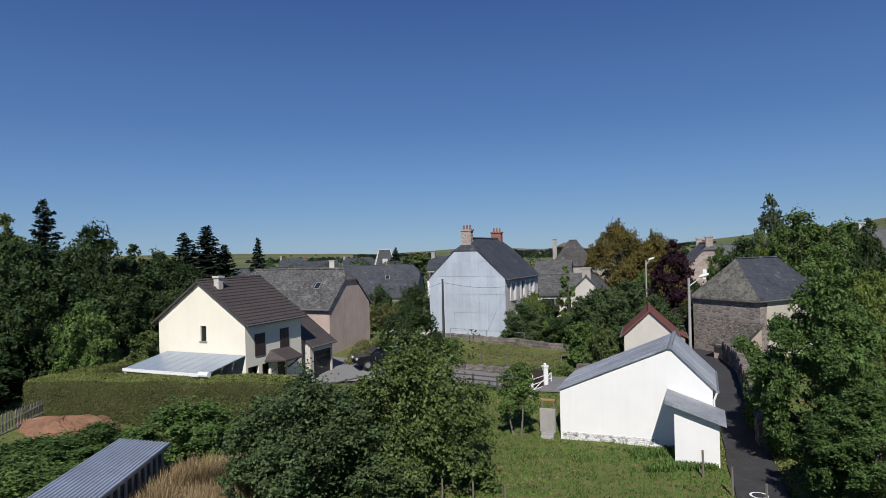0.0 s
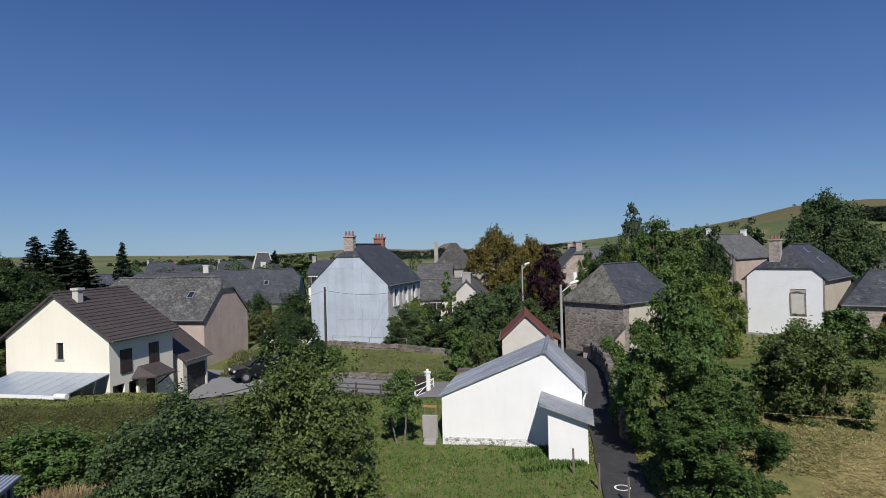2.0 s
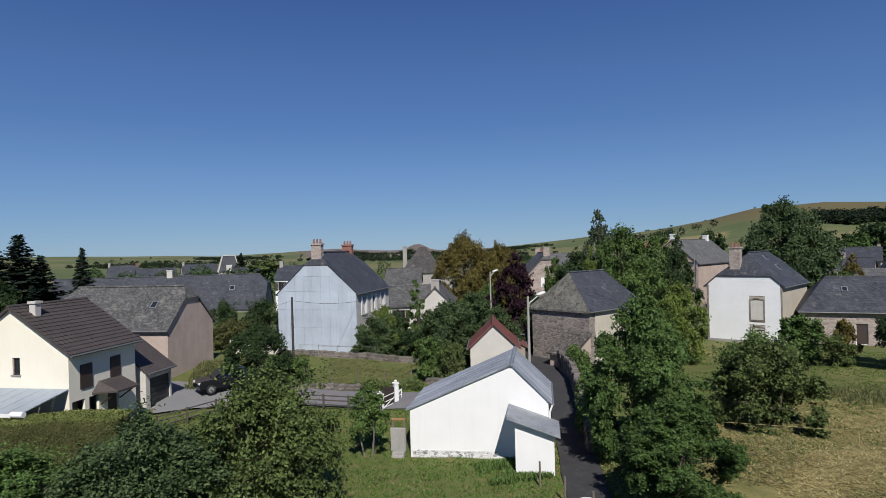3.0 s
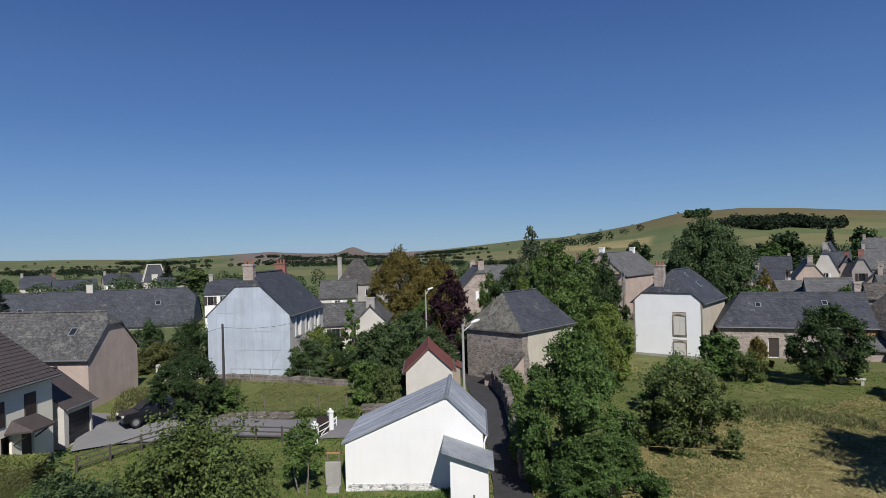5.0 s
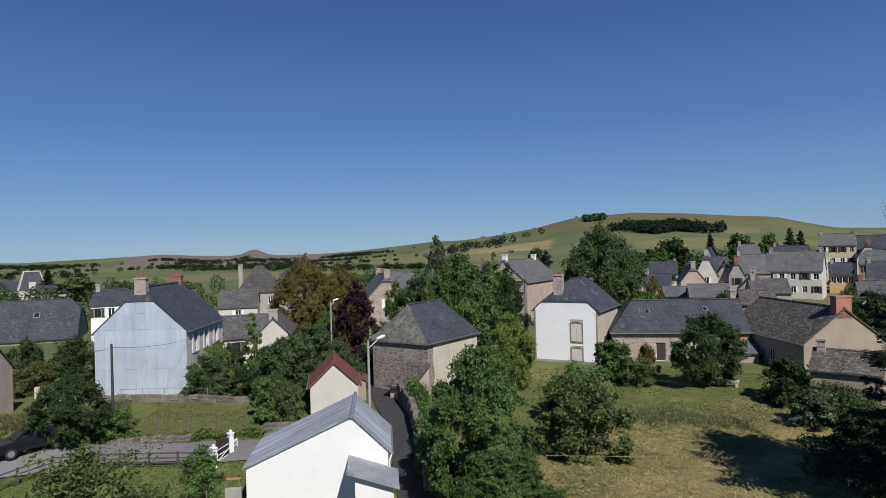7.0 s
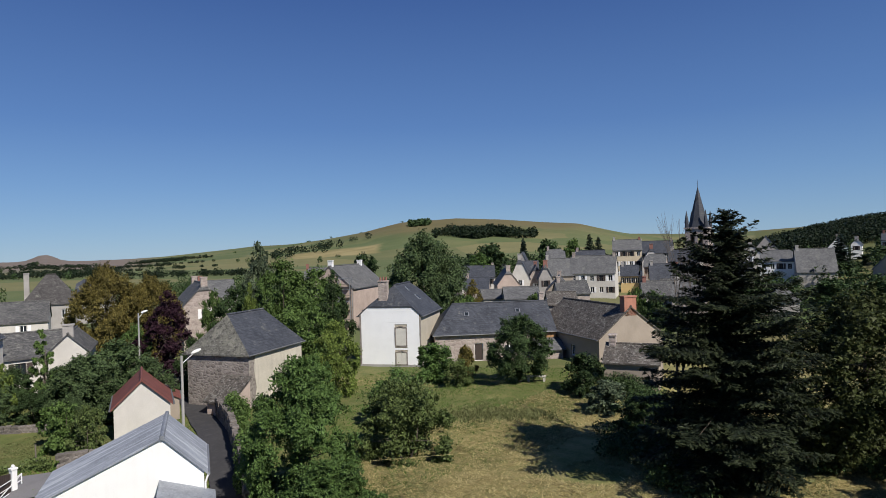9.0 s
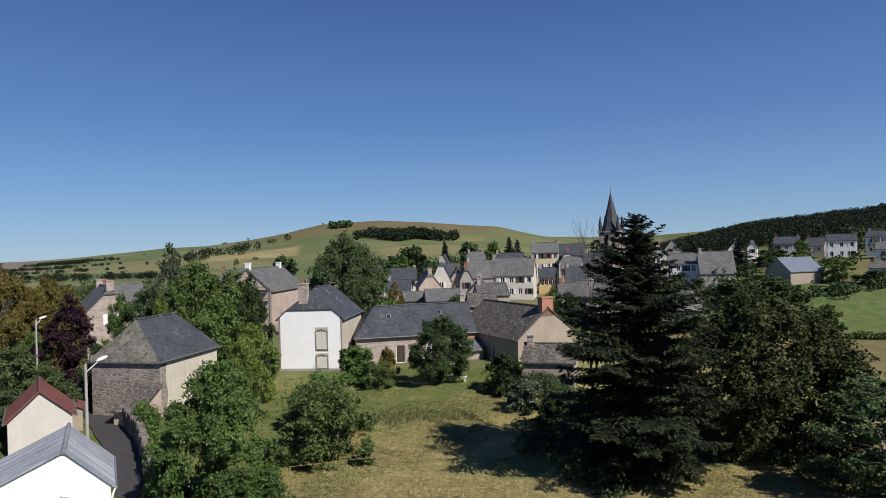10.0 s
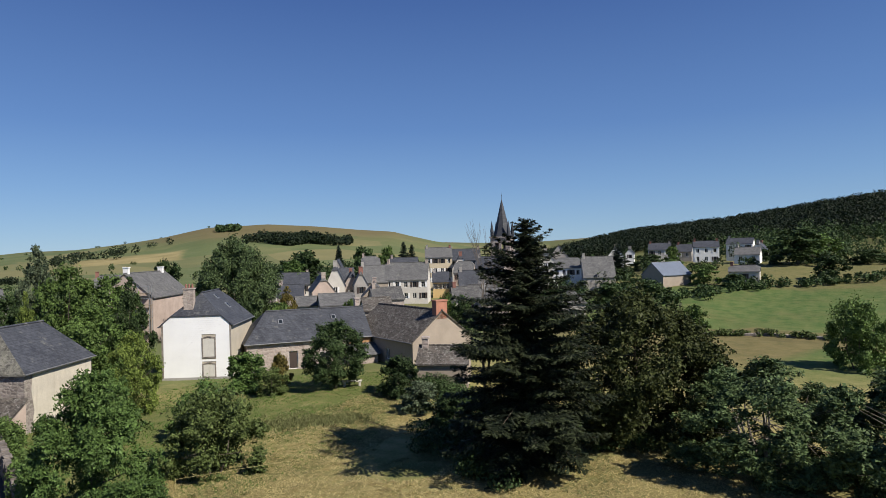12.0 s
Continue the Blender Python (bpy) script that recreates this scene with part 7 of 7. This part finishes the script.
    part("wall", box_bm(4.0, 7.2, -6.5, -4.23, -0.5, 1.5), PINK_STONE, root)
    bm = bmesh.new()
    slab(bm, [(3.7, -6.8, 1.42), (7.5, -6.8, 1.42), (7.5, -4.25, 2.45), (3.7, -4.25, 2.45)], 0.1)
    bmesh.ops.recalc_face_normals(bm, faces=bm.faces[:])
    part("roof", bm, SLATE_GREY, root)
    root = thing("timber_panel", 58.35, 43.26, 1.0, -38.5, "orange timber panel under the eaves", "panel")
    for k in range(8):
        part("board", box_bm(-1.3 + k * 0.33, -0.98 + k * 0.33, -0.07, -0.01, 1.75, 3.0), WOOD_ORANGE, root)
    root = thing("garden_bench", 45.6, 34.6, ground_z(45.6, 34.6), -56, "pale stone garden bench on the lawn", "bench")
    part("seat", box_bm(-0.9, 0.9, -0.25, 0.25, 0.42, 0.52, bevel=0.02), OFFWHITE, root)
    for x in (-0.7, 0.7):
        part("leg", box_bm(x - 0.1, x + 0.1, -0.2, 0.2, -0.1, 0.42, bevel=0.02), OFFWHITE, root)
    # grey gate and wall beside the old barn
    root = thing("yard_wall", -5.6, 61.6, 1.3, -20, "pale rendered yard wall with posts", "wall")
    part("panel", box_bm(0, 4.5, -0.12, 0.12, -0.5, 1.5, bevel=0.02), OFFWHITE, root)
    for x in (-0.1, 1.2):
        part("post", box_bm(x - 0.15, x + 0.15, -0.2, 0.2, -0.5, 1.9, bevel=0.02), OFFWHITE, root)


build_small_bits()


# ---- cladding ----
def clip_poly(poly, x0, x1, y0, y1):
    """A convex polygon cut to a rectangle."""
    for axis, val, keep in ((0, x0, 1), (0, x1, -1), (1, y0, 1), (1, y1, -1)):
        out = []
        for a, b in zip(poly, poly[1:] + poly[:1]):
            ina, inb = (a[axis] - val) * keep >= 0, (b[axis] - val) * keep >= 0
            if ina:
                out.append(a)
            if ina != inb:
                t = (val - a[axis]) / (b[axis] - a[axis])
                out.append((a[0] + t * (b[0] - a[0]), a[1] + t * (b[1] - a[1])))
        poly = out
        if len(poly) < 3:
            return []
    return poly


def plate(name, poly, depth, mat, parent, tilt=0.0):
    """A thin piece in the plane x (along), z (up), its face at y = -depth."""
    bm = bmesh.new()
    zl = min(p[1] for p in poly)
    front = [bm.verts.new((x, -depth - tilt * (1 if z == zl else 0), z)) for x, z in poly]
    back = [bm.verts.new((x, 0, z)) for x, z in poly]
    bm.faces.new(front)
    for k in range(len(poly)):
        j = (k + 1) % len(poly)
        bm.faces.new((front[j], front[k], back[k], back[j]))
    return part(name, bm, mat, parent)


def sheet_panel_material():
    m = corrugated("weathered_zinc_sheet", (0.43, 0.485, 0.555), 0.5, 0.0, 0.6, (0.33, 0.36, 0.4))
    n, l = m.node_tree.nodes, m.node_tree.links
    oi, hs, mr = n.new("ShaderNodeObjectInfo"), n.new("ShaderNodeHueSaturation"), n.new("ShaderNodeMapRange")
    mr.inputs["To Min"].default_value, mr.inputs["To Max"].default_value = 0.94, 1.05
    p = n["Principled BSDF"]
    src = p.inputs["Base Color"].links[0].from_socket
    l.new(oi.outputs["Random"], mr.inputs["Value"]), l.new(mr.outputs[0], hs.inputs["Value"])
    l.new(src, hs.inputs["Color"]), l.new(hs.outputs[0], p.inputs["Base Color"])
    wv = n.new("ShaderNodeTexWave")
    wv.inputs["Scale"].default_value = 4.2
    wv.bands_direction = "X"
    l.new(coords(n, l), wv.inputs["Vector"])
    l.new(bump_of(n, l, wv.outputs["Fac"], 0.35, 0.02), p.inputs["Normal"])
    return m


def clad_metal_house():
    """Sheet metal panels over the whole gable."""
    root = thing("gable_cladding", 4.34, 64.4, 1.75, 64, "blue-grey sheet metal panels covering a gable", "cladding")
    m = side_frame("W", 10, 7.9)
    base = new("panel_frame")
    base.parent = root
    base.matrix_local = m
    gable = [(0, -0.1), (7.9, -0.1), (7.9, 5.6), (5.13, 8.25), (2.77, 8.25), (0, 5.6)]
    zinc = sheet_panel_material()
    for r, (z0, z1) in enumerate(((-0.1, 0.6), (0.6, 2.35), (2.35, 4.1), (4.1, 5.8), (5.8, 7.2), (7.2, 8.3))):
        for c in range(9):
            poly = clip_poly(gable, c * 0.88, c * 0.88 + 0.872, z0 + 0.004, z1 - 0.008)
            if poly:
                plate("panel", poly, 0.03 + 0.004 * ((c + r) % 2), zinc, base, 0.012)


clad_metal_house()


def clad_white_house():
    """White boards with dark window surrounds on the gable of the tall house."""
    root = thing("board_cladding", 47.8, 56.3, 1.15, 33, "white horizontal boards covering a gable wall", "cladding")
    base = new("board_frame")
    base.parent = root
    base.matrix_local = side_frame("W", 9, 7.2)
    gable = [(0.2, 0.1), (7.02, 0.1), (7.02, 5.75), (6.2, 6.55), (1.0, 6.55), (0.2, 5.75)]
    wins = [(4.15, 5.6, 2.1, 4.45), (4.15, 5.6, 0.0, 1.7)]
    step = 0.205
    k = 0
    while 0.1 + k * step < 6.55:
        z0, z1 = 0.1 + k * step, 0.1 + (k + 1) * step - 0.004
        cuts = [(0.0, 7.2)]
        for w in wins:
            if z1 > w[2] and z0 < w[3]:
                cuts = [(0.0, w[0]), (w[1], 7.2)]
        for a, b in cuts:
            poly = clip_poly(gable, a, b, z0, z1)
            if poly:
                plate("board", poly, 0.03, BOARD_WHITE, base, 0.004)
        k += 1
    for s0, s1, h0, h1 in wins:
        win = new("shuttered_window")
        win.parent = root
        win.matrix_local = side_frame("W", 9, 7.2) @ pose(s0, 0, h0)
        w, t = s1 - s0, h1 - h0
        bm = bmesh.new()
        arch = [(0, 0), (w, 0), (w, t - 0.22), (w / 2, t), (0, t - 0.22)]
        inner = [(0.13, 0.13), (w - 0.13, 0.13), (w - 0.13, t - 0.3), (w / 2, t - 0.13), (0.13, t - 0.3)]
        for i in range(5):
            j = (i + 1) % 5
            a, b, c, d = arch[i], arch[j], inner[j], inner[i]
            face(bm, [(a[0], -0.07, a[1]), (b[0], -0.07, b[1]), (c[0], -0.07, c[1]), (d[0], -0.07, d[1])])
            face(bm, [(b[0], -0.07, b[1]), (a[0], -0.07, a[1]), (a[0], 0, a[1]), (b[0], 0, b[1])])
            face(bm, [(d[0], -0.07, d[1]), (c[0], -0.07, c[1]), (c[0], -0.02, c[1]), (d[0], -0.02, d[1])])
        part("surround", bm, RUBBLE, win, "dark stone surround with a pointed head")
        for x0, x1 in ((0.14, w / 2 - 0.01), (w / 2 + 0.01, w - 0.14)):
            part("shutter", box_bm(x0, x1, -0.045, -0.015, 0.14, t - 0.31), plain("grey_shutter_paint", (0.6, 0.58, 0.53), 0.7, 0, 0.15, 4, 0.2), win, "pale closed shutter")
    part("plinth", box_bm(0.0, 7.2, -0.05, 0.0, -0.5, 0.09), CONCRETE, base, "grey concrete plinth")
    for s, w in ((0.0, 0.19), (7.03, 0.17)):
        part("corner_stone", box_bm(s, s + w, -0.03, 0.0, -0.3, 5.7), RUBBLE, base, "dark corner stones")


clad_white_house()


def render_barn_wall():
    """Pale worn render over the meadow side of the stone barn."""
    root = thing("wall_render", 26.64, 53.28, 1.0, 27, "pale worn render over a barn wall", "render")
    base = new("render_frame")
    base.parent = root
    base.matrix_local = side_frame("S", 8.2, 6.4)
    plate("render_coat", [(0.5, -0.4), (8.18, -0.4), (8.18, 4.5), (0.9, 4.5), (0.7, 3.2), (1.0, 1.6)], 0.025, plain("worn_buff_render", (0.52, 0.48, 0.4), 0.9, 0, 0.22, 2.0, 0.3, 0.35, (0.28, 0.24, 0.2)), base)


render_barn_wall()


# ---- grass, woods ----
def tufts(name, label, n, spot, height, mat, seed, blades=5, lie=1.0):
    """Tufts of grass blades over a stretch of ground."""
    rng = np.random.default_rng(seed)
    x, y = spot(rng, n)
    keep = terrain(x, y)
    h = height * rng.uniform(0.5, 1.4, n)
    v = []
    for b in range(blades):
        a = rng.uniform(0, 2 * np.pi, n)
        lean = rng.uniform(0.2, 0.9, n) * h * lie
        w = 0.035 + 0.03 * rng.random(n)
        ox, oy = rng.normal(0, 0.1, n), rng.normal(0, 0.1, n)
        p0 = np.stack([x + ox - w * np.sin(a), y + oy + w * np.cos(a), keep - 0.03], 1)
        p1 = np.stack([x + ox + w * np.sin(a), y + oy - w * np.cos(a), keep - 0.03], 1)
        p2 = np.stack([x + ox + lean * np.cos(a), y + oy + lean * np.sin(a), keep + h], 1)
        v.append(np.stack([p0, p1, p2], 1))
    v = np.concatenate(v).reshape(-1, 3)
    m = len(v) // 3
    me = bpy.data.meshes.new(name)
    me.vertices.add(3 * m)
    me.vertices.foreach_set("co", v.ravel())
    me.loops.add(3 * m)
    me.loops.foreach_set("vertex_index", np.arange(3 * m, dtype=np.int32))
    me.polygons.add(m)
    me.polygons.foreach_set("loop_start", np.arange(0, 3 * m, 3, dtype=np.int32))
    me.update(calc_edges=True)
    me.materials.append(mat)
    tagged(new(name, me), label, "grass", kind="stuff")


def patchy(x0, x1, y0, y1, scale, cut):
    def spot(rng, n):
        x, y = rng.uniform(x0, x1, 6 * n), rng.uniform(y0, y1, 6 * n)
        f = np.sin(x / scale + 1.7 * np.sin(y / scale * 0.6)) + np.sin(y / scale * 1.3 + np.sin(x / scale * 0.7))
        ok = np.flatnonzero(f > cut)
        return x[ok][:n], y[ok][:n]

    def full(rng, n):
        x, y = spot(rng, n)
        while len(x) < n:
            x, y = np.concatenate([x, x]), np.concatenate([y, y])
        return x[:n], y[:n]

    return full


tufts("meadow_grass", "dry yellow grass of the mown meadow", 30000, patchy(13, 46, 0, 32, 2.6, -0.9), 0.055, LEAF["straw"], 51, 4, 9.0)
tufts("meadow_grass", "green grass tufts of the meadow", 11000, patchy(14, 52, 25, 52, 3.3, -1.6), 0.06, LEAF["lawn"], 52, 4, 3.0)
tufts("meadow_grass", "pale grass tufts of the meadow", 6000, patchy(14, 46, 4, 34, 1.7, 0.4), 0.07, LEAF["grass"], 50, 4, 5.0)
tufts("lawn_grass", "short green lawn grass", 16000, patchy(-12, 16, 18, 46, 2.2, -3.0), 0.09, LEAF["lawn"], 53, 4)
tufts("dry_weeds", "tall dry weeds on the bank", 3200, patchy(-11.8, -8.2, 22.5, 28.5, 1.5, -1.4), 1.0, LEAF["weeds"], 54)
tufts("pasture_grass", "rough grass of the small pasture", 5000, patchy(0, 14, 46, 57, 2.0, -0.6), 0.05, LEAF["grass"], 55, 4, 2.0)
tufts("rough_grass", "rough grass beside the old barn", 4000, patchy(-8, 1, 50, 58, 1.6, -0.8), 0.28, LEAF["grass"], 56, 5, 1.5)
tufts("bank_grass", "grass at the foot of the shed wall", 1500, patchy(9, 12.2, 28.5, 31.5, 0.8, -1.2), 0.22, LEAF["mid"], 57)
tufts("lawn_grass", "dry straw patches in the lawn", 3500, patchy(-4, 15, 18, 40, 1.9, 0.5), 0.05, LEAF["grass"], 59, 4, 3.0)


def woods(name, label, n, spot, height, spread, leaves, size, mat, seed):
    """A far wood: many small crowns as one mesh."""
    rng = np.random.default_rng(seed)
    x, y = spot(rng, n)
    z = terrain(x, y)
    h = height * rng.uniform(0.65, 1.25, n)
    idx = np.repeat(np.arange(n), leaves)
    d = rng.normal(0, 1, (len(idx), 3))
    d /= np.linalg.norm(d, axis=1, keepdims=True)
    r = spread * rng.uniform(0.7, 1.2, n)
    d = d * (0.35 + 0.65 * rng.random((len(idx), 1)) ** 0.4)
    c = np.stack([x[idx] + d[:, 0] * r[idx], y[idx] + d[:, 1] * r[idx], z[idx] + h[idx] * (0.52 + 0.48 * d[:, 2])], 1)
    nrm = d + np.array([0, 0, 0.5])
    me = leaf_mesh(name, c, nrm, size * 1.2, rng, 1.3, tri=True)
    me.materials.append(mat)
    tagged(new(name, me), label, "wood", kind="stuff")


def sector(a0, a1, r0, r1, power=1.0):
    def spot(rng, n):
        a, r = np.radians(rng.uniform(a0, a1, n)), r0 + (r1 - r0) * rng.random(n) ** power
        return r * np.sin(a), r * np.cos(a)
    return spot


def along(pts, wobble):
    def spot(rng, n):
        k = rng.integers(0, len(pts) - 1, n)
        f = rng.random(n)
        p = np.array(pts, float)
        q = p[k] + (p[k + 1] - p[k]) * f[:, None] + rng.normal(0, wobble, (n, 2))
        return q[:, 0], q[:, 1]
    return spot


def blot(a, da, r, dr):
    """Spots gathered loosely about a bearing and a distance."""
    def spot(rng, n):
        x = np.clip(rng.normal(0, 0.55, n), -1.25, 1.25)
        y = rng.uniform(-1, 1, n) * (1 - 0.3 * np.abs(x)) + 0.3 * np.sin(5 * x)
        b, d = np.radians(a + da * x), r + dr * y
        return d * np.sin(b), d * np.cos(b)
    return spot


woods("far_wood", "dark wooded ridge above the village", 4600, sector(69, 112, 370, 660), 7.5, 4.6, 80, 0.85, LEAF["wood"], 61)
woods("far_wood", "lighter trees at the foot of the wooded ridge", 200, sector(84, 112, 300, 390), 9, 3.8, 130, 0.75, LEAF["dark"], 62)
woods("hill_grove", "dark grove on the bare hill", 420, blot(47.6, 3.6, 790, 42), 9, 5, 40, 1.8, LEAF["wood"], 63)
woods("hill_grove", "small grove at the hill's shoulder", 70, sector(40.8, 42.6, 930, 980), 8, 4.5, 26, 2.6, LEAF["dark"], 64)
woods("field_trees", "line of round trees on the hillside", 20, along([polar(28.6, 690), polar(31.0, 730), polar(33.0, 790), polar(35.2, 860)], 14), 10, 6.5, 90, 1.5, LEAF["wood"], 65)
woods("field_trees", "scattered trees and hedgerows in the far fields", 45, sector(-20, 42, 380, 1400), 4, 2.6, 60, 0.9, LEAF["dark"], 66)
woods("village_trees", "garden trees between the village roofs", 120, sector(-16, 36, 122, 210), 4.6, 2.4, 340, 0.36, LEAF["dark"], 67)
woods("village_trees", "garden trees behind the village", 170, sector(40, 64, 200, 330), 7, 3.0, 150, 0.6, LEAF["dark"], 68)

tufts("tall_grass", "uncut tall grass strip in the meadow", 900, along([(33.3, 33.3), (36.0, 30.8), (38.7, 28.4)], 0.7), 0.2, LEAF["grass"], 58, 5, 1.5)
woods("hedgerow", "scrubby hedgerow along the pasture wall", 150, along([(95.7, 14.1), (98.6, 3.4), (95.9, -11.0), (92.8, -18.9)], 0.7), 0.9, 0.6, 50, 0.22, LEAF["olive"], 71)
for near, far, seed in ((540, 580, 81), (720, 760, 82)):
    woods("hedgerow", "hedgerow between far green fields", 70, along([(-0.3 * near, 0.95 * near), (-0.05 * far, far), (0.22 * near, 0.98 * near), (0.4 * far, 0.9 * far)], 3.0), 2.8, 2.2, 60, 0.8, LEAF["wood"], seed)
hedge_rng = random.Random(5)
for k in range(26):
    az0, r0_ = hedge_rng.uniform(-17, 20), hedge_rng.choice((330, 400, 480, 590, 700, 850, 1050, 1300)) * hedge_rng.uniform(0.92, 1.08)
    az1, r1_ = az0 + hedge_rng.uniform(3, 9) * 500 / r0_, r0_ * hedge_rng.uniform(0.9, 1.15)
    woods("hedgerow", "dark hedgerow with small trees between far fields", 44, along([polar(az0, r0_), polar((az0 + az1) / 2, (r0_ + r1_) / 2 * 1.03), polar(az1, r1_)], 1.5 + r0_ / 400), 2.6 + r0_ / 500, 1.5 + r0_ / 500, 45, 0.35 + r0_ / 1500, LEAF["wood"], 200 + k)
woods("hedgerow", "hedgerow between the far pastures", 60, along([(120, 22), (150, 6), (165, -20)], 1.2), 2.2, 1.3, 60, 0.45, LEAF["dark"], 72)
woods("hedgerow", "hedgerow below the far houses", 50, along([(150, 30), (185, 20), (200, -6), (210, -40)], 1.5), 2.4, 1.5, 60, 0.5, LEAF["dark"], 73)
woods("hedgerow", "low scrub over the roadside rubble wall", 26, along([(-0.9, 48.7), (4.6, 46.4), (9.2, 44.6)], 0.3), 0.7, 0.45, 160, 0.1, LEAF["olive"], 77)
woods("ivy", "dark ivy and shrubs over the lane wall", 60, along([(16.6, 32.4), (17.9, 35.6), (20.5, 42.0), (22.0, 47.2)], 0.35), 2.1, 0.6, 260, 0.12, LEAF["mid"], 76)
# stretch beside the fir is added to darken ground where its shadow lies
woods("undergrowth", "dark undergrowth, partly added for the shade below the fir", 125, along([(31, 13), (33, 16), (36.5, 21), (37.5, 17), (40, 14), (41, 6), (41, -4), (41, -12)], 1.0), 1.2, 1.0, 260, 0.12, LEAF["dark"], 74)
woods("undergrowth", "dark shrubs at the meadow's edge", 40, along([(40, 17), (46, 23), (51, 29)], 1.0), 1.2, 1.0, 300, 0.12, LEAF["dark"], 75)
woods("garden_trees", "garden trees among the far houses", 110, sector(68, 96, 235, 300), 6, 2.6, 150, 0.5, LEAF["dark"], 69)
woods("garden_trees", "shrubs below the far houses", 60, sector(68, 80, 118, 190), 4, 2.2, 200, 0.4, LEAF["dark"], 70)


# ---- dead tree ----
def bare_tree(x, y, h, seed):
    """Leafless tree: forked limbs ending in fine twigs."""
    rng = random.Random(seed)
    root = thing("bare_tree", x, y, ground_z(x, y), 0, "bare dead tree with pale twigs beside the fir", "tree")
    bm = bmesh.new()

    def grow(p, d, ln, r, level):
        q = p + d * ln
        tube(bm, p, q, r, r * 0.6, 5, False)
        if level:
            for _ in range(3 if level > 1 else 6):
                e = (d + Vector((rng.uniform(-0.45, 0.45), rng.uniform(-0.45, 0.45), rng.uniform(-0.1, 0.5)))).normalized()
                grow(p.lerp(q, rng.uniform(0.6, 1.0)), e, ln * rng.uniform(0.5, 0.8), r * 0.5, level - 1)

    grow(Vector((0, 0, -0.3)), Vector((0.02, 0.05, 1)), h * 0.45, 0.13, 4)
    part("trunk", bm, BARK, root)


bare_tree(36.9, 16.6, 13.2, 4)

# the grown patterns themselves are not part of the place
for ob in (NEAR_A, NEAR_B, NEAR_C, NEAR_D, NEAR_E, NEAR_F, NEAR_G, FAR_A, MID_A, MID_B, MID_C, FIR_A, FIR_B, CYPRESS):
    for child in list(ob.children_recursive):
        bpy.data.objects.remove(child)
    bpy.data.objects.remove(ob)
